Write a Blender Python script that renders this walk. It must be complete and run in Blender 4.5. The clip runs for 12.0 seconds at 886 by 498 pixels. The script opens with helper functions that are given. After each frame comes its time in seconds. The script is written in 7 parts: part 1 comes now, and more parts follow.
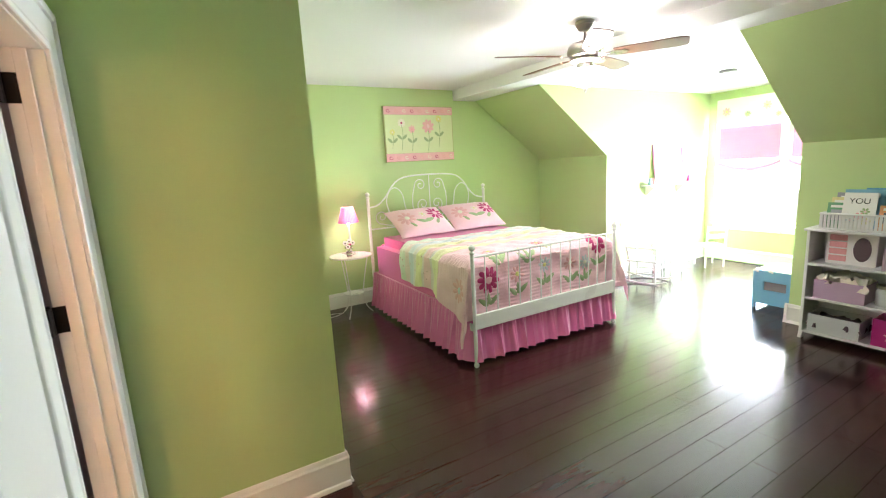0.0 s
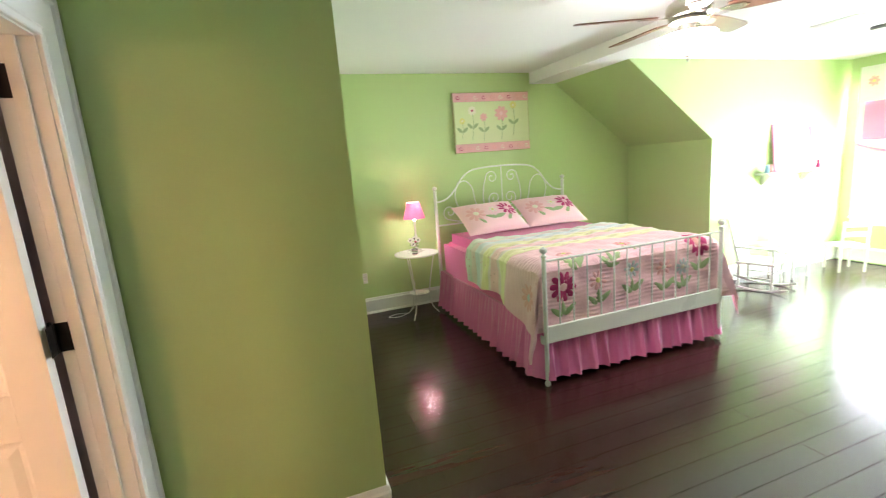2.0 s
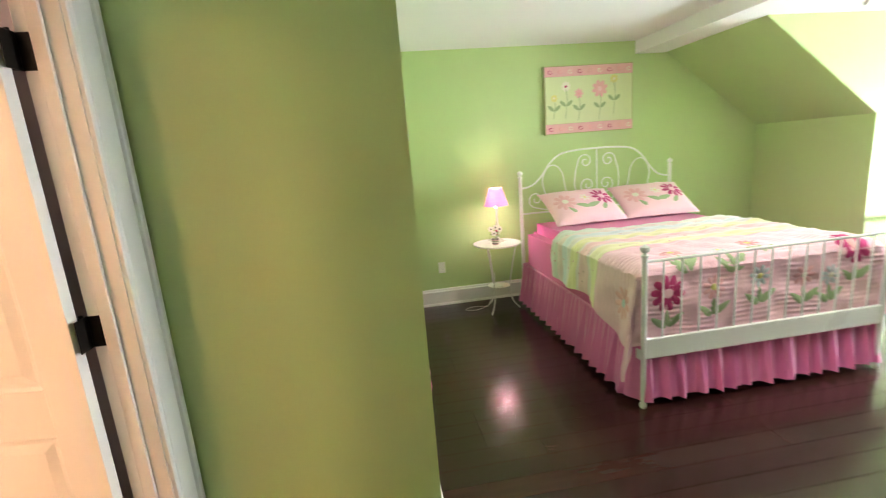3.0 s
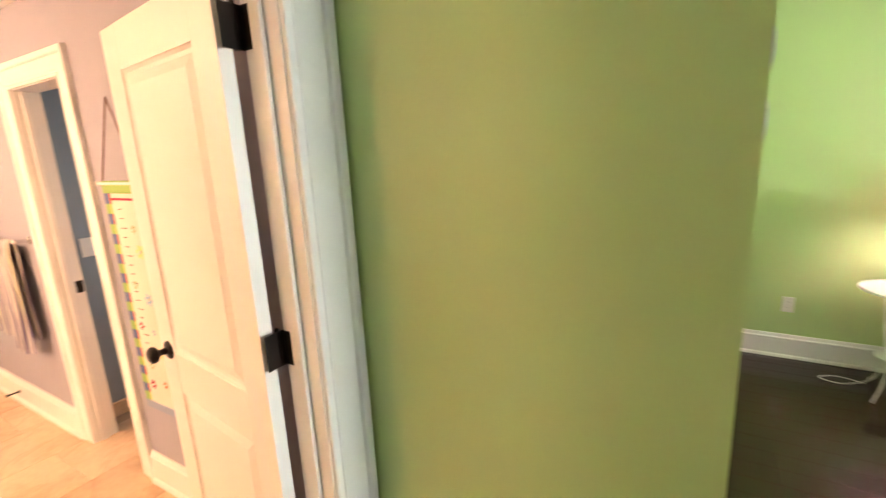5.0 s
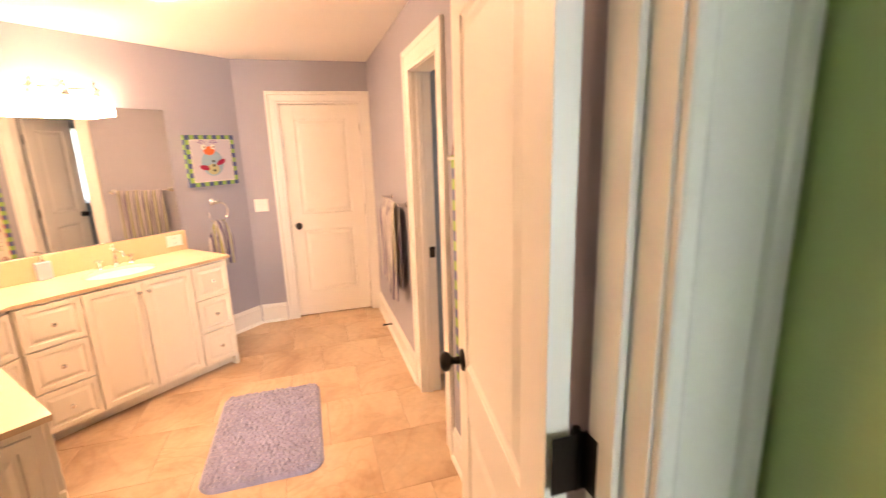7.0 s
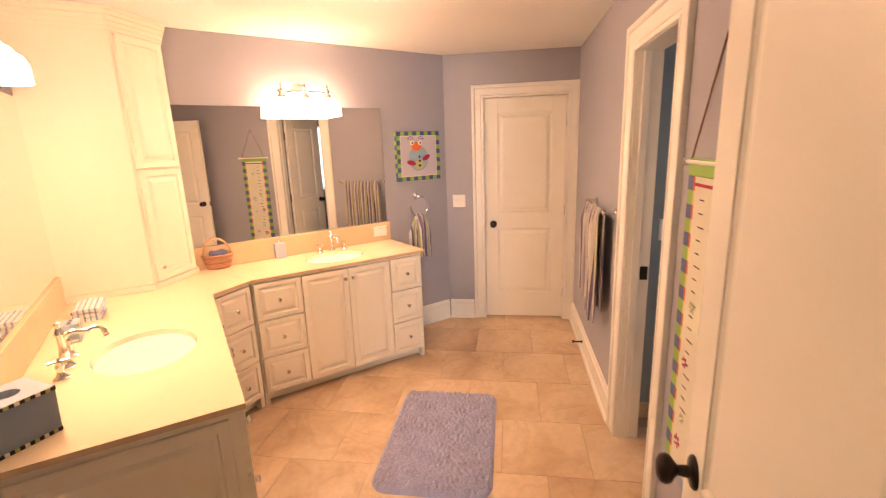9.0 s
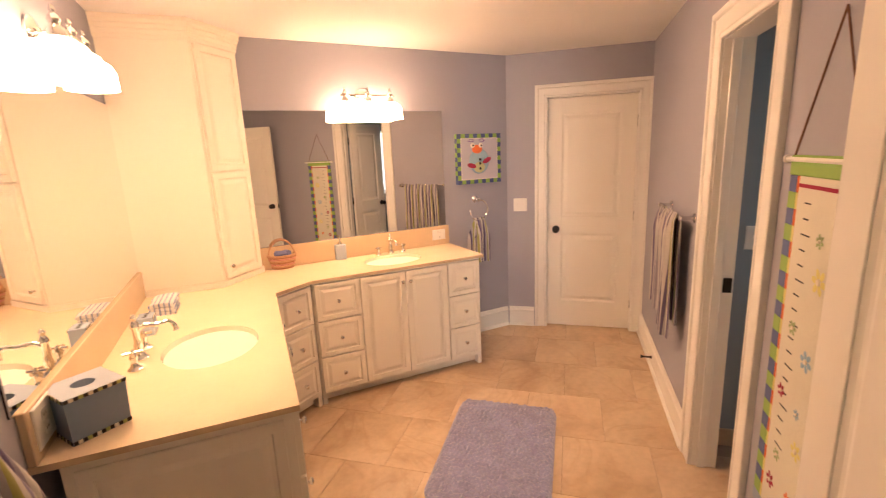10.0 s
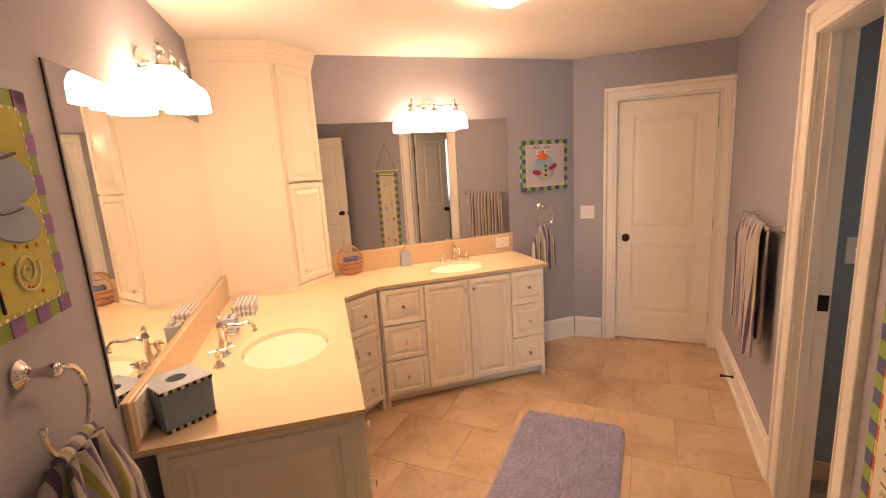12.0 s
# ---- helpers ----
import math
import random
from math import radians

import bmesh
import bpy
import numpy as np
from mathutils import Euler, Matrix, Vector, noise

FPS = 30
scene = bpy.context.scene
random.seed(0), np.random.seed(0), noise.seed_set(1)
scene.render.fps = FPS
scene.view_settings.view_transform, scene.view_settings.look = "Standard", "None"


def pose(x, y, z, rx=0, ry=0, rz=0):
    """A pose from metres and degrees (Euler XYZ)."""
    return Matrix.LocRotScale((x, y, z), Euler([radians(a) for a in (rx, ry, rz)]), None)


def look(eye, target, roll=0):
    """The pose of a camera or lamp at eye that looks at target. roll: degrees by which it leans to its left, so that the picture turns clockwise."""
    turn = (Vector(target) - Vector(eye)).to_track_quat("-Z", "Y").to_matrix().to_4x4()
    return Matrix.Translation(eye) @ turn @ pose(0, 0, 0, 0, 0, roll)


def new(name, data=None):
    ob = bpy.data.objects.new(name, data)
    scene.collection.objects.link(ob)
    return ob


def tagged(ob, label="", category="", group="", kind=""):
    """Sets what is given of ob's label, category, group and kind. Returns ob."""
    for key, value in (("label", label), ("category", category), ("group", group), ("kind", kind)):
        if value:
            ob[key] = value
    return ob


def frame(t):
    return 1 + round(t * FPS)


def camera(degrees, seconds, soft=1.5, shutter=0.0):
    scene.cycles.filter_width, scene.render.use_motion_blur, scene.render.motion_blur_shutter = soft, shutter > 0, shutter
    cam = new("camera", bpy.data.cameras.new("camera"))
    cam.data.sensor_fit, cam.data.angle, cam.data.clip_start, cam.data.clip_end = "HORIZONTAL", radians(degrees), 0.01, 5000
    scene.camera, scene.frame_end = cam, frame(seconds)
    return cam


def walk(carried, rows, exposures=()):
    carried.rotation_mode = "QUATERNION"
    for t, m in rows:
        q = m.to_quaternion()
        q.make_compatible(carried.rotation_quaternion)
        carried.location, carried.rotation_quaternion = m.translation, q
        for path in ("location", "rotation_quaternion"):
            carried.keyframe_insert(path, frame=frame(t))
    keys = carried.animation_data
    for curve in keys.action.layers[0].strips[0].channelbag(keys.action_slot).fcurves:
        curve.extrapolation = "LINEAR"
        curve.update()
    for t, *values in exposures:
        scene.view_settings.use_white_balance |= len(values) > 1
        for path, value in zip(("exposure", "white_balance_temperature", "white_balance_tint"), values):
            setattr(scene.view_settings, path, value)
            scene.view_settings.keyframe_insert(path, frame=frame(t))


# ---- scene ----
cam = camera(89.2, 12.0, soft=1.1, shutter=0.5)
PATH = [
    (0, (0.250, 1.418, 1.605), (1.2389, 3.1193, 1.247), -3.2),
    (0.5, (0.331, 1.463, 1.612), (1.296, 3.183, 1.275), -4.1),
    (1, (0.386, 1.537, 1.607), (1.288, 3.29, 1.273), -4.7),
    (1.5, (0.46, 1.617, 1.61), (1.267, 3.412, 1.255), -4.7),
    (2, (0.532, 1.702, 1.6), (1.193, 3.553, 1.228), -4.5),
    (2.5, (0.612, 1.838, 1.59), (1.104, 3.734, 1.185), -4.2),
    (4.5, (0.798, 2.494, 1.569), (0.155, 4.346, 1.175), -4.3),
    (5, (0.752, 2.659, 1.642), (-0.244, 4.338, 1.207), -2.8),
    (5.5, (0.677, 2.824, 1.637), (-0.63, 4.275, 1.206), -2.4),
    (6, (0.548, 2.951, 1.616), (-1.02, 4.116, 1.189), -1.4),
    (6.5, (0.444, 2.984, 1.629), (-1.3, 3.855, 1.183), -1.3),
    (7, (0.325, 3.026, 1.615), (-1.545, 3.578, 1.169), -1.8),
    (7.5, (0.232, 3.062, 1.617), (-1.703, 3.302, 1.174), -2.5),
    (9.5, (-0.05, 3.049, 1.647), (-1.958, 2.639, 1.206), -2.0),
    (10, (-0.072, 3.039, 1.624), (-1.95, 2.496, 1.203), -2.5),
    (10.5, (-0.068, 3.045, 1.647), (-1.905, 2.375, 1.229), -3.3),
    (11, (-0.076, 3.04, 1.64), (-1.88, 2.272, 1.246), -3.9),
    (11.5, (-0.073, 3.039, 1.641), (-1.862, 2.233, 1.257), -3.8),
    (12, (-0.068, 3.042, 1.646), (-1.856, 2.234, 1.261), -3.5),
]
EXPOSURES = [(0.0, 1.25, 6350, 14), (0.6, 1.05, 6350, 14), (1.0, 0.9, 6380, 14), (1.5, 0.9, 6420, 13), (2.5, 1.0, 6500, 12), (4.5, 1.3, 6800, 12), (5.5, 1.3, 6850, 12), (6.5, 1.08, 6850, 11), (7.5, 0.7, 6850, 11), (9.5, 0.25, 6850, 11), (10.2, 0.08, 6850, 11), (12.0, -0.15, 6850, 11)]
walk(cam, [(t, look(eye, target, roll)) for t, eye, target, roll in PATH], EXPOSURES)

# ---- light ----
world = bpy.data.worlds.new("world")
scene.world = world
world.use_nodes = True
wn = world.node_tree.nodes
sky = wn.new("ShaderNodeTexSky")
sky.sky_type = "NISHITA"
sky.sun_disc = False
sky.sun_elevation, sky.sun_rotation = radians(48), radians(70)
wn["Background"].inputs["Strength"].default_value = 0.12
world.node_tree.links.new(sky.outputs["Color"], wn["Background"].inputs["Color"])

SUN_DIR = Vector((math.sin(radians(70)) * math.cos(radians(48)), math.cos(radians(70)) * math.cos(radians(48)), math.sin(radians(48))))
sun = new("sun", bpy.data.lights.new("sun", "SUN"))
sun.data.energy, sun.data.angle, sun.data.color = 3.0, radians(0.6), (1.0, 0.95, 0.87)
sun.matrix_basis = look(SUN_DIR * 20, (0, 0, 0))


def window_light(place, target, width, height, watts):
    lamp = new("window_light", bpy.data.lights.new("window_light", "AREA"))
    lamp.data.shape, lamp.data.size, lamp.data.size_y = "RECTANGLE", width, height
    lamp.data.energy, lamp.data.color = watts, (0.82, 0.92, 1.0)
    lamp.matrix_basis = look(place, target)


window_light((7.37, 4.77, 1.35), (0, 4.77, 0.15), 0.80, 1.60, 215)
window_light((7.37, 3.85, 1.35), (0, 3.85, 0.15), 0.80, 1.60, 215)
window_light((-1.81, 5.37, 1.50), (-1.81, 3.0, 0.9), 0.76, 0.96, 2.5)

# ---- building helpers ----
def part(name, bm, material, parent=None, label="", smooth=False):
    """Link a bmesh as one mesh object, under a thing or a part."""
    bmesh.ops.recalc_face_normals(bm, faces=bm.faces)
    if smooth:
        for f in bm.faces:
            f.smooth = True
        for e in bm.edges:
            if len(e.link_faces) == 2 and e.calc_face_angle(0) > 0.75:
                e.smooth = False
    me = bpy.data.meshes.new(name)
    bm.to_mesh(me)
    bm.free()
    for m in material if isinstance(material, (list, tuple)) else [material]:
        me.materials.append(m)
    ob = new(name, me)
    if parent is not None:
        ob.parent = parent
    if label:
        ob["label"] = label
    return ob


def thing(name, m, label, category, group="", kind=""):
    return_ob = new(name)
    return_ob.empty_display_size = 0.1
    return_ob.matrix_basis = m
    return tagged(return_ob, label, category, group, kind)


def solo(name, bm, material, label, category, kind="", smooth=False, m=None, group=""):
    ob = tagged(part(name, bm, material, None, "", smooth), label, category, group, kind)
    if m is not None:
        ob.matrix_basis = m
    return ob


def add_box(bm, x0, x1, y0, y1, z0, z1, bevel=0.0, segments=1, m=None):
    made = bmesh.ops.create_cube(bm, size=1.0)["verts"]
    bmesh.ops.scale(bm, verts=made, vec=(x1 - x0, y1 - y0, z1 - z0))
    bmesh.ops.translate(bm, verts=made, vec=((x0 + x1) / 2, (y0 + y1) / 2, (z0 + z1) / 2))
    if bevel:
        edges = list({e for v in made for e in v.link_edges})
        out = bmesh.ops.bevel(bm, geom=edges, offset=bevel, segments=segments, affect="EDGES", profile=0.5)
        made = list({v for f in out["faces"] for v in f.verts} | {v for v in made if v.is_valid})
    if m is not None:
        bmesh.ops.transform(bm, matrix=m, verts=made)
    return made


def box(x0, x1, y0, y1, z0, z1, bevel=0.0, segments=1):
    bm = bmesh.new()
    add_box(bm, x0, x1, y0, y1, z0, z1, bevel, segments)
    return bm


def add_prism(bm, outline, a, b, axis="z", m=None):
    """A polygon stretched from a to b along an axis. For y the outline is (x, z), for x it is (y, z)."""
    put = {"z": lambda p, h: (p[0], p[1], h), "y": lambda p, h: (p[0], h, p[1]), "x": lambda p, h: (h, p[0], p[1])}[axis]
    low = [bm.verts.new(put(p, a)) for p in outline]
    top = [bm.verts.new(put(p, b)) for p in outline]
    bm.faces.new(low), bm.faces.new(top)
    for i in range(len(outline)):
        j = (i + 1) % len(outline)
        bm.faces.new((low[i], low[j], top[j], top[i]))
    if m is not None:
        bmesh.ops.transform(bm, matrix=m, verts=low + top)


def prism(outline, a, b, axis="z"):
    bm = bmesh.new()
    add_prism(bm, outline, a, b, axis)
    return bm


def add_lathe(bm, profile, n=24, m=None):
    """A profile of (radius, height) turned about z."""
    rings = []
    for r, z in profile:
        if r < 1e-5:
            rings.append([bm.verts.new((0, 0, z))])
        else:
            rings.append([bm.verts.new((r * math.cos(2 * math.pi * i / n), r * math.sin(2 * math.pi * i / n), z)) for i in range(n)])
    for a, b in zip(rings, rings[1:]):
        for i in range(n):
            j = (i + 1) % n
            if len(a) == 1 and len(b) > 1:
                bm.faces.new((a[0], b[i], b[j]))
            elif len(b) == 1 and len(a) > 1:
                bm.faces.new((a[i], a[j], b[0]))
            elif len(a) > 1:
                bm.faces.new((a[i], a[j], b[j], b[i]))
    if m is not None:
        bmesh.ops.transform(bm, matrix=m, verts=[v for r in rings for v in r])


def lathe(profile, n=24, m=None):
    bm = bmesh.new()
    add_lathe(bm, profile, n, m)
    return bm


def add_tube(bm, points, radius, n=8, closed=False, m=None):
    """A round bar along points; radius may be a list."""
    pts = [Vector(p) for p in points]
    k = len(pts)
    rad = radius if isinstance(radius, (list, tuple)) else [radius] * k
    rings, side = [], None
    for i, p in enumerate(pts):
        if closed:
            d = pts[(i + 1) % k] - pts[i - 1]
        else:
            d = pts[min(i + 1, k - 1)] - pts[max(i - 1, 0)]
        d.normalize()
        if side is None:
            side = d.orthogonal().normalized()
        side = (side - d * side.dot(d)).normalized()
        up = d.cross(side)
        rings.append([bm.verts.new(p + rad[i] * (math.cos(2 * math.pi * j / n) * side + math.sin(2 * math.pi * j / n) * up)) for j in range(n)])
    for a, b in list(zip(rings, rings[1:])) + ([(rings[-1], rings[0])] if closed else []):
        for j in range(n):
            bm.faces.new((a[j], a[(j + 1) % n], b[(j + 1) % n], b[j]))
    if not closed:
        bm.faces.new(rings[0]), bm.faces.new(rings[-1])
    if m is not None:
        bmesh.ops.transform(bm, matrix=m, verts=[v for r in rings for v in r])


def tube(points, radius, n=8, closed=False):
    bm = bmesh.new()
    add_tube(bm, points, radius, n, closed)
    return bm


def add_panel(bm, w, h, profile, m=None):
    """Nested rectangles, each (inset, depth); x is 0..w, z is 0..h, the front faces -y."""
    loops = []
    for inset, d in profile:
        loops.append([bm.verts.new(p) for p in ((inset, d, inset), (w - inset, d, inset), (w - inset, d, h - inset), (inset, d, h - inset))])
    for a, b in zip(loops, loops[1:]):
        for i in range(4):
            bm.faces.new((a[i], a[(i + 1) % 4], b[(i + 1) % 4], b[i]))
    bm.faces.new(loops[-1]), bm.faces.new(loops[0])
    if m is not None:
        bmesh.ops.transform(bm, matrix=m, verts=[v for r in loops for v in r])


def panel(w, h, profile):
    bm = bmesh.new()
    add_panel(bm, w, h, profile)
    return bm


def spline(points, per=8):
    """A smooth line through points."""
    p = [Vector(q) for q in points]
    p = [2 * p[0] - p[1]] + p + [2 * p[-1] - p[-2]]
    out = []
    for i in range(1, len(p) - 2):
        for s in range(per):
            t = s / per
            out.append(0.5 * ((2 * p[i]) + (p[i + 1] - p[i - 1]) * t + (2 * p[i - 1] - 5 * p[i] + 4 * p[i + 1] - p[i + 2]) * t * t + (3 * p[i] - p[i - 1] - 3 * p[i + 1] + p[i + 2]) * t ** 3))
    out.append(p[-2])
    return out


def add_sheet(bm, place, nu, nv, thick=0.0):
    """A cloth: place(u, v) with u, v in 0..1; thick gives it a back and a rim."""
    grid = [[Vector(place(i / nu, j / nv)) for j in range(nv + 1)] for i in range(nu + 1)]
    front = [[bm.verts.new(p) for p in row] for row in grid]
    for i in range(nu):
        for j in range(nv):
            bm.faces.new((front[i][j], front[i + 1][j], front[i + 1][j + 1], front[i][j + 1]))
    if not thick:
        return
    back = []
    for i in range(nu + 1):
        row = []
        for j in range(nv + 1):
            n = (grid[min(i + 1, nu)][j] - grid[max(i - 1, 0)][j]).cross(grid[i][min(j + 1, nv)] - grid[i][max(j - 1, 0)])
            row.append(bm.verts.new(grid[i][j] - (n.normalized() * thick if n.length > 1e-12 else Vector((0, 0, thick)))))
        back.append(row)
    for i in range(nu):
        for j in range(nv):
            bm.faces.new((back[i][j], back[i][j + 1], back[i + 1][j + 1], back[i + 1][j]))
    for i in range(nu):
        for j in (0, nv):
            bm.faces.new((front[i][j], front[i + 1][j], back[i + 1][j], back[i][j]))
    for j in range(nv):
        for i in (0, nu):
            bm.faces.new((front[i][j], front[i][j + 1], back[i][j + 1], back[i][j]))


def sheet(place, nu, nv, thick=0.0):
    bm = bmesh.new()
    add_sheet(bm, place, nu, nv, thick)
    return bm


def wall(name, a, b, thick, z0, z1, front, back, label, openings=(), tops=None):
    """A straight wall from a to b, whose seen face lies on the line a-b and whose body is to the left of it. Openings are (s0, s1, z0, z1)."""
    d = Vector((b[0] - a[0], b[1] - a[1]))
    length = d.length
    ss = sorted({0.0, length, *[o[0] for o in openings], *[o[1] for o in openings]})
    zs = sorted({z0, z1, *[o[2] for o in openings], *[o[3] for o in openings]})
    solid = {}
    for i in range(len(ss) - 1):
        for j in range(len(zs) - 1):
            cs, cz = (ss[i] + ss[i + 1]) / 2, (zs[j] + zs[j + 1]) / 2
            solid[i, j] = not any(o[0] < cs < o[1] and o[2] < cz < o[3] for o in openings)
    bm = bmesh.new()
    verts = {}

    def vert(i, k, j):
        if (i, k, j) not in verts:
            verts[i, k, j] = bm.verts.new((ss[i], k * thick, zs[j]))
        return verts[i, k, j]
    for (i, j), full in solid.items():
        if not full:
            continue
        bm.faces.new([vert(*q) for q in ((i, 0, j), (i + 1, 0, j), (i + 1, 0, j + 1), (i, 0, j + 1))]).material_index = 0
        bm.faces.new([vert(*q) for q in ((i, 1, j), (i, 1, j + 1), (i + 1, 1, j + 1), (i + 1, 1, j))]).material_index = 1
        for (di, dj), q in (((-1, 0), ((i, 0, j), (i, 0, j + 1), (i, 1, j + 1), (i, 1, j))), ((1, 0), ((i + 1, 0, j), (i + 1, 1, j), (i + 1, 1, j + 1), (i + 1, 0, j + 1))),
                            ((0, -1), ((i, 0, j), (i, 1, j), (i + 1, 1, j), (i + 1, 0, j))), ((0, 1), ((i, 0, j + 1), (i + 1, 0, j + 1), (i + 1, 1, j + 1), (i, 1, j + 1)))):
            if not solid.get((i + di, j + dj), False):
                bm.faces.new([vert(*k) for k in q]).material_index = 0
    ob = solo(name, bm, [front, back], label, "wall", "structure")
    ob.matrix_basis = pose(a[0], a[1], 0, 0, 0, math.degrees(math.atan2(d.y, d.x)))
    return ob

# ---- materials ----
def material(name, color, rough=0.5, metal=0.0, vary=0.06, scale=3.0, grain=0.03, grain_scale=120.0, bump=0.05, bump_scale=200.0, coat=0.0, random_piece=0.0, sheen=0.0, spec=0.5, stretch=(1, 1, 1)):
    """A painted or plain surface: colour varied at two scales, roughness broken up, fine relief."""
    mat = bpy.data.materials.new(name)
    mat.use_nodes = True
    n, l = mat.node_tree.nodes, mat.node_tree.links
    b = n["Principled BSDF"]
    co = n.new("ShaderNodeTexCoord")
    mp = n.new("ShaderNodeMapping")
    mp.inputs["Scale"].default_value = stretch
    l.new(co.outputs["Object"], mp.inputs["Vector"])
    big, small = n.new("ShaderNodeTexNoise"), n.new("ShaderNodeTexNoise")
    big.inputs["Scale"].default_value, big.inputs["Detail"].default_value = scale, 4
    small.inputs["Scale"].default_value, small.inputs["Detail"].default_value = grain_scale, 3
    for t in (big, small):
        l.new(mp.outputs["Vector"], t.inputs["Vector"])
    add = n.new("ShaderNodeMath")
    add.operation = "MULTIPLY_ADD"
    l.new(big.outputs["Fac"], add.inputs[0])
    add.inputs[1].default_value = vary * 2
    add.inputs[2].default_value = 1 - vary - grain
    add2 = n.new("ShaderNodeMath")
    add2.operation = "MULTIPLY_ADD"
    l.new(small.outputs["Fac"], add2.inputs[0])
    add2.inputs[1].default_value = grain * 2
    l.new(add.outputs[0], add2.inputs[2])
    last = add2.outputs[0]
    if random_piece:
        info = n.new("ShaderNodeObjectInfo")
        r = n.new("ShaderNodeMath")
        r.operation = "MULTIPLY_ADD"
        l.new(info.outputs["Random"], r.inputs[0])
        r.inputs[1].default_value, r.inputs[2].default_value = random_piece * 2, 1 - random_piece
        mul = n.new("ShaderNodeMath")
        mul.operation = "MULTIPLY"
        l.new(last, mul.inputs[0]), l.new(r.outputs[0], mul.inputs[1])
        last = mul.outputs[0]
    mix = n.new("ShaderNodeMix")
    mix.data_type, mix.blend_type = "RGBA", "MULTIPLY"
    mix.inputs[0].default_value = 1.0
    mix.inputs[6].default_value = (*color, 1)
    l.new(last, mix.inputs[7])
    l.new(mix.outputs[2], b.inputs["Base Color"])
    rr = n.new("ShaderNodeMath")
    rr.operation = "MULTIPLY_ADD"
    l.new(big.outputs["Fac"], rr.inputs[0])
    rr.inputs[1].default_value, rr.inputs[2].default_value = rough * 0.3, rough * 0.85
    l.new(rr.outputs[0], b.inputs["Roughness"])
    b.inputs["Metallic"].default_value = metal
    b.inputs["Coat Weight"].default_value = coat
    b.inputs["Coat Roughness"].default_value = 0.12
    b.inputs["Sheen Weight"].default_value = sheen
    b.inputs["Specular IOR Level"].default_value = spec
    if bump:
        fine = n.new("ShaderNodeTexNoise")
        fine.inputs["Scale"].default_value, fine.inputs["Detail"].default_value = bump_scale, 3
        l.new(mp.outputs["Vector"], fine.inputs["Vector"])
        bp = n.new("ShaderNodeBump")
        bp.inputs["Strength"].default_value, bp.inputs["Distance"].default_value = bump, 0.004
        l.new(fine.outputs["Fac"], bp.inputs["Height"])
        l.new(bp.outputs["Normal"], b.inputs["Normal"])
    return mat


def glow(name, color, strength):
    mat = bpy.data.materials.new(name)
    mat.use_nodes = True
    b = mat.node_tree.nodes["Principled BSDF"]
    b.inputs["Base Color"].default_value = (0.85, 0.85, 0.83, 1)
    b.inputs["Emission Color"].default_value = (*color, 1)
    b.inputs["Emission Strength"].default_value = strength
    b.inputs["Roughness"].default_value = 0.3
    return mat


def striped(name, colors, axis, width, rough=0.9, bump_scale=350.0):
    """Cloth with stripes of several colours across an object axis."""
    mat = material(name, colors[0], rough, bump=0.4, bump_scale=bump_scale, sheen=0.3, spec=0.2)
    n, l = mat.node_tree.nodes, mat.node_tree.links
    co = n.new("ShaderNodeTexCoord")
    sep = n.new("ShaderNodeSeparateXYZ")
    l.new(co.outputs["Object"], sep.inputs[0])
    m1 = n.new("ShaderNodeMath")
    m1.operation = "DIVIDE"
    l.new(sep.outputs[axis], m1.inputs[0])
    m1.inputs[1].default_value = width
    m2 = n.new("ShaderNodeMath")
    m2.operation = "FRACT"
    l.new(m1.outputs[0], m2.inputs[0])
    ramp = n.new("ShaderNodeValToRGB")
    ramp.color_ramp.interpolation = "CONSTANT"
    el = ramp.color_ramp.elements
    while len(el) < len(colors):
        el.new(0.5)
    for i, c in enumerate(colors):
        el[i].position, el[i].color = i / len(colors), (*c, 1)
    l.new(m2.outputs[0], ramp.inputs["Fac"])
    mix = [x for x in n if x.bl_idname == "ShaderNodeMix"][0]
    l.new(ramp.outputs["Color"], mix.inputs[6])
    return mat


GREEN = material("green_wall_paint", (0.48, 0.61, 0.27), 0.45, vary=0.03, scale=1.2, grain=0.02, bump=0.12, bump_scale=260, spec=0.5)
GREY = material("grey_lavender_wall_paint", (0.36, 0.36, 0.42), 0.6, vary=0.04, scale=1.2, grain=0.02, bump=0.12, bump_scale=260, spec=0.3)
BLUE_PAINT = material("slate_blue_wall_paint", (0.24, 0.29, 0.33), 0.6, vary=0.04, scale=1.2, bump=0.12, bump_scale=260, spec=0.3)
CEIL = material("ceiling_white_paint", (0.82, 0.81, 0.79), 0.85, vary=0.03, scale=0.8, bump=0.15, bump_scale=180, spec=0.2)
TRIM = material("white_trim_paint", (0.80, 0.79, 0.75), 0.35, vary=0.03, scale=4, bump=0.03, bump_scale=90)
DOOR_WHITE = material("white_door_paint", (0.82, 0.80, 0.74), 0.40, vary=0.015, scale=3, grain=0.01, bump=0.03, bump_scale=140)
DARK_DOOR = material("dark_stained_door_wood", (0.055, 0.022, 0.015), 0.35, vary=0.25, scale=3, grain=0.2, grain_scale=40, stretch=(1, 1, 0.1))
CABINET = material("cream_cabinet_paint", (0.82, 0.76, 0.65), 0.38, vary=0.015, scale=3, grain=0.01, bump=0.015, bump_scale=120)
PLANK = material("dark_stained_planks", (0.036, 0.012, 0.009), 0.24, vary=0.35, scale=2.0, grain=0.30, grain_scale=28, bump=0.10, bump_scale=40, coat=0.20, spec=0.30, random_piece=0.22, stretch=(0.12, 1, 1))


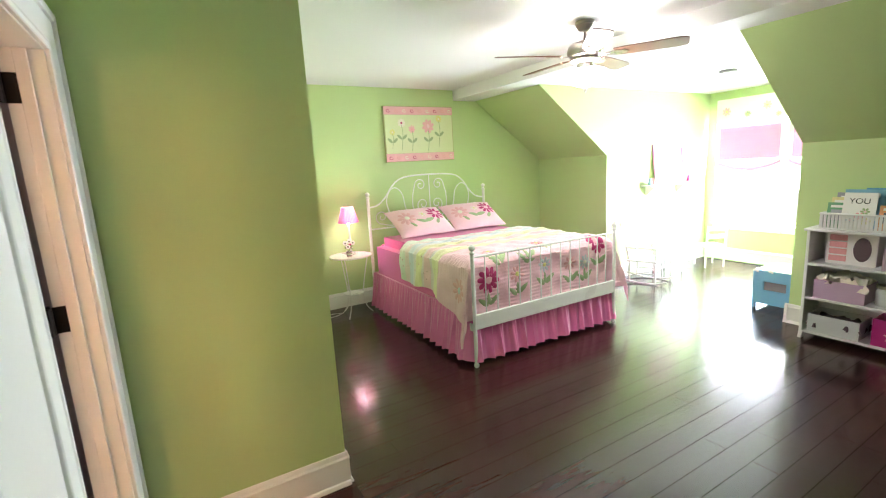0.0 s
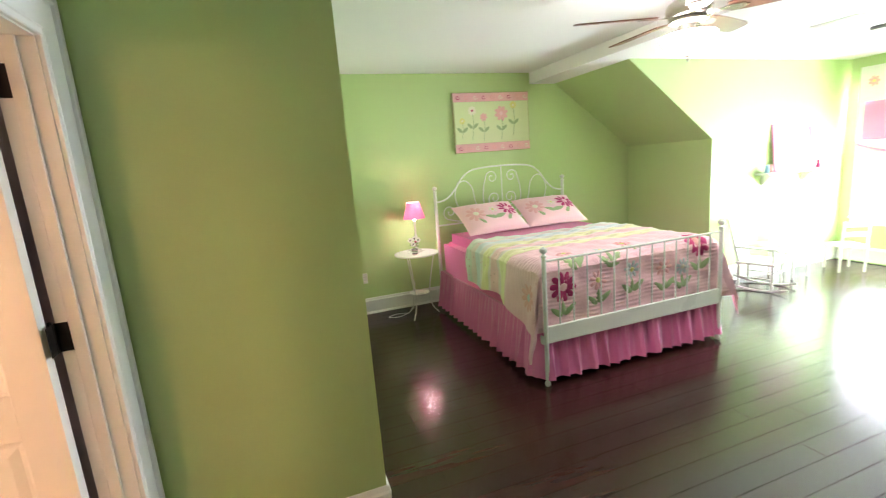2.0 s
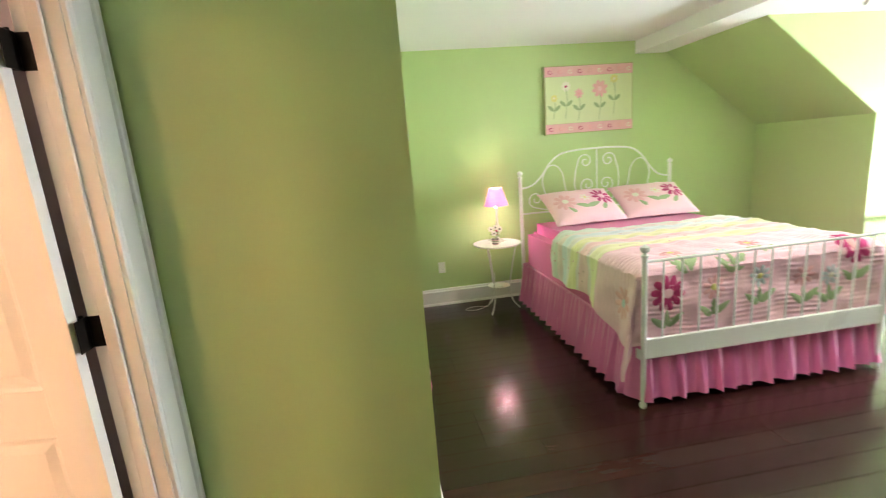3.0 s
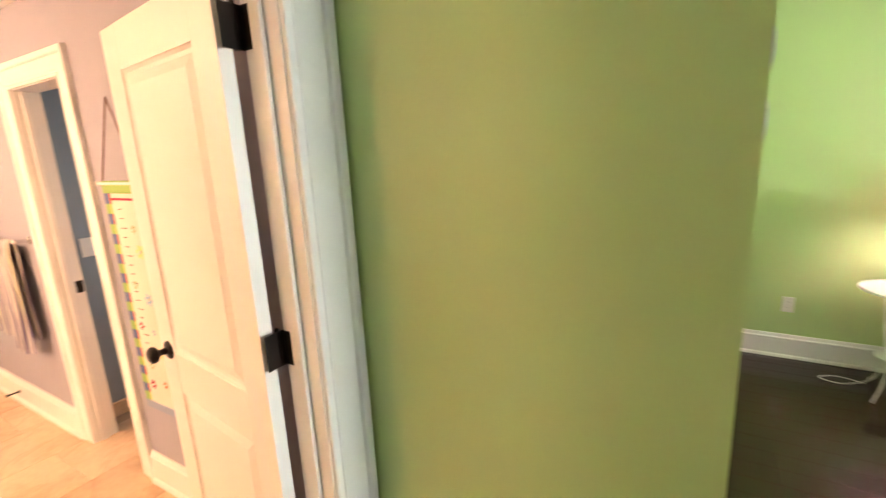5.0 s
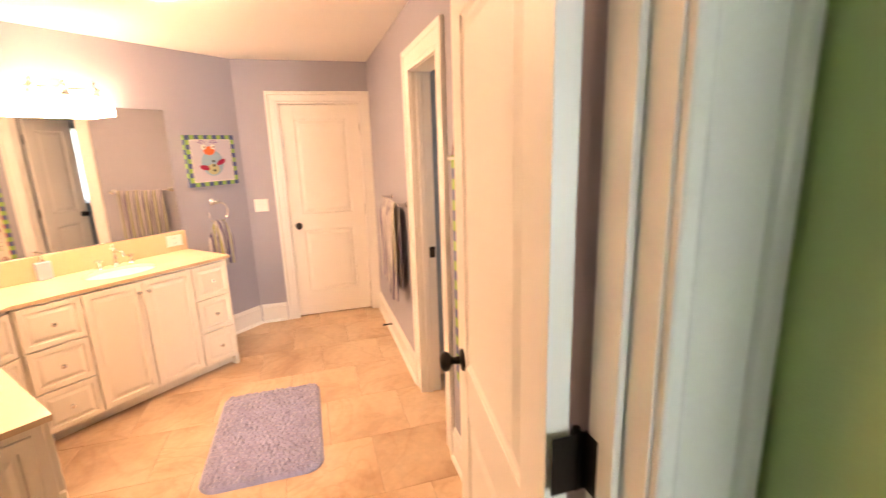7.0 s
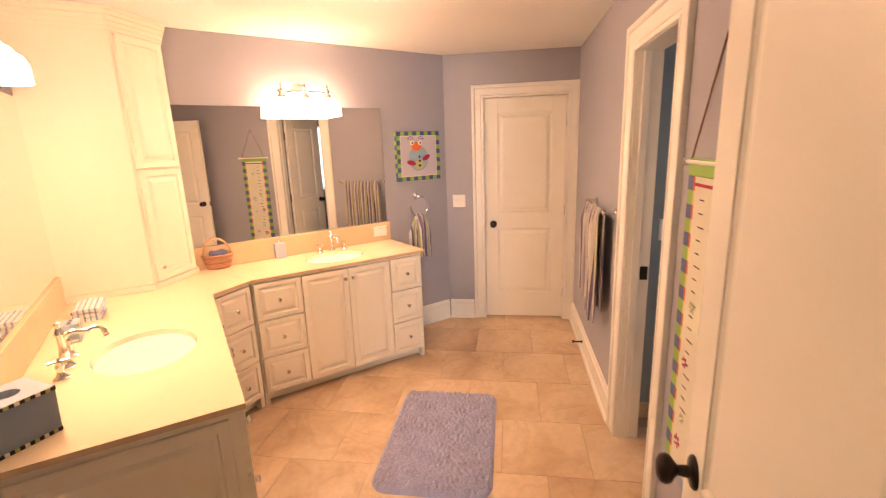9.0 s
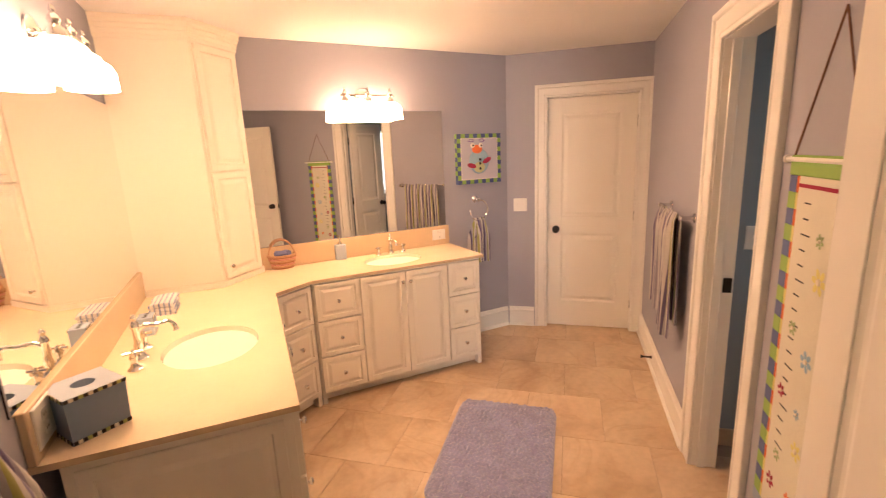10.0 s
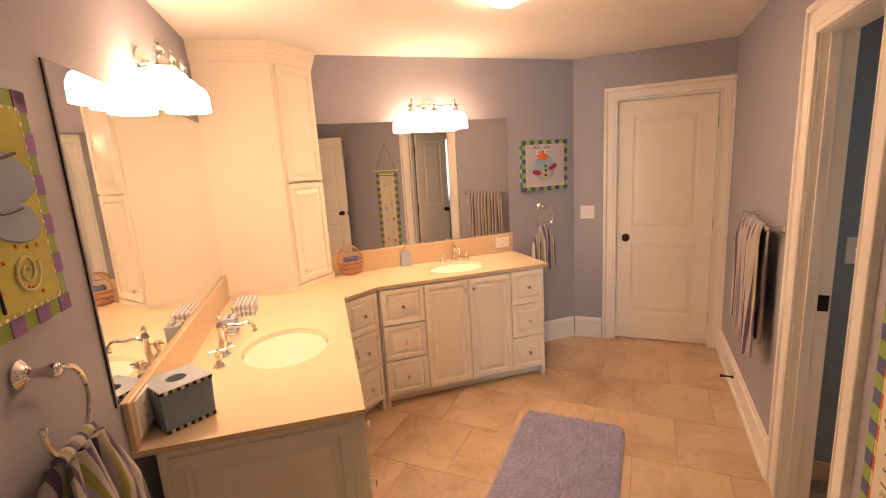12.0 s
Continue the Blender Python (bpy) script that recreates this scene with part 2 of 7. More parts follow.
def stone_tile():
    """Beige limestone: cream clouds, brown stains and faint soft veins that differ from tile to tile."""
    mat = material("beige_stone_tiles", (0.60, 0.44, 0.29), 0.34, vary=0.12, scale=3.0, grain=0.14, grain_scale=26, bump=0.08, bump_scale=18, random_piece=0.07)
    n, l = mat.node_tree.nodes, mat.node_tree.links
    co, info = n.new("ShaderNodeTexCoord"), n.new("ShaderNodeObjectInfo")
    far = n.new("ShaderNodeVectorMath")
    far.operation = "SCALE"
    far.inputs[0].default_value = (37.0, 19.0, 11.0)
    l.new(info.outputs["Random"], far.inputs["Scale"])
    put = n.new("ShaderNodeVectorMath")
    put.operation = "ADD"
    l.new(co.outputs["Object"], put.inputs[0]), l.new(far.outputs[0], put.inputs[1])
    cloud, vein = n.new("ShaderNodeTexNoise"), n.new("ShaderNodeTexNoise")
    for tex, scale, detail, twist in ((cloud, 2.6, 4, 0.4), (vein, 1.9, 5, 1.4)):
        tex.inputs["Scale"].default_value, tex.inputs["Detail"].default_value, tex.inputs["Distortion"].default_value = scale, detail, twist
        l.new(put.outputs[0], tex.inputs["Vector"])
    ramp = n.new("ShaderNodeValToRGB")
    el = ramp.color_ramp.elements
    el[0].position, el[0].color = 0.34, (0.47, 0.325, 0.205, 1)
    el[1].position, el[1].color = 0.66, (0.65, 0.50, 0.345, 1)
    mid = el.new(0.48)
    mid.color = (0.58, 0.42, 0.275, 1)
    l.new(cloud.outputs["Fac"], ramp.inputs["Fac"])
    line = n.new("ShaderNodeValToRGB")
    el = line.color_ramp.elements
    el[0].position, el[0].color = 0.46, (1, 1, 1, 1)
    el[1].position, el[1].color = 0.54, (1, 1, 1, 1)
    dark = el.new(0.50)
    dark.color = (0.92, 0.88, 0.85, 1)
    l.new(vein.outputs["Fac"], line.inputs["Fac"])
    both = n.new("ShaderNodeMix")
    both.data_type, both.blend_type = "RGBA", "MULTIPLY"
    both.inputs[0].default_value = 1.0
    l.new(ramp.outputs["Color"], both.inputs[6]), l.new(line.outputs["Color"], both.inputs[7])
    mix = [x for x in n if x.bl_idname == "ShaderNodeMix" and x != both][0]
    l.new(both.outputs[2], mix.inputs[6])
    return mat


TILE = stone_tile()
GROUT = material("tan_grout", (0.36, 0.26, 0.17), 0.9)
BRONZE = material("dark_bronze_metal", (0.022, 0.017, 0.014), 0.35, 0.7, bump=0.02)
CHROME = material("polished_chrome", (0.78, 0.77, 0.75), 0.08, 1.0, vary=0.02, bump=0.0)
NICKEL = material("brushed_nickel", (0.42, 0.38, 0.33), 0.28, 1.0, vary=0.05, bump=0.05, bump_scale=300)
WHITE_METAL = material("white_enamelled_steel", (0.80, 0.79, 0.76), 0.28, vary=0.02, bump=0.02)
PLASTIC = material("white_plastic", (0.78, 0.77, 0.73), 0.4, bump=0.0)
BLACK = material("black_gap", (0.012, 0.011, 0.010), 0.6)
MIRROR = material("mirror_silver", (0.90, 0.91, 0.90), 0.012, 1.0, vary=0.0, grain=0.0, bump=0.0)
COUNTER = material("cream_cultured_marble", (0.80, 0.65, 0.45), 0.22, vary=0.05, scale=5, grain=0.03, grain_scale=60, bump=0.02, coat=0.3)
SPLASH = material("beige_backsplash_marble", (0.66, 0.50, 0.33), 0.22, vary=0.06, scale=5, grain=0.03, bump=0.02, coat=0.3)
PORCELAIN = material("cream_porcelain", (0.84, 0.76, 0.60), 0.12, vary=0.02, bump=0.0, coat=0.4)
GROUND_M = material("pale_gravel_below", (0.42, 0.41, 0.38), 0.95, vary=0.2, scale=0.3)
PINK = material("pink_cotton_sheet", (0.72, 0.13, 0.36), 0.85, vary=0.06, scale=6, bump=0.25, bump_scale=60, sheen=0.3, spec=0.2)
SKIRT = material("pink_satin_ruffle", (0.74, 0.19, 0.43), 0.36, vary=0.08, scale=5, bump=0.10, bump_scale=90, sheen=0.3, spec=0.4)
PALE_PINK = material("pale_pink_quilt_cloth", (0.84, 0.52, 0.57), 0.85, vary=0.06, scale=10, bump=0.5, bump_scale=45, sheen=0.3, spec=0.2)
MAGENTA = material("magenta_felt", (0.50, 0.04, 0.16), 0.9, bump=0.3)
CORAL = material("coral_felt", (0.80, 0.36, 0.38), 0.9, bump=0.3)
LEAF = material("green_felt", (0.33, 0.42, 0.22), 0.9, bump=0.3)
PALE_LEAF = material("faded_green_felt", (0.48, 0.50, 0.36), 0.9, bump=0.3)
PALE_CORAL = material("faded_coral_felt", (0.80, 0.42, 0.44), 0.9, bump=0.3)
PALE_SKY = material("faded_blue_felt", (0.56, 0.60, 0.62), 0.9, bump=0.3)
CREAM_CLOTH = material("cream_cloth", (0.80, 0.74, 0.62), 0.9, bump=0.4, bump_scale=60)
YELLOW = material("yellow_cloth", (0.72, 0.66, 0.25), 0.9, bump=0.3, bump_scale=60)
SKY_FELT = material("light_blue_felt", (0.30, 0.46, 0.60), 0.9, bump=0.3)
WOOD_BLADE = material("reddish_fan_blade_wood", (0.16, 0.065, 0.04), 0.35, vary=0.2, scale=4, grain=0.15, grain_scale=40, stretch=(0.2, 1, 1))
PINK_FRAME = material("bright_pink_paint", (0.66, 0.22, 0.40), 0.5)

# ---- structure ----
NORTH_Y, HALL_Y, WEST_X, KNEE_X = 6.60, 3.65, 0.823, 5.017
NOOK_Y = 3.535
DOOR_X0, DOOR_X1 = -0.165, -0.047
CEIL_Z, DORMER_Z, BATH_Z = 2.580, 2.455, 2.397
W1P, W1D = Vector((-0.751, 1.701, 0)), Vector((-0.7636, -0.6457, 0))
W2P, W2D = Vector((-4.1055, 2.4772, 0)), Vector((0.6884, -0.7254, 0))
W1A, W2A = 220.22, 133.50
BATH_CORNER = (-2.202, 0.4735)


def on_w1(s, z=0.0, out=0.0):
    p = W1P + W1D * s + Vector((-0.6457, 0.7636, 0)) * out
    return pose(p.x, p.y, z, 0, 0, W1A)


def on_w2(s, z=0.0, out=0.0):
    p = W2P + W2D * s + Vector((0.7254, 0.6884, 0)) * out
    return pose(p.x, p.y, z, 0, 0, W2A)


def at_wall(x, y, z, angle):
    return pose(x, y, z, 0, 0, angle)


wall("wall_hall_north", (DOOR_X1, NOOK_Y), (WEST_X, NOOK_Y), 0.115, -0.02, CEIL_Z, GREEN, BLUE_PAINT, "lime green painted wall beside the bathroom door")
wall("wall_bedroom_west", (WEST_X, NOOK_Y + 0.115), (WEST_X, NORTH_Y), 0.12, -0.02, CEIL_Z, GREEN, BLUE_PAINT, "lime green painted wall round the corner from the bathroom")
wall("wall_bedroom_north", (WEST_X - 0.12, NORTH_Y), (KNEE_X + 0.12, NORTH_Y), 0.12, -0.02, CEIL_Z, GREEN, TRIM, "lime green painted wall behind the bed")
wall("wall_bath_door", (DOOR_X1, 0.28), (DOOR_X1, HALL_Y), DOOR_X1 - DOOR_X0, -0.02, CEIL_Z, GREEN, GREY, "wall with the bathroom doorway, green on one side, grey on the other", [(2.691 - 0.28, 3.395 - 0.28, -0.02, 2.055), (1.263 - 0.28, 2.117 - 0.28, -0.02, 2.055)])
wall("wall_bedroom_south", (KNEE_X + 0.12, 0.40), (DOOR_X0, 0.40), 0.12, -0.02, CEIL_Z, GREEN, TRIM, "plain lime green wall opposite the bed")
wall("wall_knee_north", (KNEE_X, NORTH_Y), (KNEE_X, 5.455), 0.12, -0.02, 1.640, GREEN, TRIM, "low green knee wall beside the bed")
wall("wall_knee_south", (KNEE_X, 3.17), (KNEE_X, 0.40), 0.12, -0.02, 1.640, GREEN, TRIM, "low green knee wall behind the bookcase")
CHEEK = [(3.885, DORMER_Z), (7.28, DORMER_Z), (7.28, -0.02), (KNEE_X, -0.02), (KNEE_X, 1.640)]
solo("wall_dormer_north", prism(CHEEK, 5.355, 5.455, "y"), GREEN, "lime green side wall of the dormer with a shelf", "wall", "structure")
solo("wall_dormer_south", prism(CHEEK, 3.17, 3.27, "y"), GREEN, "lime green side wall of the dormer by the toy box", "wall", "structure")
WIN = [(4.77, 0.84), (3.85, 0.84)]
wall("wall_window", (7.28, 5.455), (7.28, 3.17), 0.14, -0.02, DORMER_Z + 0.06, GREEN, TRIM, "lime green wall with two bright windows", [(5.455 - c - w / 2, 5.455 - c + w / 2, 0.56, 2.20) for c, w in WIN])

SLOPE = [(3.885, DORMER_Z), (KNEE_X, 1.640), (KNEE_X + 0.12, 1.640), (KNEE_X + 0.12, 1.70), (3.96, 2.58), (3.885, 2.58)]
solo("ceiling_slope_north", prism(SLOPE, 5.455, NORTH_Y, "y"), GREEN, "sloping green ceiling over the knee wall by the bed", "ceiling", "structure")
solo("ceiling_slope_south", prism(SLOPE, 0.40, 3.17, "y"), GREEN, "sloping green ceiling over the bookcase", "ceiling", "structure")
solo("ceiling_bedroom", box(DOOR_X0, 3.96, 0.28, NORTH_Y + 0.12, CEIL_Z, CEIL_Z + 0.10), CEIL, "flat white bedroom ceiling", "ceiling", "structure")
solo("ceiling_beam", box(3.535, 3.885, 0.40, NORTH_Y, DORMER_Z - 0.004, CEIL_Z, 0.004), CEIL, "shallow white boxed beam along the ceiling", "beam", "structure")
solo("ceiling_dormer", box(3.885, 7.42, 3.17, 5.455, DORMER_Z, DORMER_Z + 0.09), CEIL, "flat white ceiling of the dormer", "ceiling", "structure")

wall("wall_bath_north", (-4.24, HALL_Y), (-0.106, HALL_Y), 0.12, -0.02, BATH_Z + 0.06, GREY, BLUE_PAINT, "grey lavender bathroom wall with the toilet room doorway", [(4.24 - 2.357, 4.24 - 1.778, -0.02, 2.055)])
wall("wall_bath_closet", (-4.118, 2.35), (-4.118, HALL_Y), 0.12, -0.02, BATH_Z + 0.06, GREY, TRIM, "grey lavender wall with the closed white door", [(2.834 - 2.35, 3.563 - 2.35, -0.02, 2.055)])
wall("wall_vanity_far", BATH_CORNER, (-4.118, 2.4903), 0.12, -0.02, BATH_Z + 0.06, GREY, TRIM, "grey lavender wall above the far vanity")
wall("wall_vanity_near", (-0.165, 2.1965), BATH_CORNER, 0.12, -0.02, BATH_Z + 0.06, GREY, TRIM, "grey lavender wall above the near vanity")
solo("ceiling_bath", prism([(-0.165, 2.05), (-0.165, 3.65), (-4.2, 3.65), (-4.2, 2.42), (-2.188, 0.36)], BATH_Z, BATH_Z + 0.08), CEIL, "white bathroom ceiling", "ceiling", "structure")
# the toilet room behind its doorway, and a light-blocking box behind the closed door
wall("wall_toilet_north", (-2.56, 5.30), (-1.00, 5.30), 0.12, -0.02, BATH_Z, BLUE_PAINT, TRIM, "slate blue end wall of the toilet room", [(0.35, 1.15, 1.0, 2.0)])
wall("wall_toilet_west", (-2.56, 3.77), (-2.56, 5.30), 0.12, -0.02, BATH_Z, BLUE_PAINT, TRIM, "slate blue side wall of the toilet room")
wall("wall_toilet_east", (-1.00, 5.30), (-1.00, 3.77), 0.12, -0.02, BATH_Z, BLUE_PAINT, TRIM, "slate blue side wall of the toilet room")
solo("ceiling_toilet", box(-2.68, -0.88, 3.77, 5.42, BATH_Z, BATH_Z + 0.08), CEIL, "white ceiling of the toilet room", "ceiling", "structure")
# unseen box added so that no sky light leaks round the closed door
solo("light_block_back", box(-4.95, -4.85, 2.35, 3.77, -0.02, BATH_Z), CEIL, "unseen back panel that blocks sky light behind the closed door", "wall", "structure")
solo("light_block_south", box(-4.85, -4.23, 2.25, 2.35, -0.02, BATH_Z), CEIL, "unseen side panel that blocks sky light behind the closed door", "wall", "structure")
solo("light_block_north", box(-4.85, -4.23, 3.77, 3.87, -0.02, BATH_Z), CEIL, "unseen side panel that blocks sky light behind the closed door", "wall", "structure")
solo("light_block_top", box(-4.95, -4.23, 2.25, 3.87, BATH_Z, BATH_Z + 0.08), CEIL, "unseen top panel that blocks sky light behind the closed door", "ceiling", "structure")
solo("ground", box(-600, 600, -600, 600, -3.4, -3.2), GROUND_M, "pale sunlit ground far below the windows", "ground", "structure")

# added glowing slab: whitens the view outside and adds light through the windows
OUTSIDE_GLOW = bpy.data.materials.new("glowing_white_backdrop")
OUTSIDE_GLOW.use_nodes = True
OUTSIDE_GLOW.node_tree.nodes["Principled BSDF"].inputs["Base Color"].default_value = (0.8, 0.8, 0.8, 1)
OUTSIDE_GLOW.node_tree.nodes["Principled BSDF"].inputs["Emission Color"].default_value = (0.95, 0.98, 1.0, 1)
OUTSIDE_GLOW.node_tree.nodes["Principled BSDF"].inputs["Emission Strength"].default_value = 5.0
solo("backdrop", box(60, 60.5, -120, 130, -3.2, 26), OUTSIDE_GLOW, "added glowing white slab standing in for the bright outdoors", "backdrop", "structure")

# subfloors under the pieces
floor_bed = solo("floor_bedroom", box(DOOR_X0, 7.28, 0.40, NORTH_Y, -0.06, -0.018), BLACK, "dark stained plank floor with a glossy finish", "floor", "structure")
floor_bath = solo("floor_bath", prism([(-0.165, 2.0), (-0.165, 3.77), (-1.0, 3.77), (-1.0, 5.3), (-2.56, 5.3), (-2.56, 3.77), (-4.85, 3.77), (-4.85, 2.35), (-4.1, 2.35), (-2.188, 0.40)], -0.06, -0.004), GROUT, "beige stone tile floor", "floor", "structure")


BB = [(0.0, 0.0), (-0.030, 0.0), (-0.030, 0.006), (-0.024, 0.018), (-0.016, 0.024), (-0.016, 0.138), (-0.019, 0.142), (-0.019, 0.150), (-0.012, 0.158), (-0.009, 0.170), (-0.005, 0.180), (0.0, 0.180)]


def baseboard(a, b, extend=0.0):
    """A tall moulded baseboard with a shoe, on the wall line a-b; the wall is to the left of it."""
    d = Vector((b[0] - a[0], b[1] - a[1]))
    bm = prism(BB, -extend, d.length + extend, "x")
    return solo("baseboard", bm, TRIM, "tall white moulded baseboard", "baseboard", "structure", m=pose(a[0], a[1], 0, 0, 0, math.degrees(math.atan2(d.y, d.x))))


baseboard((DOOR_X1, 0.45), (DOOR_X1, 1.10))
baseboard((DOOR_X1 + 0.024, NOOK_Y), (WEST_X, NOOK_Y), 0.012)
baseboard((WEST_X, NOOK_Y), (WEST_X, NORTH_Y - 0.03), 0.012)
baseboard((WEST_X, NORTH_Y), (KNEE_X, NORTH_Y))
baseboard((KNEE_X, NORTH_Y - 0.03), (KNEE_X, 5.355))
baseboard((KNEE_X + 0.0, 5.355), (7.28, 5.355))
baseboard((7.28, 5.325), (7.28, 3.30))
baseboard((7.28, 3.27), (KNEE_X - 0.03, 3.27))
baseboard((KNEE_X, 3.30), (KNEE_X, 0.45))
baseboard((KNEE_X - 0.03, 0.40), (0.0, 0.40))
baseboard((-4.09, HALL_Y), (-2.472, HALL_Y))
baseboard((-1.663, HALL_Y), (-0.195, HALL_Y))
baseboard((-4.118, 2.502), (-4.118, 2.728))
baseboard(tuple((W2P + W2D * 0.59).xy), tuple((W2P + W2D * -0.005).xy))
baseboard((-0.165, 2.1965), tuple((W1P + W1D * -0.03).xy))


def casing(thing_ob, w, h, width=0.105, thick=0.021):
    """Stepped casing round an opening that spans x 0..w, on the plane y = 0, facing -y."""
    prof = [(0.0, 0.0), (0.0, -0.011), (0.004, -0.014), (0.012, -0.014), (0.016, -0.010), (0.024, -0.010), (0.028, -0.013), (width - 0.034, -0.015), (width - 0.031, -0.012), (width - 0.027, -thick), (width - 0.022, -thick - 0.003), (width - 0.003, -thick - 0.003), (width, -thick), (width, 0.0)]
    for name, place in (("side_casing", lambda a, d, k: (-a, d, k)), ("side_casing", lambda a, d, k: (w + a, d, k))):
        bm = bmesh.new()
        low = [bm.verts.new(place(a, d, 0.0)) for a, d in prof]
        top = [bm.verts.new(place(a, d, h + a)) for a, d in prof]
        bm.faces.new(low), bm.faces.new(top)
        for i in range(len(prof)):
            j = (i + 1) % len(prof)
            bm.faces.new((low[i], low[j], top[j], top[i]))
        part(name, bm, TRIM, thing_ob)
    bm = bmesh.new()
    low = [bm.verts.new((-a, d, h + a)) for a, d in prof]
    top = [bm.verts.new((w + a, d, h + a)) for a, d in prof]
    bm.faces.new(low), bm.faces.new(top)
    for i in range(len(prof)):
        j = (i + 1) % len(prof)
        bm.faces.new((low[i], low[j], top[j], top[i]))
    part("head_casing", bm, TRIM, thing_ob)


def jambs(thing_ob, w, h, depth, stop_at):
    """Lining of an opening through the wall, y from 0 to depth, with a stop."""
    part("jamb", box(-0.012, 0.004, 0.001, depth - 0.001, 0, h, 0.001), TRIM, thing_ob)
    part("jamb", box(w - 0.004, w + 0.012, 0.001, depth - 0.001, 0, h, 0.001), TRIM, thing_ob)
    part("head_jamb", box(0.004, w - 0.004, 0.001, depth - 0.001, h - 0.004, h + 0.004), TRIM, thing_ob)
    part("stop", box(0.004, 0.016, stop_at, stop_at + 0.035, 0, h - 0.004, 0.002), TRIM, thing_ob)
    part("stop", box(w - 0.016, w - 0.004, stop_at, stop_at + 0.035, 0, h - 0.004, 0.002), TRIM, thing_ob)


RAISED = [(0.0, 0.012), (0.0, 0.003), (0.010, 0.008), (0.020, 0.009), (0.048, 0.001), (0.055, 0.001)]


def door_leaf(parent, w, h, t=0.036, knob_x=None, knob_z=0.955, paint=DOOR_WHITE):
    """A two-panel door: x 0..w, y 0..t, z 0..h; panels on both faces."""
    st, top, mid0, mid1, bot = 0.115, h - 0.125, 0.855, 1.005, 0.235
    for a, b in ((0, st), (w - st, w)):
        part("stile", box(a, b, 0, t, 0, h, 0.0015), paint, parent)
    for a, b in ((0, bot), (mid0, mid1), (top, h)):
        part("rail", box(st, w - st, 0.0004, t - 0.0004, a, b), paint, parent)
    for a, b in ((bot, mid0), (mid1, top)):
        bm = panel(w - 2 * st, b - a, [(0.0, 0.016)] + RAISED)
        bmesh.ops.translate(bm, verts=bm.verts, vec=(st, 0, a))
        add_panel(bm, w - 2 * st, b - a, [(0.0, 0.016)] + RAISED, Matrix.Translation((w - st, t, a)) @ Matrix.Rotation(math.pi, 4, "Z"))
        part("panel", bm, paint, parent)
    if knob_x is not None:
        for face, turn in ((0.0, 90), (t, -90)):
            bm = lathe([(0.0, 0.0), (0.032, 0.0), (0.032, 0.004), (0.028, 0.008), (0.012, 0.011), (0.010, 0.030), (0.016, 0.036), (0.026, 0.043), (0.029, 0.052), (0.026, 0.061), (0.016, 0.067), (0.0, 0.069)], 20, pose(knob_x, face, knob_z, turn, 0, 0))
            part("door_knob", bm, BRONZE, parent, "dark bronze round knob", True)
        edge = w if knob_x > w / 2 else 0
        part("latch_plate", box(edge - 0.0015, edge + 0.0015, t / 2 - 0.012, t / 2 + 0.012, knob_z - 0.028, knob_z + 0.028), BRONZE, parent)


def hinge(parent, m, h=0.10):
    """A butt hinge, open: two leaves round a pin."""
    bm = bmesh.new()
    add_lathe(bm, [(0, -h / 2), (0.008, -h / 2), (0.008, h / 2), (0, h / 2)], 10, m)
    add_lathe(bm, [(0, h / 2), (0.006, h / 2), (0.006, h / 2 + 0.007), (0, h / 2 + 0.009)], 10, m)
    add_box(bm, -0.042, 0.0, -0.007, -0.004, -h / 2, h / 2, 0.001, 1, m)
    add_box(bm, 0.0, 0.017, -0.007, -0.004, -h / 2, h / 2, 0, 1, m)
    add_box(bm, 0.0135, 0.0165, -0.048, -0.007, -h / 2, h / 2, 0.001, 1, m)
    return part("hinge", bm, BRONZE, parent, "dark bronze hinge")


# bathroom doorway, seen from the bedroom: casing on the bedroom face, door swung into the bathroom
door_1 = thing("door_1", pose(DOOR_X1, 2.703, 0, 0, 0, 90), "white bathroom doorway with an open two-panel door and dark hinges", "door", kind="structure")
casing(door_1, 0.680, 2.05, 0.144, 0.022)
jambs(door_1, 0.680, 2.05, 0.118, 0.045)
open_door = thing("open_door", pose(-0.178, 3.357, 0, 0, 0, 172), "white two-panel door standing open against the bathroom wall", "door")
door_leaf(open_door, 0.69, 2.025, knob_x=0.620, knob_z=1.005)
open_door.location.z = 0.012
for z in (0.245, 1.16, 1.925):
    hinge(door_1, pose(0.662, 0.126, z, 0, 0, 0), 0.095)
# the closed closet door
door_2 = thing("door_2", pose(-4.118, 2.840, 0, 0, 0, 90), "closed white two-panel door with a dark knob", "door", kind="structure")
casing(door_2, 0.717, 2.032)
jambs(door_2, 0.717, 2.032, 0.12, 0.066)
closet_leaf = thing("closet_door", pose(-4.144, 2.846, 0.012, 0, 0, 90), "closed white two-panel closet door with a dark bronze knob", "door")
door_leaf(closet_leaf, 0.705, 2.012, knob_x=0.07, knob_z=0.90)
for z in (0.24, 1.02, 1.80):
    part("hinge", lathe([(0, -0.045), (0.007, -0.045), (0.007, 0.045), (0.004, 0.052), (0, 0.053)], 10, pose(0.712, -0.006, z, 0, 0, 0)), BRONZE, closet_leaf, "dark bronze hinge")
# the toilet room doorway, its door swung away inside
door_3 = thing("door_3", pose(-2.350, HALL_Y, 0, 0, 0, 0), "white doorway to the toilet room", "door", kind="structure")
casing(door_3, 0.565, 2.04, 0.120)
jambs(door_3, 0.565, 2.04, 0.12, 0.030)
part("strike_plate", box(0.0041, 0.007, 0.075, 0.112, 0.93, 1.0), BRONZE, door_3, "dark bronze strike plate")
toilet_leaf = thing("toilet_room_door", pose(-1.792, 3.792, 0.012, 0, 0, 108), "white two-panel door standing open in the toilet room", "door")
door_leaf(toilet_leaf, 0.555, 2.025, knob_x=0.49, knob_z=0.955)
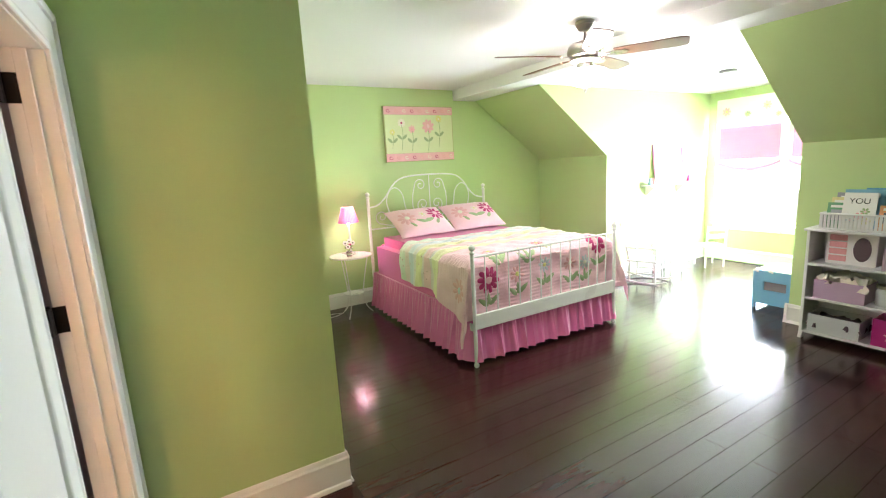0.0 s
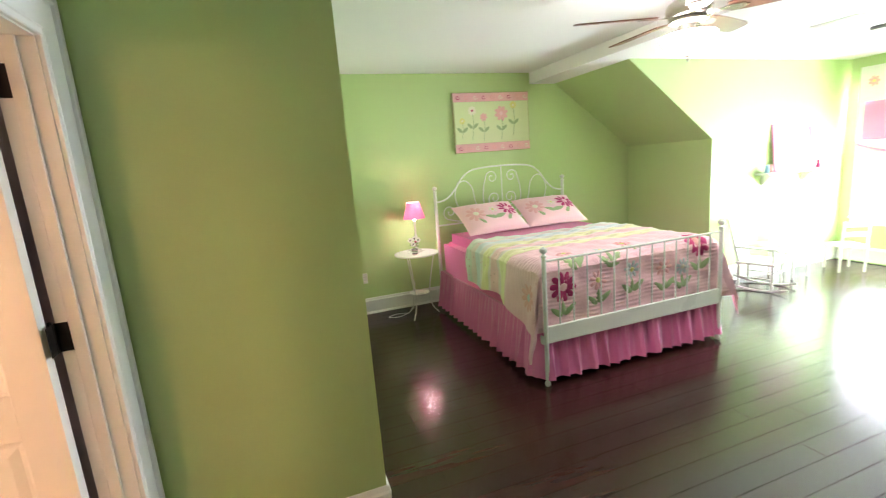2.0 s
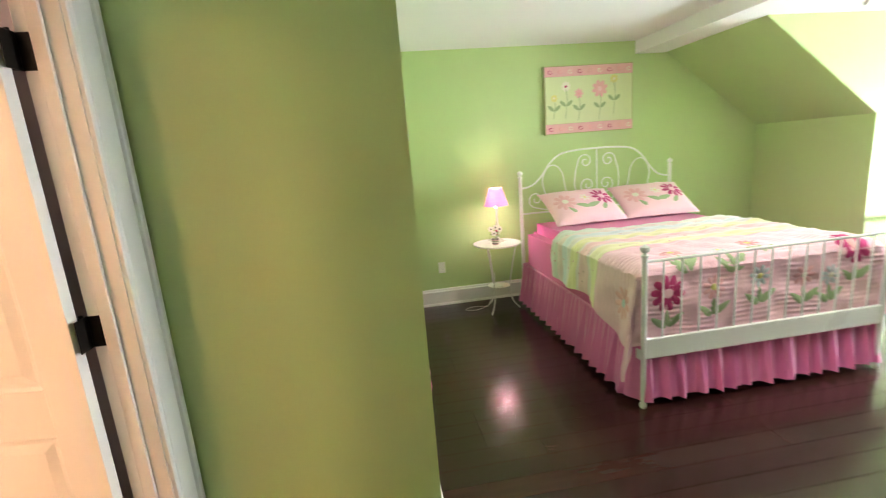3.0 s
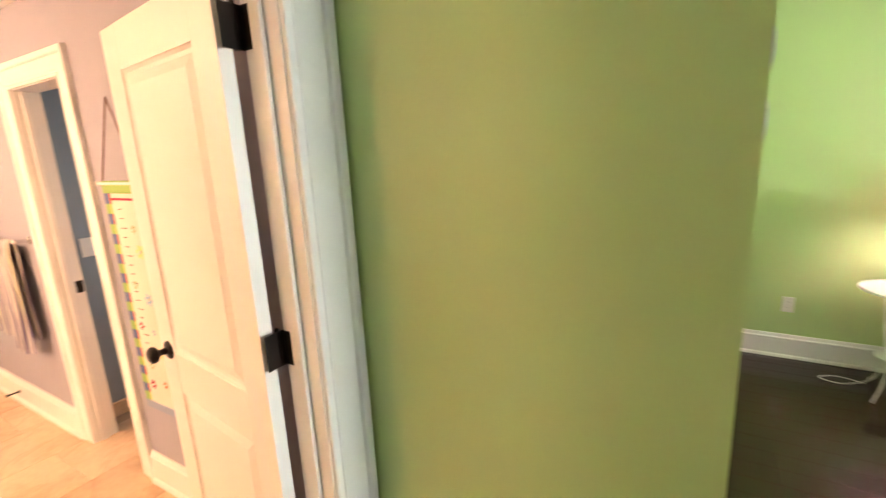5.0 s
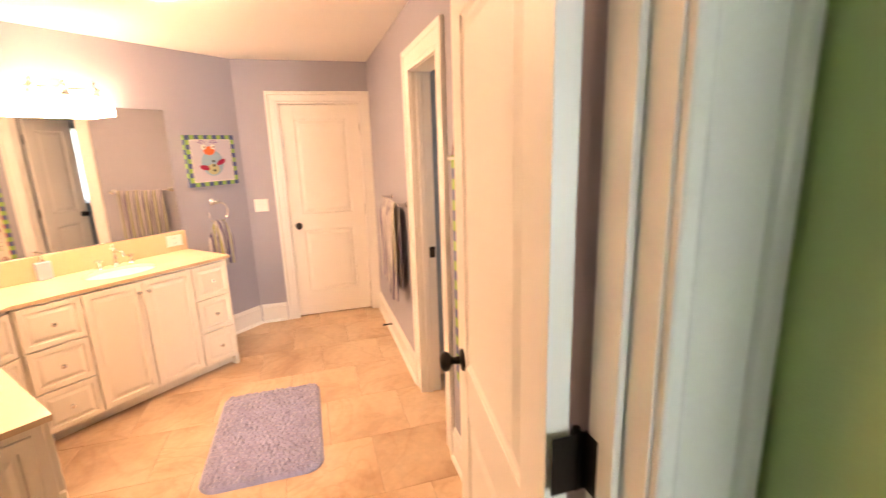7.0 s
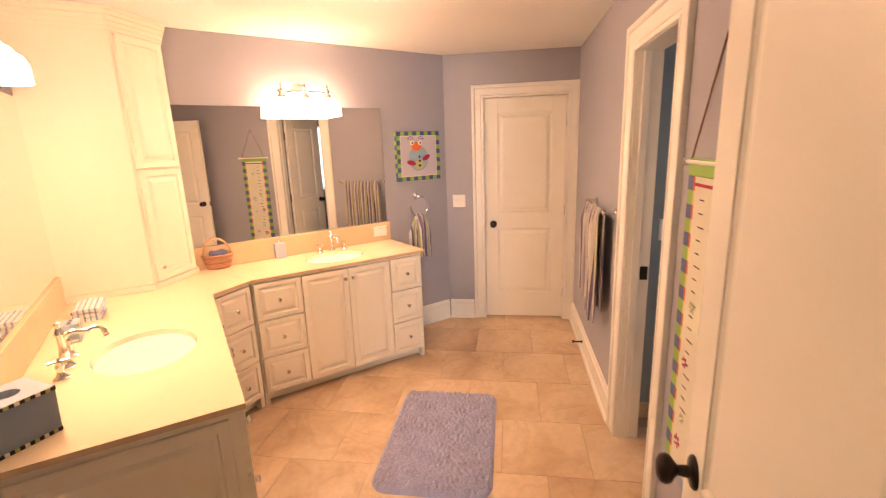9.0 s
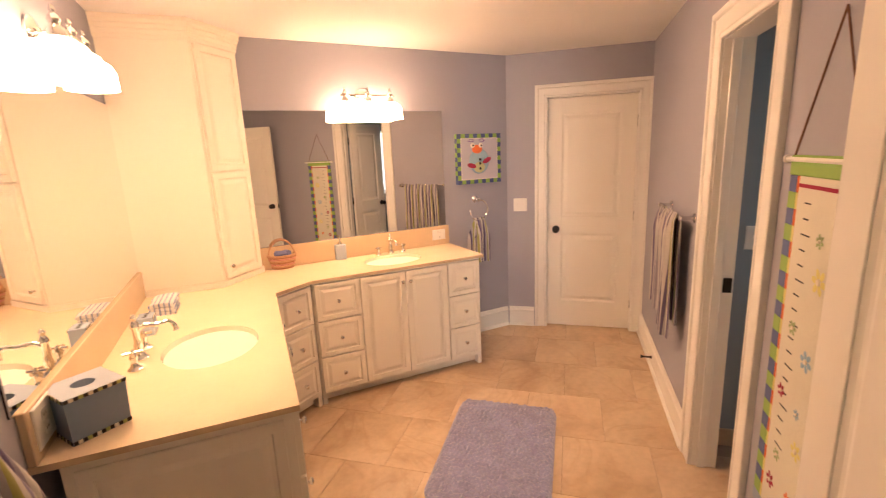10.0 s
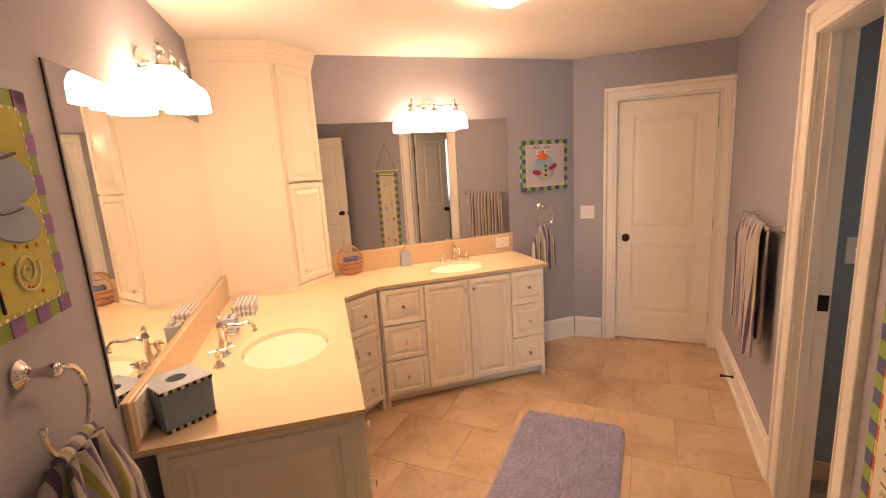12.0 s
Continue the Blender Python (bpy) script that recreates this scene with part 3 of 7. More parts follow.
for z in (0.24, 1.02, 1.80):
    part("hinge", lathe([(0, -0.045), (0.008, -0.045), (0.008, 0.045), (0.004, 0.052), (0, 0.053)], 10, pose(-0.006, 0.004, z, 0, 0, 0)), BRONZE, toilet_leaf, "dark bronze hinge")
part("threshold", box(0.006, 0.674, -0.004, 0.120, -0.003, 0.010, 0.004), TILE, door_1, "beige stone threshold")


# the bedroom's entry beside the bathroom door, with a white trim board between the two casings
door_4 = thing("door_4", pose(DOOR_X1, 1.275, 0, 0, 0, 90), "white trimmed entry doorway with a closed dark door", "door", kind="structure")
casing(door_4, 0.830, 2.05, 0.155, 0.024)
jambs(door_4, 0.830, 2.05, 0.118, 0.050)
part("trim_board", box(0.830 + 0.1555, 1.428 - 0.1445, -0.016, -0.001, 0, 2.05, 0.002), TRIM, door_4, "white board between the door casings")
entry_leaf = thing("entry_door", pose(DOOR_X1 - 0.012, 1.281, 0.012, 0, 0, 90), "closed dark stained two-panel entry door", "door")
door_leaf(entry_leaf, 0.818, 2.025, knob_x=0.75, knob_z=0.955, paint=DARK_DOOR)


def window(number, c, w, z0, z1):
    """A double-hung window in the dormer's end wall."""
    win = thing("window_%d" % number, at_wall(7.28, c + w / 2, 0, -90), "bright white double-hung window behind a roman shade", "window", kind="structure")
    part("window_sill", box(-0.037, w + 0.037, -0.045, 0.02, z0 - 0.03, z0, 0.006), TRIM, win)
    part("apron", box(-0.035, w + 0.035, -0.016, 0.0, z0 - 0.10, z0 - 0.03, 0.003), TRIM, win)
    for a, b in ((-0.037, 0.0), (w, w + 0.037)):
        part("side_casing", box(a, b, -0.018, 0.0, z0, z1, 0.003), TRIM, win)
    part("head_casing", box(-0.037, w + 0.037, -0.018, 0.0, z1, z1 + 0.08, 0.003), TRIM, win)
    mid = (z0 + z1) / 2
    for y, a, b in ((0.05, mid - 0.02, z1), (0.085, z0, mid + 0.02)):
        bm = bmesh.new()
        add_box(bm, 0.0, 0.045, y, y + 0.03, a, b)
        add_box(bm, w - 0.045, w, y, y + 0.03, a, b)
        add_box(bm, 0.045, w - 0.045, y, y + 0.03, a, a + 0.045)
        add_box(bm, 0.045, w - 0.045, y, y + 0.03, b - 0.045, b)
        part("window_frame", bm, TRIM, win)


for i, (c, w) in enumerate(WIN):
    window(i + 1, c, w, 0.56, 2.20)

solo("baseboard", box(-2.56 + 0.001, -2.545, 3.775, 5.30, 0, 0.10, 0.003), TILE, "brown stone tile base along the toilet room wall", "baseboard", "structure")

# ---- the bed ----
BX0, BX1, FOOT_Y, HEAD_Y = 2.15, 3.79, 4.247, 6.355
BCX = (BX0 + BX1) / 2
bed = thing("bed", pose(BCX, FOOT_Y, 0), "white enamelled metal bed frame with scrolled headboard and barred footboard", "bed")
HW = (BX1 - BX0) / 2
LEN = HEAD_Y - FOOT_Y


def post(x, y, h, r):
    bm = lathe([(0, 0), (0.016, 0.0), (0.022, 0.012), (0.022, 0.022), (0.014, 0.036), (r, 0.045), (r, h - 0.075), (r + 0.005, h - 0.070), (r + 0.005, h - 0.062), (r - 0.004, h - 0.056), (0.010, h - 0.048),
                (0.022, h - 0.040), (0.027, h - 0.028), (0.024, h - 0.014), (0.012, h - 0.006), (0.007, h - 0.003), (0.0, h + 0.004)], 16, pose(x, y, 0))
    part("post", bm, WHITE_METAL, bed, "", True)


for x in (-HW, HW):
    post(x, 0, 1.005, 0.016)
    post(x, LEN, 1.365, 0.018)
part("top_rail", tube([(-HW, 0, 0.905), (HW, 0, 0.905)], 0.009), WHITE_METAL, bed, "", True)
for i in range(13):
    x = -HW + (i + 1) * 2 * HW / 14
    part("bar", tube([(x, 0, 0.435), (x, 0, 0.905)], 0.0055, 8), WHITE_METAL, bed, "", True)
part("foot_plate", box(-HW + 0.01, HW - 0.01, -0.012, 0.012, 0.315, 0.440, 0.006, 2), WHITE_METAL, bed)
for x in (-HW, HW):
    part("side_rail", box(x - 0.012, x + 0.012, 0.02, LEN - 0.02, 0.30, 0.36, 0.003), WHITE_METAL, bed)
for s in (-1, 1):
    part("side_rod", tube(spline([(s * HW, LEN, 1.185), (s * 0.70, LEN, 1.21), (s * 0.60, LEN, 1.29), (s * 0.50, LEN, 1.42), (s * 0.38, LEN, 1.50), (s * 0.2, LEN, 1.525), (0, LEN, 1.53)]), 0.0095), WHITE_METAL, bed, "", True)


def spiral(cx, cz, r, a0, turns, sgn, tail):
    """A flat scroll about (cx, cz) that runs out into a tail of points."""
    pts = []
    n = int(20 * turns)
    for i in range(n + 1):
        f = i / n
        a = a0 - sgn * 2 * math.pi * turns * (1 - f)
        pts.append((cx + r * (0.18 + 0.82 * f) * math.cos(a), LEN, cz + r * (0.18 + 0.82 * f) * math.sin(a)))
    return pts + [p.to_tuple() for p in spline([pts[-1]] + tail, 8)[1:]]


R_SCROLL = 0.0062
part("center_rod", tube([(0, LEN, 0.80), (0, LEN, 1.53)], R_SCROLL), WHITE_METAL, bed, "", True)
for s in (-1, 1):
    down, base = math.radians(-90), math.radians(90 - s * 90)
    scrolls = [
        spiral(s * 0.125, 1.405, 0.078, base, 1.35, -s, [(s * 0.235, LEN, 1.28), (s * 0.235, LEN, 1.13), (s * 0.16, LEN, 1.00), (s * 0.06, LEN, 0.94)]),
        spiral(s * 0.100, 1.165, 0.086, down, 1.35, -s, [(s * 0.035, LEN, 1.055), (s * 0.009, LEN, 1.01)]),
        spiral(s * 0.660, 1.065, 0.085, down, 1.35, -s, [(s * 0.55, LEN, 0.955), (s * 0.44, LEN, 0.965), (s * 0.37, LEN, 1.03)]),
        [p.to_tuple() for p in spline([(s * 0.50, LEN, 0.94), (s * 0.555, LEN, 1.10), (s * 0.585, LEN, 1.25), (s * 0.53, LEN, 1.37), (s * 0.45, LEN, 1.39), (s * 0.375, LEN, 1.31), (s * 0.345, LEN, 1.16), (s * 0.30, LEN, 1.03), (s * 0.24, LEN, 0.94)])],
    ]
    for pts in scrolls:
        part("scroll", tube(pts, R_SCROLL, 6), WHITE_METAL, bed, "", True)
part("lower_rail", tube([(-HW, LEN, 0.93), (HW, LEN, 0.93)], 0.009), WHITE_METAL, bed, "", True)

MX0, MX1, MY0, MY1, MZ = BX0 + 0.008, BX1 - 0.008, FOOT_Y + 0.05, HEAD_Y - 0.04, 0.845
bm = box(MX0, MX1, MY0, MY1, 0.434, MZ)
bmesh.ops.bevel(bm, geom=[e for e in bm.edges if max(v.co.z for v in e.verts) > MZ - 0.001], offset=0.10, segments=6, affect="EDGES")
solo("mattress", bm, PINK, "mattress in a hot pink fitted sheet", "mattress", smooth=True)


R_HEM = 0.045
HEM_SIDE, HEM_FOOT, HEM_TURN = MY1 - MY0 - R_HEM, BX1 - BX0 + 0.032 - 2 * R_HEM, R_HEM * math.pi / 2
HEM = 2 * (HEM_SIDE + HEM_TURN) + HEM_FOOT


def skirt_path(s):
    """A point along the hem line round three sides of the bed with rounded corners, and the way out of it."""
    x0, x1, y0 = BX0 - 0.016, BX1 + 0.016, MY0 - 0.015
    if s < HEM_SIDE:
        return Vector((x0, MY1 - s, 0)), Vector((-1, 0, 0))
    s -= HEM_SIDE
    if s < HEM_TURN:
        out = Vector((-math.cos(s / R_HEM), -math.sin(s / R_HEM), 0))
        return Vector((x0 + R_HEM, y0 + R_HEM, 0)) + out * R_HEM, out
    s -= HEM_TURN
    if s < HEM_FOOT:
        return Vector((x0 + R_HEM + s, y0, 0)), Vector((0, -1, 0))
    s -= HEM_FOOT
    if s < HEM_TURN:
        out = Vector((math.sin(s / R_HEM), -math.cos(s / R_HEM), 0))
        return Vector((x1 - R_HEM, y0 + R_HEM, 0)) + out * R_HEM, out
    return Vector((x1, y0 + R_HEM + s - HEM_TURN, 0)), Vector((1, 0, 0))


def skirt_place(u, v):
    """Gathers that run on from the seam and widen into uneven folds at the hem."""
    s = min(max(HEM * u, 0.001), HEM - 0.001)
    p, out = skirt_path(s)
    warp = 0.07 * noise.noise(Vector((s * 3.1, 0, 2))) + 0.03 * noise.noise(Vector((s * 8, 0, 7)))
    fold = math.sin(2 * math.pi * (s + warp) / 0.118)
    fold = math.copysign(abs(fold) ** 0.7, fold)
    fine = math.sin(2 * math.pi * (s + 0.5 * warp) / 0.041 + 1.3)
    size = 0.65 + 0.6 * noise.noise(Vector((s * 4.3, 1.0, 5)))
    w = fold * (0.003 + 0.032 * v ** 0.9) * size + fine * (0.005 - 0.002 * v)
    p = p + out * (-0.006 + w + 0.058 * v)
    side = Vector((-out.y, out.x, 0))
    p = p + side * (0.014 * v * math.cos(2 * math.pi * (s + warp) / 0.118))
    return (p.x, p.y, 0.43 - v * (0.385 + 0.010 * noise.noise(Vector((s * 6, 2, 1)))))


bed_skirt = thing("bed_skirt", pose(0, 0, 0), "gathered pink satin bed skirt hanging to the floor", "bed skirt")
part("ruffle", sheet(skirt_place, 900, 16, 0.003), SKIRT, bed_skirt, "", True)

part("deck", box(BX0 - 0.006, BX1 + 0.006, MY0 - 0.006, MY1, 0.420, 0.432, 0.003), SKIRT, bed_skirt, "pink cloth deck under the mattress")

# the quilt: a cloth over the mattress that hangs at the sides and the foot
QHW, QY0, QY1 = (MX1 - MX0) / 2 + 0.010, MY0 - 0.004, 5.47
Q_FOOT = 0.42


def quilt_at(a, b, lift=0.0):
    """a: across from the middle of the bed, b: from the foot edge towards the head; both along the cloth."""
    ox, oy = max(abs(a) - QHW, 0.0), max(-b, 0.0)
    sg = 1 if a > 0 else -1
    x, y = max(-QHW, min(QHW, a)), QY0 + max(b, 0.0)
    puff = 0.006 * math.sin(a * 31 + 1.2 * math.sin(b * 9)) * math.sin(b * 27) + 0.012 * noise.noise(Vector((a * 6, b * 6, 1)))
    pucker = max(0.0, min(1.0, (0.42 - b) / 0.15))
    puff += 0.0034 * math.sin(2 * math.pi * (b + 0.014 * noise.noise(Vector((a * 4, b * 5, 9)))) / 0.030) * pucker * (0.5 + 1.1 * noise.noise(Vector((a * 9, b * 7, 4))))
    puff += 0.0025 * math.sin(2 * math.pi * b / 0.075) * (1 - pucker)
    r = 0.10
    z = MZ + 0.030 + puff
    edge = min(QHW - abs(x), y - QY0)
    if edge < r and ox + oy == 0:
        z -= (r - math.sqrt(max(r * r - (r - edge) ** 2, 0))) * 0.6
    o = math.hypot(ox, oy)
    if o > 0:
        z = MZ + 0.030 - r * 0.6 - o + puff * 0.2
        wave = 0.020 * math.sin(b * 15 + a * 4) * min(1, o / 0.15)
        fl = 0.022 + 0.10 * o * (0.6 if oy == 0 or ox == 0 else 2.2 if a < 0 else 4.2) + puff * 0.7 + wave
        if ox > 0:
            x += sg * fl * (1.0 if oy == 0 else 0.75)
        if oy > 0:
            y -= min(fl, 0.026 + puff) if ox == 0 else fl * 0.25
    return Vector((BCX + x, y, z + lift))


def quilt_place(u, v):
    b = -Q_FOOT + v * (Q_FOOT + QY1 - QY0 + 0.04 * math.sin(u * 9))
    side = 0.30 + 0.16 * max(0.0, 1 - max(b, 0.0) / 0.75) ** 1.3 + 0.02 * math.sin(b * 8)
    a = (2 * u - 1) * (QHW + side)
    return quilt_at(a, b)


def quilt_material():
    mat = material("floral_quilt", (0.83, 0.56, 0.58), 0.9, vary=0.06, scale=9, bump=0.6, bump_scale=50, sheen=0.25, spec=0.2)
    n, l = mat.node_tree.nodes, mat.node_tree.links
    co, sep = n.new("ShaderNodeTexCoord"), n.new("ShaderNodeSeparateXYZ")
    l.new(co.outputs["Object"], sep.inputs[0])
    mr = n.new("ShaderNodeMapRange")
    mr.inputs["From Min"].default_value, mr.inputs["From Max"].default_value = 4.25, 5.47
    l.new(sep.outputs["Y"], mr.inputs["Value"])
    ramp = n.new("ShaderNodeValToRGB")
    ramp.color_ramp.interpolation = "CONSTANT"
    stops = [(0.0, (0.86, 0.55, 0.62)), (0.40, (0.84, 0.77, 0.52)), (0.50, (0.82, 0.70, 0.68)), (0.53, (0.88, 0.58, 0.62)), (0.61, (0.82, 0.70, 0.68)), (0.64, (0.84, 0.77, 0.50)), (0.74, (0.80, 0.74, 0.72)), (0.80, (0.72, 0.74, 0.78)), (0.88, (0.83, 0.70, 0.68)), (0.94, (0.78, 0.78, 0.72))]
    el = ramp.color_ramp.elements
    while len(el) < len(stops):
        el.new(0.5)
    for e, (p, c) in zip(el, stops):
        e.position, e.color = p, (*c, 1)
    l.new(mr.outputs[0], ramp.inputs["Fac"])
    vor = n.new("ShaderNodeTexVoronoi")
    vor.inputs["Scale"].default_value = 16
    l.new(co.outputs["Object"], vor.inputs["Vector"])
    dots = n.new("ShaderNodeMath")
    dots.operation = "LESS_THAN"
    dots.inputs[1].default_value = 0.13
    l.new(vor.outputs["Distance"], dots.inputs[0])
    only = n.new("ShaderNodeMath")
    only.operation = "GREATER_THAN"
    only.inputs[1].default_value = 0.36
    l.new(mr.outputs[0], only.inputs[0])
    both = n.new("ShaderNodeMath")
    both.operation = "MULTIPLY"
    l.new(dots.outputs[0], both.inputs[0]), l.new(only.outputs[0], both.inputs[1])
    dm = n.new("ShaderNodeMix")
    dm.data_type = "RGBA"
    l.new(both.outputs[0], dm.inputs[0])
    l.new(ramp.outputs["Color"], dm.inputs[6])
    dm.inputs[7].default_value = (0.70, 0.44, 0.46, 1)
    mix = [x for x in n if x.bl_idname == "ShaderNodeMix" and x.blend_type == "MULTIPLY"][0]
    l.new(dm.outputs[2], mix.inputs[6])
    return mat


QUILT = quilt_material()
quilt = solo("quilt", sheet(quilt_place, 170, 330, 0.012), QUILT, "pale pink flowered quilt with yellow bands on the bed", "quilt", smooth=True)


def flower_on(surface, ca, cb, r, petals, petal_mat, mid_mat, parent, turn=0.0, spread=0.19, stem=None, leaf_mat=None):
    """A stitched flower of long petals laid on a surface(a, b, lift)."""
    def blob(points, lift):
        bm = bmesh.new()
        c = sum((Vector((p[0], p[1])) for p in points), Vector((0, 0))) / len(points)
        mid = bm.verts.new(surface(c.x, c.y, lift + 0.003))
        half = [bm.verts.new(surface(c.x + (p[0] - c.x) * 0.7, c.y + (p[1] - c.y) * 0.7, lift + 0.002)) for p in points]
        ring = [bm.verts.new(surface(p[0], p[1], lift - 0.001)) for p in points]
        for i in range(len(points)):
            j = (i + 1) % len(points)
            bm.faces.new((mid, half[i], half[j]))
            bm.faces.new((half[i], ring[i], ring[j], half[j]))
        return bm
    for i in range(petals):
        a = turn + 2 * math.pi * i / petals
        pts = []
        for k in range(10):
            t = 2 * math.pi * k / 10
            u, v = r * (0.60 + 0.40 * math.cos(t)), r * spread * math.sin(t) * (1.0 + 0.3 * math.cos(t))
            pts.append((ca + u * math.cos(a) - v * math.sin(a), cb + u * math.sin(a) + v * math.cos(a)))
        part("petal", blob(pts, 0.003), petal_mat, parent, "", True)
    part("flower_center", blob([(ca + 0.27 * r * math.cos(2 * math.pi * k / 12), cb + 0.27 * r * math.sin(2 * math.pi * k / 12)) for k in range(12)], 0.005), mid_mat, parent, "", True)
    for (la_, lb_, ang, size) in stem or ():
        pts = []
        for k in range(10):
            t = 2 * math.pi * k / 10
            u, v = size * math.cos(t), size * 0.36 * math.sin(t) * (1 - 0.4 * math.cos(t))
            pts.append((ca + la_ + u * math.cos(ang) - v * math.sin(ang), cb + lb_ + u * math.sin(ang) + v * math.cos(ang)))
        part("leaf", blob(pts, 0.002), leaf_mat or PALE_LEAF, parent, "", True)


def quilt_normal(a, b, lift):
    e = 0.01
    p = quilt_at(a, b)
    du, dv = quilt_at(a + e, b) - p, quilt_at(a, b + e) - p
    nrm = du.cross(dv)
    return p + nrm.normalized() * lift if nrm.length > 1e-9 else p


for a, b, r, n, pm, cm in ((-0.66, -0.12, 0.112, 10, MAGENTA, PALE_PINK), (-1.03, 0.13, 0.105, 9, PALE_CORAL, PALE_SKY), (-0.36, -0.12, 0.075, 8, PALE_CORAL, YELLOW), (-0.05, -0.09, 0.07, 8, PALE_SKY, YELLOW), (0.26, -0.12, 0.075, 8, PALE_CORAL, CREAM_CLOTH),
                           (0.62, 0.02, 0.11, 10, MAGENTA, PALE_CORAL), (0.44, -0.14, 0.07, 8, PALE_SKY, CREAM_CLOTH), (0.96, 0.02, 0.09, 9, PALE_CORAL, YELLOW), (-0.52, 0.16, 0.07, 8, PALE_CORAL, YELLOW), (0.05, 0.20, 0.065, 8, CORAL, YELLOW), (-0.22, 0.12, 0.06, 8, PALE_SKY, YELLOW)):
    flower_on(quilt_normal, a, b, r, n, pm, cm, quilt, turn=a * 3, stem=[(0.055, -r - 0.055, 0.6, 0.065), (-0.055, -r - 0.065, 2.5, 0.06), (0.0, -r - 0.04, 1.57, 0.05)] if abs(a) < 0.85 else None, leaf_mat=LEAF)


def pillow(x, y, z, tilt, turn):
    w, d, h = 0.36, 0.25, 0.085
    thing_m = pose(x, y, z, tilt, 0, turn)

    def surf(a, b, lift):
        u, v = max(-1, min(1, a / w)), max(-1, min(1, b / d))
        k = max(0.0, (1 - abs(u) ** 2.6)) ** 0.55 * max(0.0, (1 - abs(v) ** 2.6)) ** 0.55
        pin = 1 - 0.07 * (1 - abs(u)) * abs(v)
        return Vector((a * (1 - 0.05 * (1 - abs(v) ** 2)), b * pin, h * k + 0.006 * noise.noise(Vector((a * 9 + x, b * 9, 0))) * k + lift))
    bm = bmesh.new()
    add_sheet(bm, lambda u, v: surf((2 * u - 1) * w, (2 * v - 1) * d, 0), 26, 20)
    add_sheet(bm, lambda u, v: Vector((1, 1, -0.8)) * surf((2 * u - 1) * w, (2 * v - 1) * d, 0), 26, 20)
    bmesh.ops.remove_doubles(bm, verts=bm.verts, dist=0.0004)
    ob = solo("pillow", bm, PALE_PINK, "pale pink pillow with stitched flowers leaning on the headboard", "pillow", smooth=True, group="bed pillows", m=thing_m)
    flower_on(surf, -0.20, 0.00, 0.115, 9, PALE_CORAL, CREAM_CLOTH, ob, 0.2)
    flower_on(surf, 0.21, 0.04, 0.120, 9, MAGENTA, PALE_PINK, ob, 0.5, 0.16)
    flower_on(surf, 0.02, 0.03, 0.055, 6, CREAM_CLOTH, YELLOW, ob, 0.1, stem=[(0.05, -0.11, 0.3, 0.075), (-0.07, -0.11, 2.7, 0.07), (0.16, -0.13, 0.9, 0.06), (-0.19, -0.15, 2.2, 0.05)], leaf_mat=LEAF)
    return ob


pillow(2.63, 6.00, 1.000, 31, 3)
pillow(3.36, 6.01, 1.000, 31, -3)

# ---- the bathroom ----
CT = 0.87
P_NEAR_WALL, P_NEAR, P_IN, P_IN2, P_FAR, P_FAR_WALL = (-0.751, 1.701), (-1.169, 2.232), (-2.191, 1.411), (-2.454, 1.483), (-3.278, 2.423), (-3.6925, 2.042)


def inset(poly, d):
    """A closed plan polygon (anticlockwise or not) moved inwards by d."""
    area = sum(poly[i][0] * poly[(i + 1) % len(poly)][1] - poly[(i + 1) % len(poly)][0] * poly[i][1] for i in range(len(poly)))
    sg = 1 if area > 0 else -1
    out = []
    for i in range(len(poly)):
        a, b, c = (Vector(poly[(i + k) % len(poly)]) for k in (-1, 0, 1))
        d1, d2 = (b - a).normalized(), (c - b).normalized()
        n1, n2 = Vector((-d1.y, d1.x)) * sg, Vector((-d2.y, d2.x)) * sg
        k = n1 + n2
        out.append(tuple(b + k * (d / max(0.3, k.dot(n1)))))
    return out


def bowl_hole(center, angle, rx, ry, n=28):
    c, s = math.cos(angle), math.sin(angle)
    return [(center[0] + c * rx * math.cos(2 * math.pi * i / n) - s * ry * math.sin(2 * math.pi * i / n), center[1] + s * rx * math.cos(2 * math.pi * i / n) + c * ry * math.sin(2 * math.pi * i / n)) for i in range(n)]


SINKS = [((-1.505, 1.590), math.radians(W1A), 0.227, 0.185), ((-3.060, 1.790), math.radians(W2A), 0.215, 0.160)]
COUNTER_PLAN = [P_NEAR_WALL, P_NEAR, P_IN, P_IN2, P_FAR, P_FAR_WALL, BATH_CORNER]


def counter_mesh():
    """The worktop slab with the two oval bowl holes cut out of it."""
    bm = bmesh.new()
    edges = []

    def loop(points, z):
        vs = [bm.verts.new((p[0], p[1], z)) for p in points]
        es = [bm.edges.new((vs[i], vs[(i + 1) % len(vs)])) for i in range(len(vs))]
        return vs, es
    rings = [COUNTER_PLAN] + [bowl_hole(*s) for s in SINKS]
    tops = []
    for r in rings:
        vs, es = loop(r, CT)
        edges += es
        tops.append(vs)
    bmesh.ops.triangle_fill(bm, edges=edges, use_beauty=True)
    for vs in tops[1:]:
        low = [bm.verts.new((v.co.x, v.co.y, CT - 0.020)) for v in vs]
        for i in range(len(vs)):
            j = (i + 1) % len(vs)
            bm.faces.new((vs[i], vs[j], low[j], low[i]))
    return bm


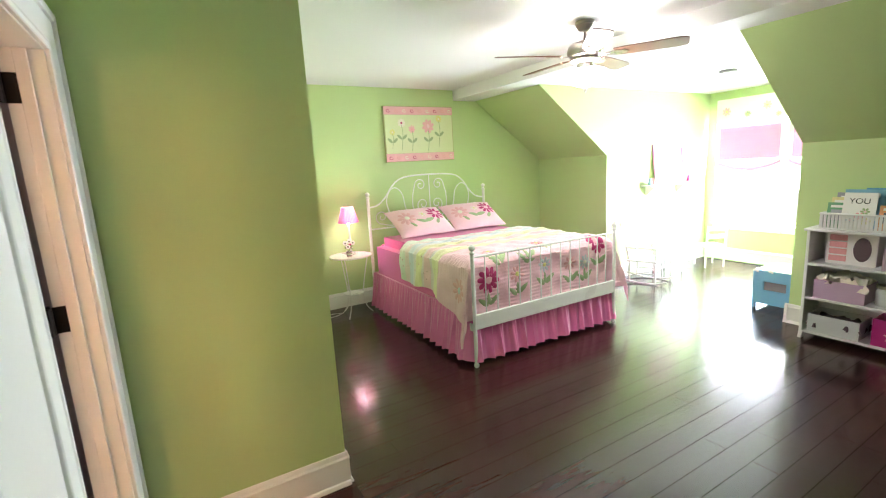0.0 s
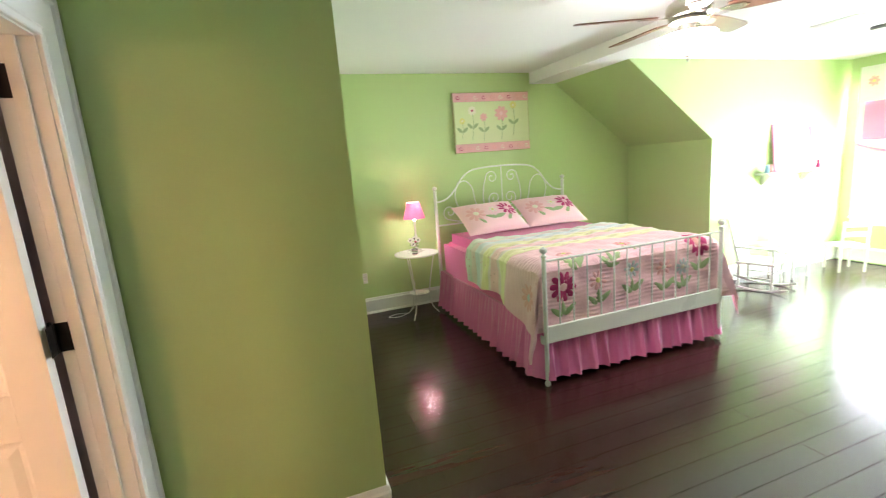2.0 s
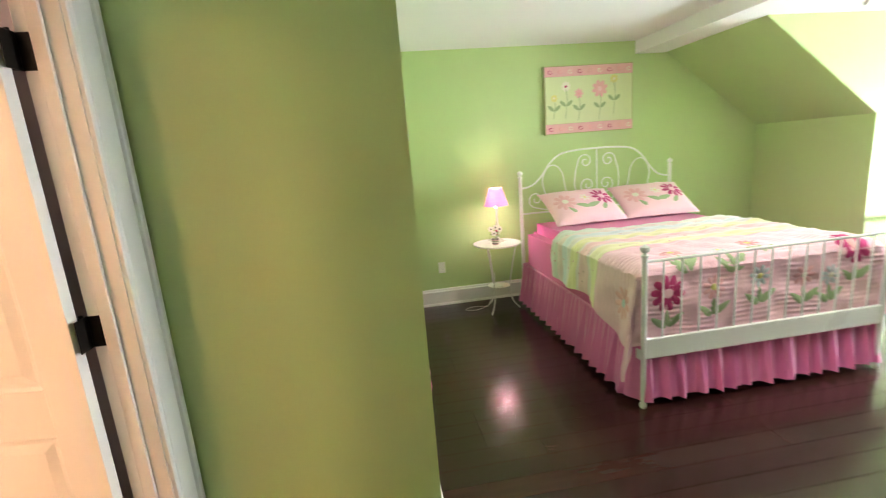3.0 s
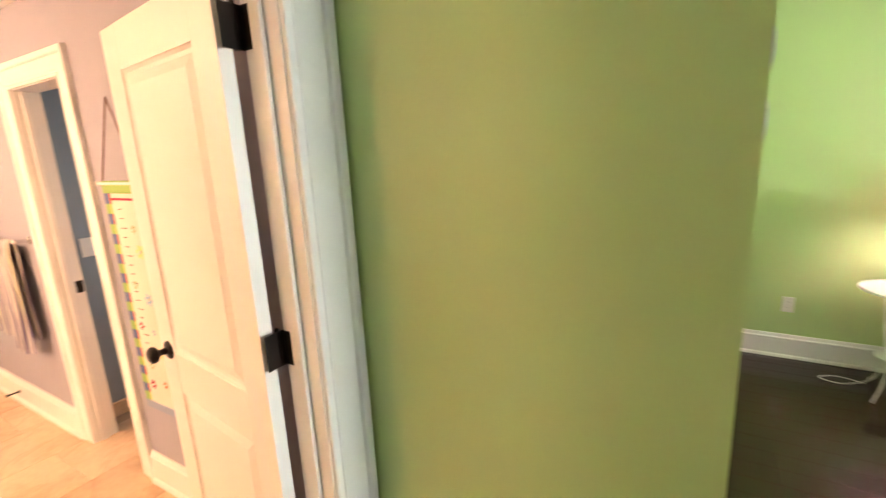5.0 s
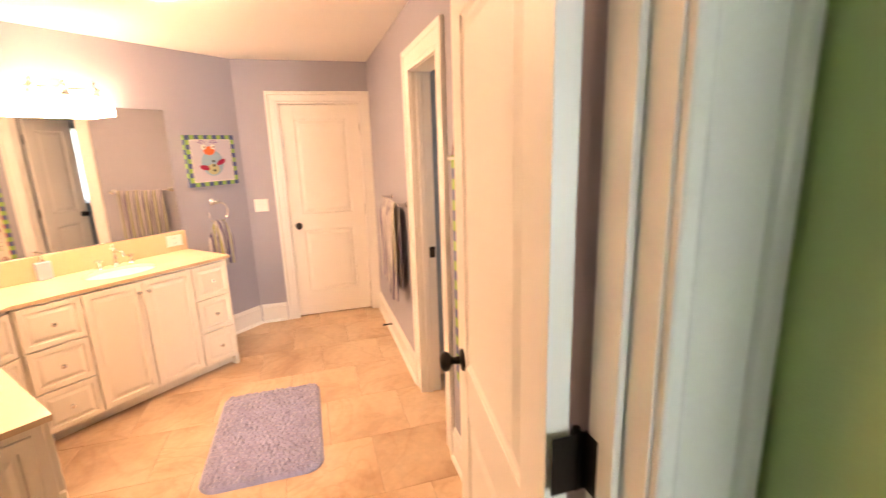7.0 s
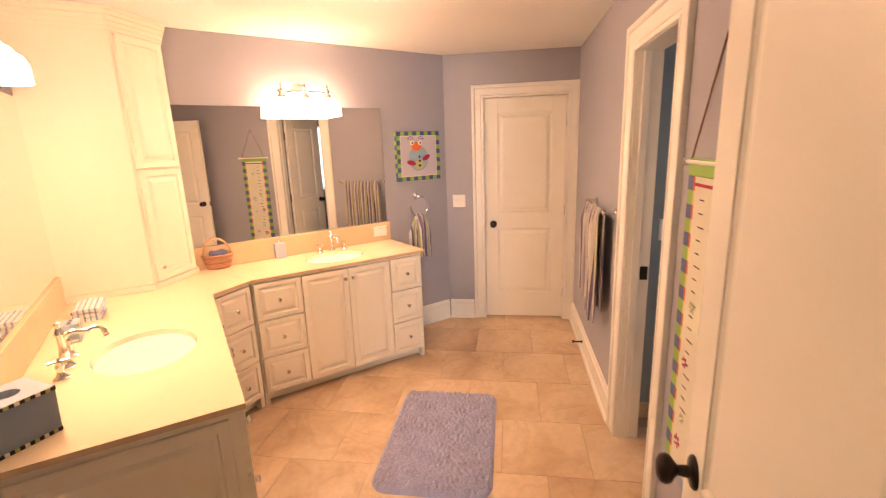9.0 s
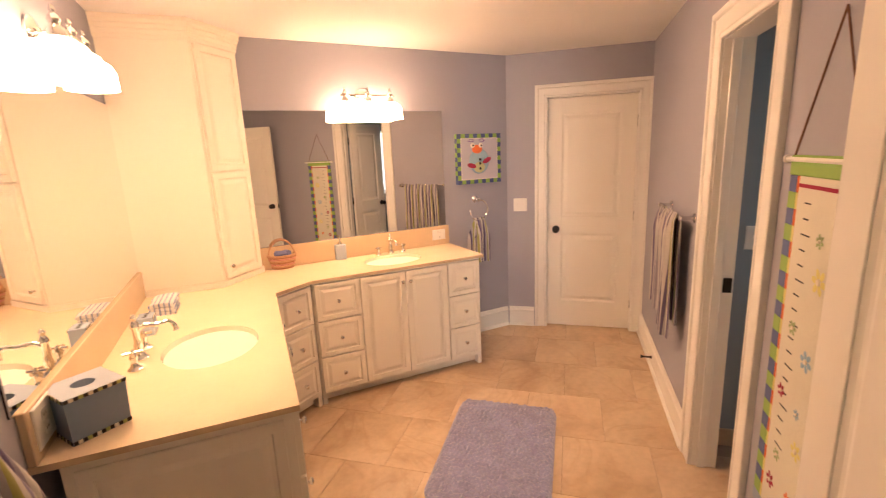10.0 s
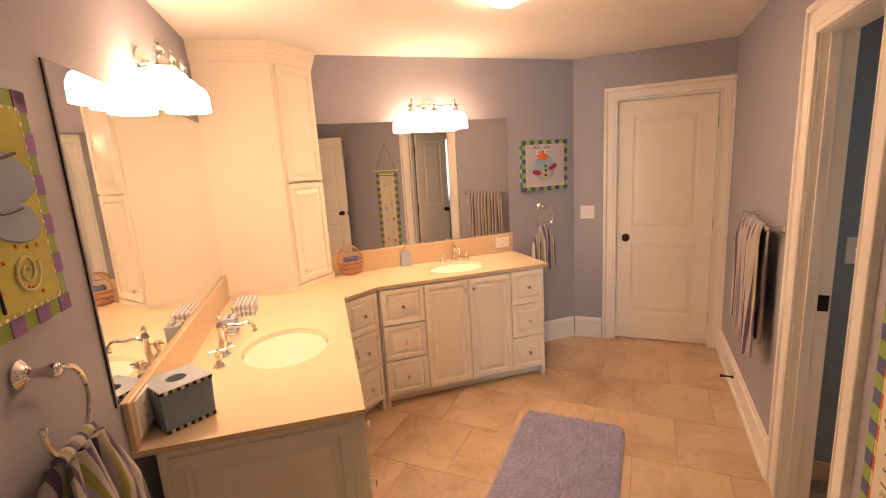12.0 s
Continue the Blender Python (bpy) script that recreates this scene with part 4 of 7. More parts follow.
countertop = solo("countertop", counter_mesh(), COUNTER, "cream marble countertop running round the bathroom corner", "countertop")
bm = bmesh.new()
upper, lower = ([bm.verts.new((p[0], p[1], z)) for p in COUNTER_PLAN] for z in (CT, CT - 0.020))
for i in range(5):
    bm.faces.new((upper[i], upper[i + 1], lower[i + 1], lower[i]))
part("front_edge", bm, SPLASH, countertop, "beige front edge of the slab")
for k, s in enumerate(SINKS):
    sink = thing("sink", pose(s[0][0], s[0][1], CT - 0.001, 0, 0, math.degrees(s[1])), "cream oval undermount sink bowl set in the countertop", "sink", "bathroom sinks")
    bm = bmesh.new()
    add_lathe(bm, [(0.995, 0.0), (0.975, -0.010), (0.945, -0.038), (0.85, -0.085), (0.65, -0.120), (0.35, -0.137), (0.08, -0.142), (0.0, -0.142)], 32)
    for v in bm.verts:
        v.co.x *= s[2]
        v.co.y *= s[3]
    part("bowl", bm, PORCELAIN, sink, "", True)
    part("drain", lathe([(0, -0.136), (0.022, -0.136), (0.026, -0.140), (0.026, -0.142), (0, -0.1425)], 16), CHROME, sink, "chrome drain", True)

CAB = [(0.0, 0.020), (0.0, 0.003), (0.003, 0.0), (0.036, 0.0), (0.040, 0.008), (0.050, 0.009), (0.070, 0.0015), (0.074, 0.001)]
DRAWER = [(0.0, 0.020), (0.0, 0.003), (0.003, 0.0), (0.028, 0.0), (0.032, 0.008), (0.040, 0.009), (0.057, 0.0015), (0.060, 0.001)]


def knob(parent, x, z, y=0.0):
    part("knob", lathe([(0, 0), (0.008, 0), (0.005, 0.004), (0.005, 0.012), (0.012, 0.017), (0.014, 0.022), (0.011, 0.027), (0, 0.029)], 14, pose(x, y, z, 90, 0, 0)), CHROME, parent, "small chrome knob", True)


def front_door(parent, x, z, w, h, knob_x, knob_z):
    bm = panel(w, h, CAB)
    bmesh.ops.translate(bm, verts=bm.verts, vec=(x, -0.020, z))
    d = part("cabinet_door", bm, CABINET, parent)
    knob(d, knob_x, knob_z, -0.020)


def front_drawer(parent, x, z, w, h):
    bm = panel(w, h, DRAWER)
    bmesh.ops.translate(bm, verts=bm.verts, vec=(x, -0.020, z))
    d = part("drawer", bm, CABINET, parent)
    knob(d, x + w / 2, z + h / 2, -0.019)


def cabinet(name, a, b, depth, label, columns, end=False):
    """A base cabinet whose front face runs from a to b, seen from the room left to right. Columns are (width, 'drawers' or 'doors' or 'blank')."""
    d = Vector((b[0] - a[0], b[1] - a[1]))
    ang = math.degrees(math.atan2(d.y, d.x))
    cab = thing(name, pose(a[0], a[1], 0, 0, 0, ang), label, "cabinet", "bathroom vanity cabinets")
    w, top, foot = d.length, CT - 0.021, 0.075
    part("body", box(0.004, w - 0.004, 0.0, depth, foot, top, 0.002), CABINET, cab)
    part("plinth", box(0.012, w - 0.012, 0.07, depth, 0.0, foot), CABINET, cab)
    for x in (0.004, w - 0.034):
        part("foot", prism([(x, 0.0), (x + 0.030, 0.0), (x + 0.030, foot), (x, foot)], 0.0, 0.05, "y"), CABINET, cab)
    x = 0.012
    for width, kind in columns:
        lo, hi = foot + 0.012, top - 0.008
        if kind == "drawers":
            h = (hi - lo) / 3
            for i in range(3):
                front_drawer(cab, x + 0.005, lo + i * h + 0.004, width - 0.010, h - 0.010)
        elif kind == "doors":
            half = width / 2
            front_door(cab, x + 0.005, lo + 0.004, half - 0.007, hi - lo - 0.010, x + half - 0.028, hi - 0.075)
            front_door(cab, x + half + 0.002, lo + 0.004, half - 0.007, hi - lo - 0.010, x + half + 0.028, hi - 0.075)
        x += width
    if end:
        bm = panel(depth - 0.06, top - foot - 0.06, CAB)
        bmesh.ops.transform(bm, matrix=Matrix.Translation((0.004 - 0.008, depth - 0.03, foot + 0.03)) @ Matrix.Rotation(-math.pi / 2, 4, "Z"), verts=bm.verts)
        part("end_panel", bm, CABINET, cab)
    return cab


CAB_IN = inset(COUNTER_PLAN, 0.022)
w_far = (Vector(CAB_IN[4]) - Vector(CAB_IN[3])).length
w_near = (Vector(CAB_IN[2]) - Vector(CAB_IN[1])).length
w_mid = (Vector(CAB_IN[3]) - Vector(CAB_IN[2])).length
cabinet("vanity_cabinet", CAB_IN[3], CAB_IN[4], 0.55, "cream vanity cabinet with drawers either side of two doors", [(0.30, "drawers"), (w_far - 0.024 - 0.30 - 0.265, "doors"), (0.265, "drawers")])
cabinet("vanity_cabinet", CAB_IN[1], CAB_IN[2], 0.60, "cream vanity cabinet under the near sink with a panelled end", [(0.27, "drawers"), (w_near - 0.024 - 0.54, "doors"), (0.27, "drawers")], True)
cabinet("corner_cabinet", CAB_IN[2], CAB_IN[3], 0.50, "narrow cream corner cabinet with three drawers", [(w_mid - 0.024, "drawers")])

# backsplashes and mirrors; local x to the right along the wall, y into it
for name, m, x0, x1 in (("backsplash", on_w1(0), 0.0, 1.63), ("backsplash", on_w2(2.09), 0.0, 1.49)):
    solo(name, box(x0, x1, -0.022, -0.001, CT, 1.025, 0.003), SPLASH, "beige marble backsplash under the mirror", "backsplash", m=m)
for m, w in ((on_w1(-0.03), 1.66), (on_w2(2.09), 1.47)):
    mirror = thing("mirror", m, "large frameless wall mirror above the vanity", "mirror", "vanity mirrors")
    part("backing", box(0, w, -0.0045, -0.001, 1.028, 1.945), BLACK, mirror)
    part("glass", box(0.001, w - 0.001, -0.009, -0.005, 1.029, 1.944), MIRROR, mirror, "silvered mirror glass")
    part("clip", lathe([(0, 0), (0.010, 0), (0.010, 0.004), (0.0, 0.006)], 12, pose(w * 0.5, -0.009, 1.94, 90, 0, 0)), CHROME, mirror)

# tall corner cabinet standing on the counter
T0, T1, T2, T3 = (-1.994, 0.650), (-2.258, 0.996), (-2.621, 1.006), (-2.667, 0.9635)
tower = thing("tall_cabinet", pose(0, 0, 0), "tall cream corner cabinet on the counter reaching the ceiling", "cabinet")
TP = [T0, T1, T2, T3, BATH_CORNER]
part("body", prism(inset(TP, 0.003), CT + 0.035, 2.285), CABINET, tower)
part("base_moulding", prism(inset(TP, -0.010), CT + 0.001, CT + 0.034), CABINET, tower)
bm = bmesh.new()
for off, z0, z1 in ((-0.004, 2.285, 2.305), (-0.010, 2.305, 2.330), (-0.018, 2.330, 2.355), (-0.028, 2.355, 2.378), (-0.034, 2.378, 2.395)):
    add_prism(bm, inset(TP, off), z0, z1)
part("crown_moulding", bm, CABINET, tower)
td = Vector((T2[0] - T1[0], T2[1] - T1[1]))
tm = pose(T1[0], T1[1], 0, 0, 0, math.degrees(math.atan2(td.y, td.x)))
for z0, z1, kz in ((CT + 0.045, 1.56, CT + 0.12), (1.57, 2.275, None)):
    bm = panel(td.length - 0.05, z1 - z0, CAB)
    bmesh.ops.transform(bm, matrix=tm @ Matrix.Translation((0.025, -0.018, z0)), verts=bm.verts)
    d = part("cabinet_door", bm, CABINET, tower)
    if kz:
        bm = lathe([(0, 0), (0.008, 0), (0.005, 0.004), (0.005, 0.012), (0.012, 0.017), (0.014, 0.022), (0.011, 0.027), (0, 0.029)], 14, tm @ pose(0.06, -0.016, kz, 90, 0, 0))
        part("knob", bm, CHROME, d, "small chrome knob", True)

SHADE_M = glow("frosted_glass_lit", (1.0, 0.60, 0.37), 25.0)
BOWL_LIT = glow("frosted_bowl_lit", (1.0, 0.60, 0.37), 190.0)


def vanity_light(m, label):
    """A three-light bar: round plate, arm, bar, and bell glass shades hanging open side down."""
    lamp = thing("vanity_light", m, label, "wall lamp", "vanity lights")
    part("wall_plate", lathe([(0, 0.001), (0.058, 0.001), (0.060, 0.010), (0.050, 0.020), (0.024, 0.026), (0.018, 0.034), (0, 0.036)], 24, pose(0, 0, 0, 90, 0, 0)), CHROME, lamp, "", True)
    part("arm", tube(spline([(0, -0.03, 0), (0, -0.075, 0.012), (0, -0.115, 0.0)]), 0.008), CHROME, lamp, "", True)
    part("bar", tube([(-0.195, -0.115, 0.0), (0.195, -0.115, 0.0)], 0.007), CHROME, lamp, "", True)
    for x in (-0.165, 0.0, 0.165):
        holder = part("socket", lathe([(0, 0.055), (0.006, 0.052), (0.010, 0.040), (0.006, 0.030), (0.014, 0.022), (0.020, 0.010), (0.014, -0.006), (0.024, -0.020), (0.030, -0.040), (0.028, -0.048), (0, -0.05)], 16, pose(x, -0.115, 0)), CHROME, lamp, "", True)
        part("shade", lathe([(0.026, -0.042), (0.045, -0.050), (0.075, -0.070), (0.088, -0.100), (0.090, -0.165), (0.087, -0.165), (0.084, -0.102), (0.072, -0.075), (0.044, -0.056), (0.024, -0.048)], 24, pose(x, -0.115, 0)), SHADE_M, holder, "lit frosted glass bell shade", True)
    return lamp


vanity_light(on_w1(0.72, 2.085), "chrome three-light bar with lit glass shades over the near mirror")
vanity_light(on_w2(1.262, 2.04), "chrome three-light bar with lit glass shades over the far mirror")
ceiling_lamp = thing("ceiling_lamp", pose(-2.27, 2.44, BATH_Z), "small round flush ceiling light with a lit bowl", "ceiling light")
part("base", lathe([(0, 0), (0.10, 0), (0.10, -0.012), (0.092, -0.02), (0, -0.02)], 28), NICKEL, ceiling_lamp, "", True)
part("bowl", lathe([(0.09, -0.019), (0.086, -0.035), (0.065, -0.055), (0.035, -0.066), (0.0, -0.07)], 28), BOWL_LIT, ceiling_lamp, "lit frosted glass bowl", True)

# bath rug: deep pile as many small tufts
RUG = material("lavender_pile", (0.30, 0.30, 0.46), 0.95, vary=0.30, scale=11, grain=0.3, grain_scale=160, bump=1.0, bump_scale=150, sheen=0.5, spec=0.1)


def rug_mesh(w, d, h=0.022):
    def place(u, v):
        a, b = (u - 0.5) * w, (v - 0.5) * d
        r = 0.10
        cx, cy = max(abs(a) - (w / 2 - r), 0), max(abs(b) - (d / 2 - r), 0)
        if math.hypot(cx, cy) > r:
            k = r / math.hypot(cx, cy)
            a = math.copysign(w / 2 - r + cx * k, a) if cx > 0 else a
            b = math.copysign(d / 2 - r + cy * k, b) if cy > 0 else b
        e = min(1.0, min(u, 1 - u) * w / 0.02, min(v, 1 - v) * d / 0.02)
        z = 0.002 + e * (h - 0.004 + 0.015 * noise.noise(Vector((a * 62, b * 62, 0))) + 0.005 * noise.noise(Vector((a * 18, b * 18, 3))))
        return (a, b, z)
    return sheet(place, 150, 110)


solo("bath_rug", rug_mesh(0.93, 0.61), RUG, "lavender shag bath rug with rounded corners on the tiles", "rug", smooth=True, m=pose(-2.255, 2.672, 0.0, 0, 0, 0))

# ---- bedroom things ----
CHINA = material("white_ceramic", (0.80, 0.78, 0.74), 0.25, bump=0.0)
PINK_SHADE = bpy.data.materials.new("pink_lamp_shade")
PINK_SHADE.use_nodes = True
_n, _l = PINK_SHADE.node_tree.nodes, PINK_SHADE.node_tree.links
_tr, _df, _mx = _n.new("ShaderNodeBsdfTranslucent"), _n["Principled BSDF"], _n.new("ShaderNodeMixShader")
_tr.inputs["Color"].default_value = (0.80, 0.14, 0.26, 1)
_df.inputs["Base Color"].default_value = (0.78, 0.18, 0.32, 1)
_df.inputs["Roughness"].default_value = 0.8
_mx.inputs["Fac"].default_value = 0.10
_l.new(_df.outputs[0], _mx.inputs[1]), _l.new(_tr.outputs[0], _mx.inputs[2])
_l.new(_mx.outputs[0], _n["Material Output"].inputs["Surface"])

# round two-tier bedside table
TX, TY, TZ = 1.84, 6.22, 0.69
table = thing("side_table", pose(TX, TY, 0), "small round white metal side table with a lower shelf", "table")
part("tabletop", lathe([(0, TZ - 0.012), (0.225, TZ - 0.012), (0.232, TZ - 0.006), (0.232, TZ + 0.004), (0.226, TZ + 0.005), (0.224, TZ), (0, TZ)], 40), WHITE_METAL, table, "", True)
part("shelf", lathe([(0, 0.248), (0.105, 0.248), (0.110, 0.252), (0.110, 0.262), (0.106, 0.262), (0.105, 0.256), (0, 0.256)], 32), WHITE_METAL, table, "", True)
for k in range(3):
    a = math.radians(230 + 120 * k)
    c, s = math.cos(a), math.sin(a)
    part("leg", tube(spline([(0.19 * c, 0.19 * s, TZ - 0.012), (0.15 * c, 0.15 * s, 0.50), (0.108 * c, 0.108 * s, 0.25), (0.13 * c, 0.13 * s, 0.10), (0.20 * c, 0.20 * s, 0.008)]), 0.0065), WHITE_METAL, table, "", True)

lamp = thing("table_lamp", pose(TX + 0.03, TY + 0.06, TZ), "small lit bedside lamp with a pink pleated shade", "lamp")
part("base", lathe([(0, 0), (0.055, 0), (0.056, 0.008), (0.035, 0.020), (0.016, 0.035), (0.012, 0.06), (0.022, 0.09), (0.026, 0.13), (0.018, 0.17), (0.010, 0.20), (0.010, 0.30), (0.014, 0.31), (0.014, 0.345), (0, 0.345)], 20), CHINA, lamp, "", True)


def pleated(r0, z0, r1, z1, n=72):
    bm = bmesh.new()
    rings = []
    for f in (0, 0.33, 0.67, 1):
        r, z = r0 + (r1 - r0) * f, z0 + (z1 - z0) * f
        rings.append([bm.verts.new(((r + (0.0022 if i % 2 else 0)) * math.cos(2 * math.pi * i / n), (r + (0.0022 if i % 2 else 0)) * math.sin(2 * math.pi * i / n), z)) for i in range(n)])
    for a, b in zip(rings, rings[1:]):
        for i in range(n):
            bm.faces.new((a[i], a[(i + 1) % n], b[(i + 1) % n], b[i]))
    return bm


shade = part("shade", pleated(0.115, 0.365, 0.062, 0.535), PINK_SHADE, lamp, "pink pleated shade")
part("rim", tube([(0.117 * math.cos(2 * math.pi * i / 40), 0.117 * math.sin(2 * math.pi * i / 40), 0.366) for i in range(40)], 0.0035, 6, True), PINK, shade)
bulb = part("bulb", lathe([(0, 0.345), (0.010, 0.346), (0.012, 0.42), (0.016, 0.435), (0.025, 0.46), (0.025, 0.48), (0.015, 0.50), (0, 0.506)], 16), glow("lamp_bulb_lit", (1.0, 0.97, 0.92), 130.0), lamp, "lit bulb", True)

pot = thing("flower_pot", pose(TX - 0.03, TY - 0.06, TZ), "small striped pot with white and dark cloth flowers", "flower pot")
part("pot", lathe([(0, 0), (0.030, 0), (0.036, 0.055), (0.038, 0.062), (0.034, 0.062), (0.032, 0.05), (0, 0.05)], 24), striped("striped_pot", [(0.7, 0.5, 0.5), (0.25, 0.2, 0.2), (0.75, 0.72, 0.68), (0.3, 0.4, 0.25)], "Z", 0.04, 0.5), pot, "", True)
for k, (x, y, z) in enumerate(((0.0, -0.012, 0.17), (0.045, 0.0, 0.15), (-0.042, 0.0, 0.155), (0.015, 0.01, 0.12), (-0.02, -0.02, 0.115))):
    part("stem", tube(spline([(0, 0, 0.05), (x * 0.4, y * 0.4, z * 0.6), (x, y, z)]), 0.0022, 6), LEAF, pot)
    bm = bmesh.new()
    for i in range(6):
        a = 2 * math.pi * i / 6 + k
        add_lathe(bm, [(0, -0.002), (0.012, 0), (0.0, 0.004)], 8, pose(x, y - 0.008, z, 80, 0, 0) @ pose(0.016 * math.cos(a), 0.016 * math.sin(a), 0))
    f = part("flower", bm, CHINA if k != 3 else MAGENTA, pot)
    part("flower_center", lathe([(0, -0.004), (0.009, 0), (0.006, 0.006), (0, 0.008)], 10, pose(x, y - 0.012, z, 80, 0, 0)), BLACK, f)
for k in range(5):
    a = k * 1.35
    bm = bmesh.new()
    add_lathe(bm, [(0, -0.001), (0.016, 0), (0, 0.002)], 8, pose(0.034 * math.cos(a), 0.034 * math.sin(a), 0.085 + 0.008 * k, 50, 0, math.degrees(a)))
    part("leaf", bm, LEAF, pot)

# picture over the bed
PIC_GROUND = material("pale_green_canvas", (0.66, 0.70, 0.42), 0.85, vary=0.05, scale=6, bump=0.4, bump_scale=120)
PIC_BORDER = material("pink_canvas_border", (0.80, 0.42, 0.46), 0.85, vary=0.12, scale=14, bump=0.4, bump_scale=120)
PIC_EDGE = material("olive_canvas_side", (0.42, 0.42, 0.20), 0.85)
picture = thing("picture", pose(2.517, NORTH_Y, 1.695), "canvas picture of pink flowers with a pink border", "picture")
PW, PH = 0.972, 0.672
part("canvas", box(0, PW, -0.038, -0.002, 0, PH, 0.002), PIC_EDGE, picture)
part("field", box(0.012, PW - 0.012, -0.041, -0.0382, 0.105, PH - 0.105), PIC_GROUND, picture)
for z in (0.008, PH - 0.103):
    strip = part("border", box(0.004, PW - 0.004, -0.0415, -0.0382, z, z + 0.095), PIC_BORDER, picture)
    for k in range(9):
        x = 0.06 + k * 0.108
        part("swirl", tube([(x + 0.030 * math.cos(a) * (0.35 + 0.1 * a), -0.0425, z + 0.047 + 0.024 * math.sin(a) * (0.35 + 0.1 * a)) for a in [0.45 * i for i in range(14)]], 0.0035, 5), (MAGENTA, CORAL, CREAM_CLOTH)[k % 3], strip)


def flat_flower(parent, x, z, r, n, pm, cm, y=-0.0425, turn=0.0):
    for i in range(n):
        a = turn + 2 * math.pi * i / n
        bm = bmesh.new()
        add_lathe(bm, [(0, -0.0012), (1, 0), (0, 0.0012)], 12, Matrix.Translation((x + 0.62 * r * math.cos(a), y, z + 0.62 * r * math.sin(a))) @ Matrix.Rotation(-a, 4, "Y") @ Matrix.Rotation(math.pi / 2, 4, "X") @ Matrix.Diagonal((0.40 * r, 0.26 * r, 1, 1)))
        part("petal", bm, pm, parent)
    part("flower_center", lathe([(0, -0.001), (0.26 * r, -0.001), (0.24 * r, 0.002), (0, 0.002)], 14, pose(x, y - 0.001, z, 90, 0, 0)), cm, parent)


for x, z, r, n, pm, cm, s in ((0.10, 0.36, 0.038, 8, YELLOW, CREAM_CLOTH, 0.16), (0.23, 0.47, 0.052, 9, CREAM_CLOTH, MAGENTA, 0.27), (0.37, 0.395, 0.048, 7, PALE_CORAL, CORAL, 0.22), (0.60, 0.43, 0.086, 8, PALE_CORAL, PALE_PINK, 0.26), (0.76, 0.52, 0.045, 8, YELLOW, CREAM_CLOTH, 0.30)):
    part("stem", tube(spline([(x, -0.0415, z - r * 0.5), (x + 0.012, -0.0415, z - s * 0.5), (x - 0.01, -0.0415, max(z - s - r, 0.13))]), 0.003, 5), LEAF, picture)
    for sg in (-1, 1):
        bm = bmesh.new()
        add_lathe(bm, [(0, -0.001), (1, 0), (0, 0.001)], 10, Matrix.Translation((x + sg * 0.035, -0.042, max(z - s * 0.62, 0.16))) @ Matrix.Rotation(-sg * 0.7, 4, "Y") @ Matrix.Rotation(math.pi / 2, 4, "X") @ Matrix.Diagonal((0.042, 0.018, 1, 1)))
        part("leaf", bm, LEAF, picture)
    flat_flower(picture, x, z, r, n, pm, cm, turn=x * 7)


def wall_plate(m, kind, label, w=0.072, h=0.116):
    """An outlet or switch plate on a wall; local origin in its middle."""
    ob = thing("outlet" if kind == "outlet" else "light_switch", m, label, "outlet" if kind == "outlet" else "switch")
    part("plate", panel_plate(w, h), PLASTIC, ob)
    if kind == "outlet":
        for z in (-0.02, 0.02):
            sock = part("socket", box(-0.017, 0.017, -0.0075, -0.006, z - 0.014, z + 0.014, 0.003), PLASTIC, ob)
            for x in (-0.006, 0.006):
                part("slot", box(x - 0.0012, x + 0.0012, -0.0079, -0.0072, z - 0.004, z + 0.005), BLACK, sock)
    else:
        n = max(1, round(w / 0.05) - 0) if w > 0.08 else 1
        for k in range(n):
            x = (k - (n - 1) / 2) * 0.046
            part("toggle", box(x - 0.005, x + 0.005, -0.016, -0.005, -0.004, 0.012, 0.002), PLASTIC, ob)
    return ob


def panel_plate(w, h):
    bm = panel(w, h, [(0, -0.0005), (0, -0.003), (0.004, -0.006), (0.008, -0.0062)])
    bmesh.ops.translate(bm, verts=bm.verts, vec=(-w / 2, 0, -h / 2))
    return bm


wall_plate(at_wall(1.325, NORTH_Y, 0.41, 0), "outlet", "white wall outlet above the baseboard")
cord = solo("power_cord", tube(spline([(TX + 0.05, TY + 0.33, 0.30), (TX + 0.02, TY + 0.32, 0.06), (TX - 0.05, TY + 0.20, 0.008), (TX - 0.22, TY + 0.06, 0.006), (TX - 0.34, TY + 0.10, 0.006), (TX - 0.24, TY + 0.16, 0.007), (TX - 0.10, TY + 0.12, 0.006)]), 0.0032, 6), PLASTIC, "thin white lamp cord lying on the floor", "cord", smooth=True)

# ceiling fan
FX, FY = 2.954, 3.855
fan = thing("ceiling_fan", pose(FX, FY, CEIL_Z), "five-blade ceiling fan with nickel motor and lit glass bowl", "ceiling fan")
part("canopy", lathe([(0, 0), (0.068, 0), (0.070, -0.012), (0.064, -0.022), (0.066, -0.030), (0.055, -0.044), (0.048, -0.060), (0.022, -0.072), (0, -0.072)], 28), NICKEL, fan, "", True)
part("downrod", lathe([(0, -0.07), (0.012, -0.07), (0.012, -0.145), (0, -0.145)], 14), NICKEL, fan, "", True)
part("motor", lathe([(0, -0.135), (0.045, -0.137), (0.095, -0.150), (0.120, -0.172), (0.128, -0.200), (0.126, -0.222), (0.112, -0.240), (0.100, -0.250), (0.112, -0.258), (0.108, -0.270), (0.060, -0.285), (0.055, -0.330), (0.070, -0.338), (0, -0.340)], 36), NICKEL, fan, "", True)
BOWL_M = glow("fan_bowl_lit", (1.0, 0.96, 0.92), 42.0)
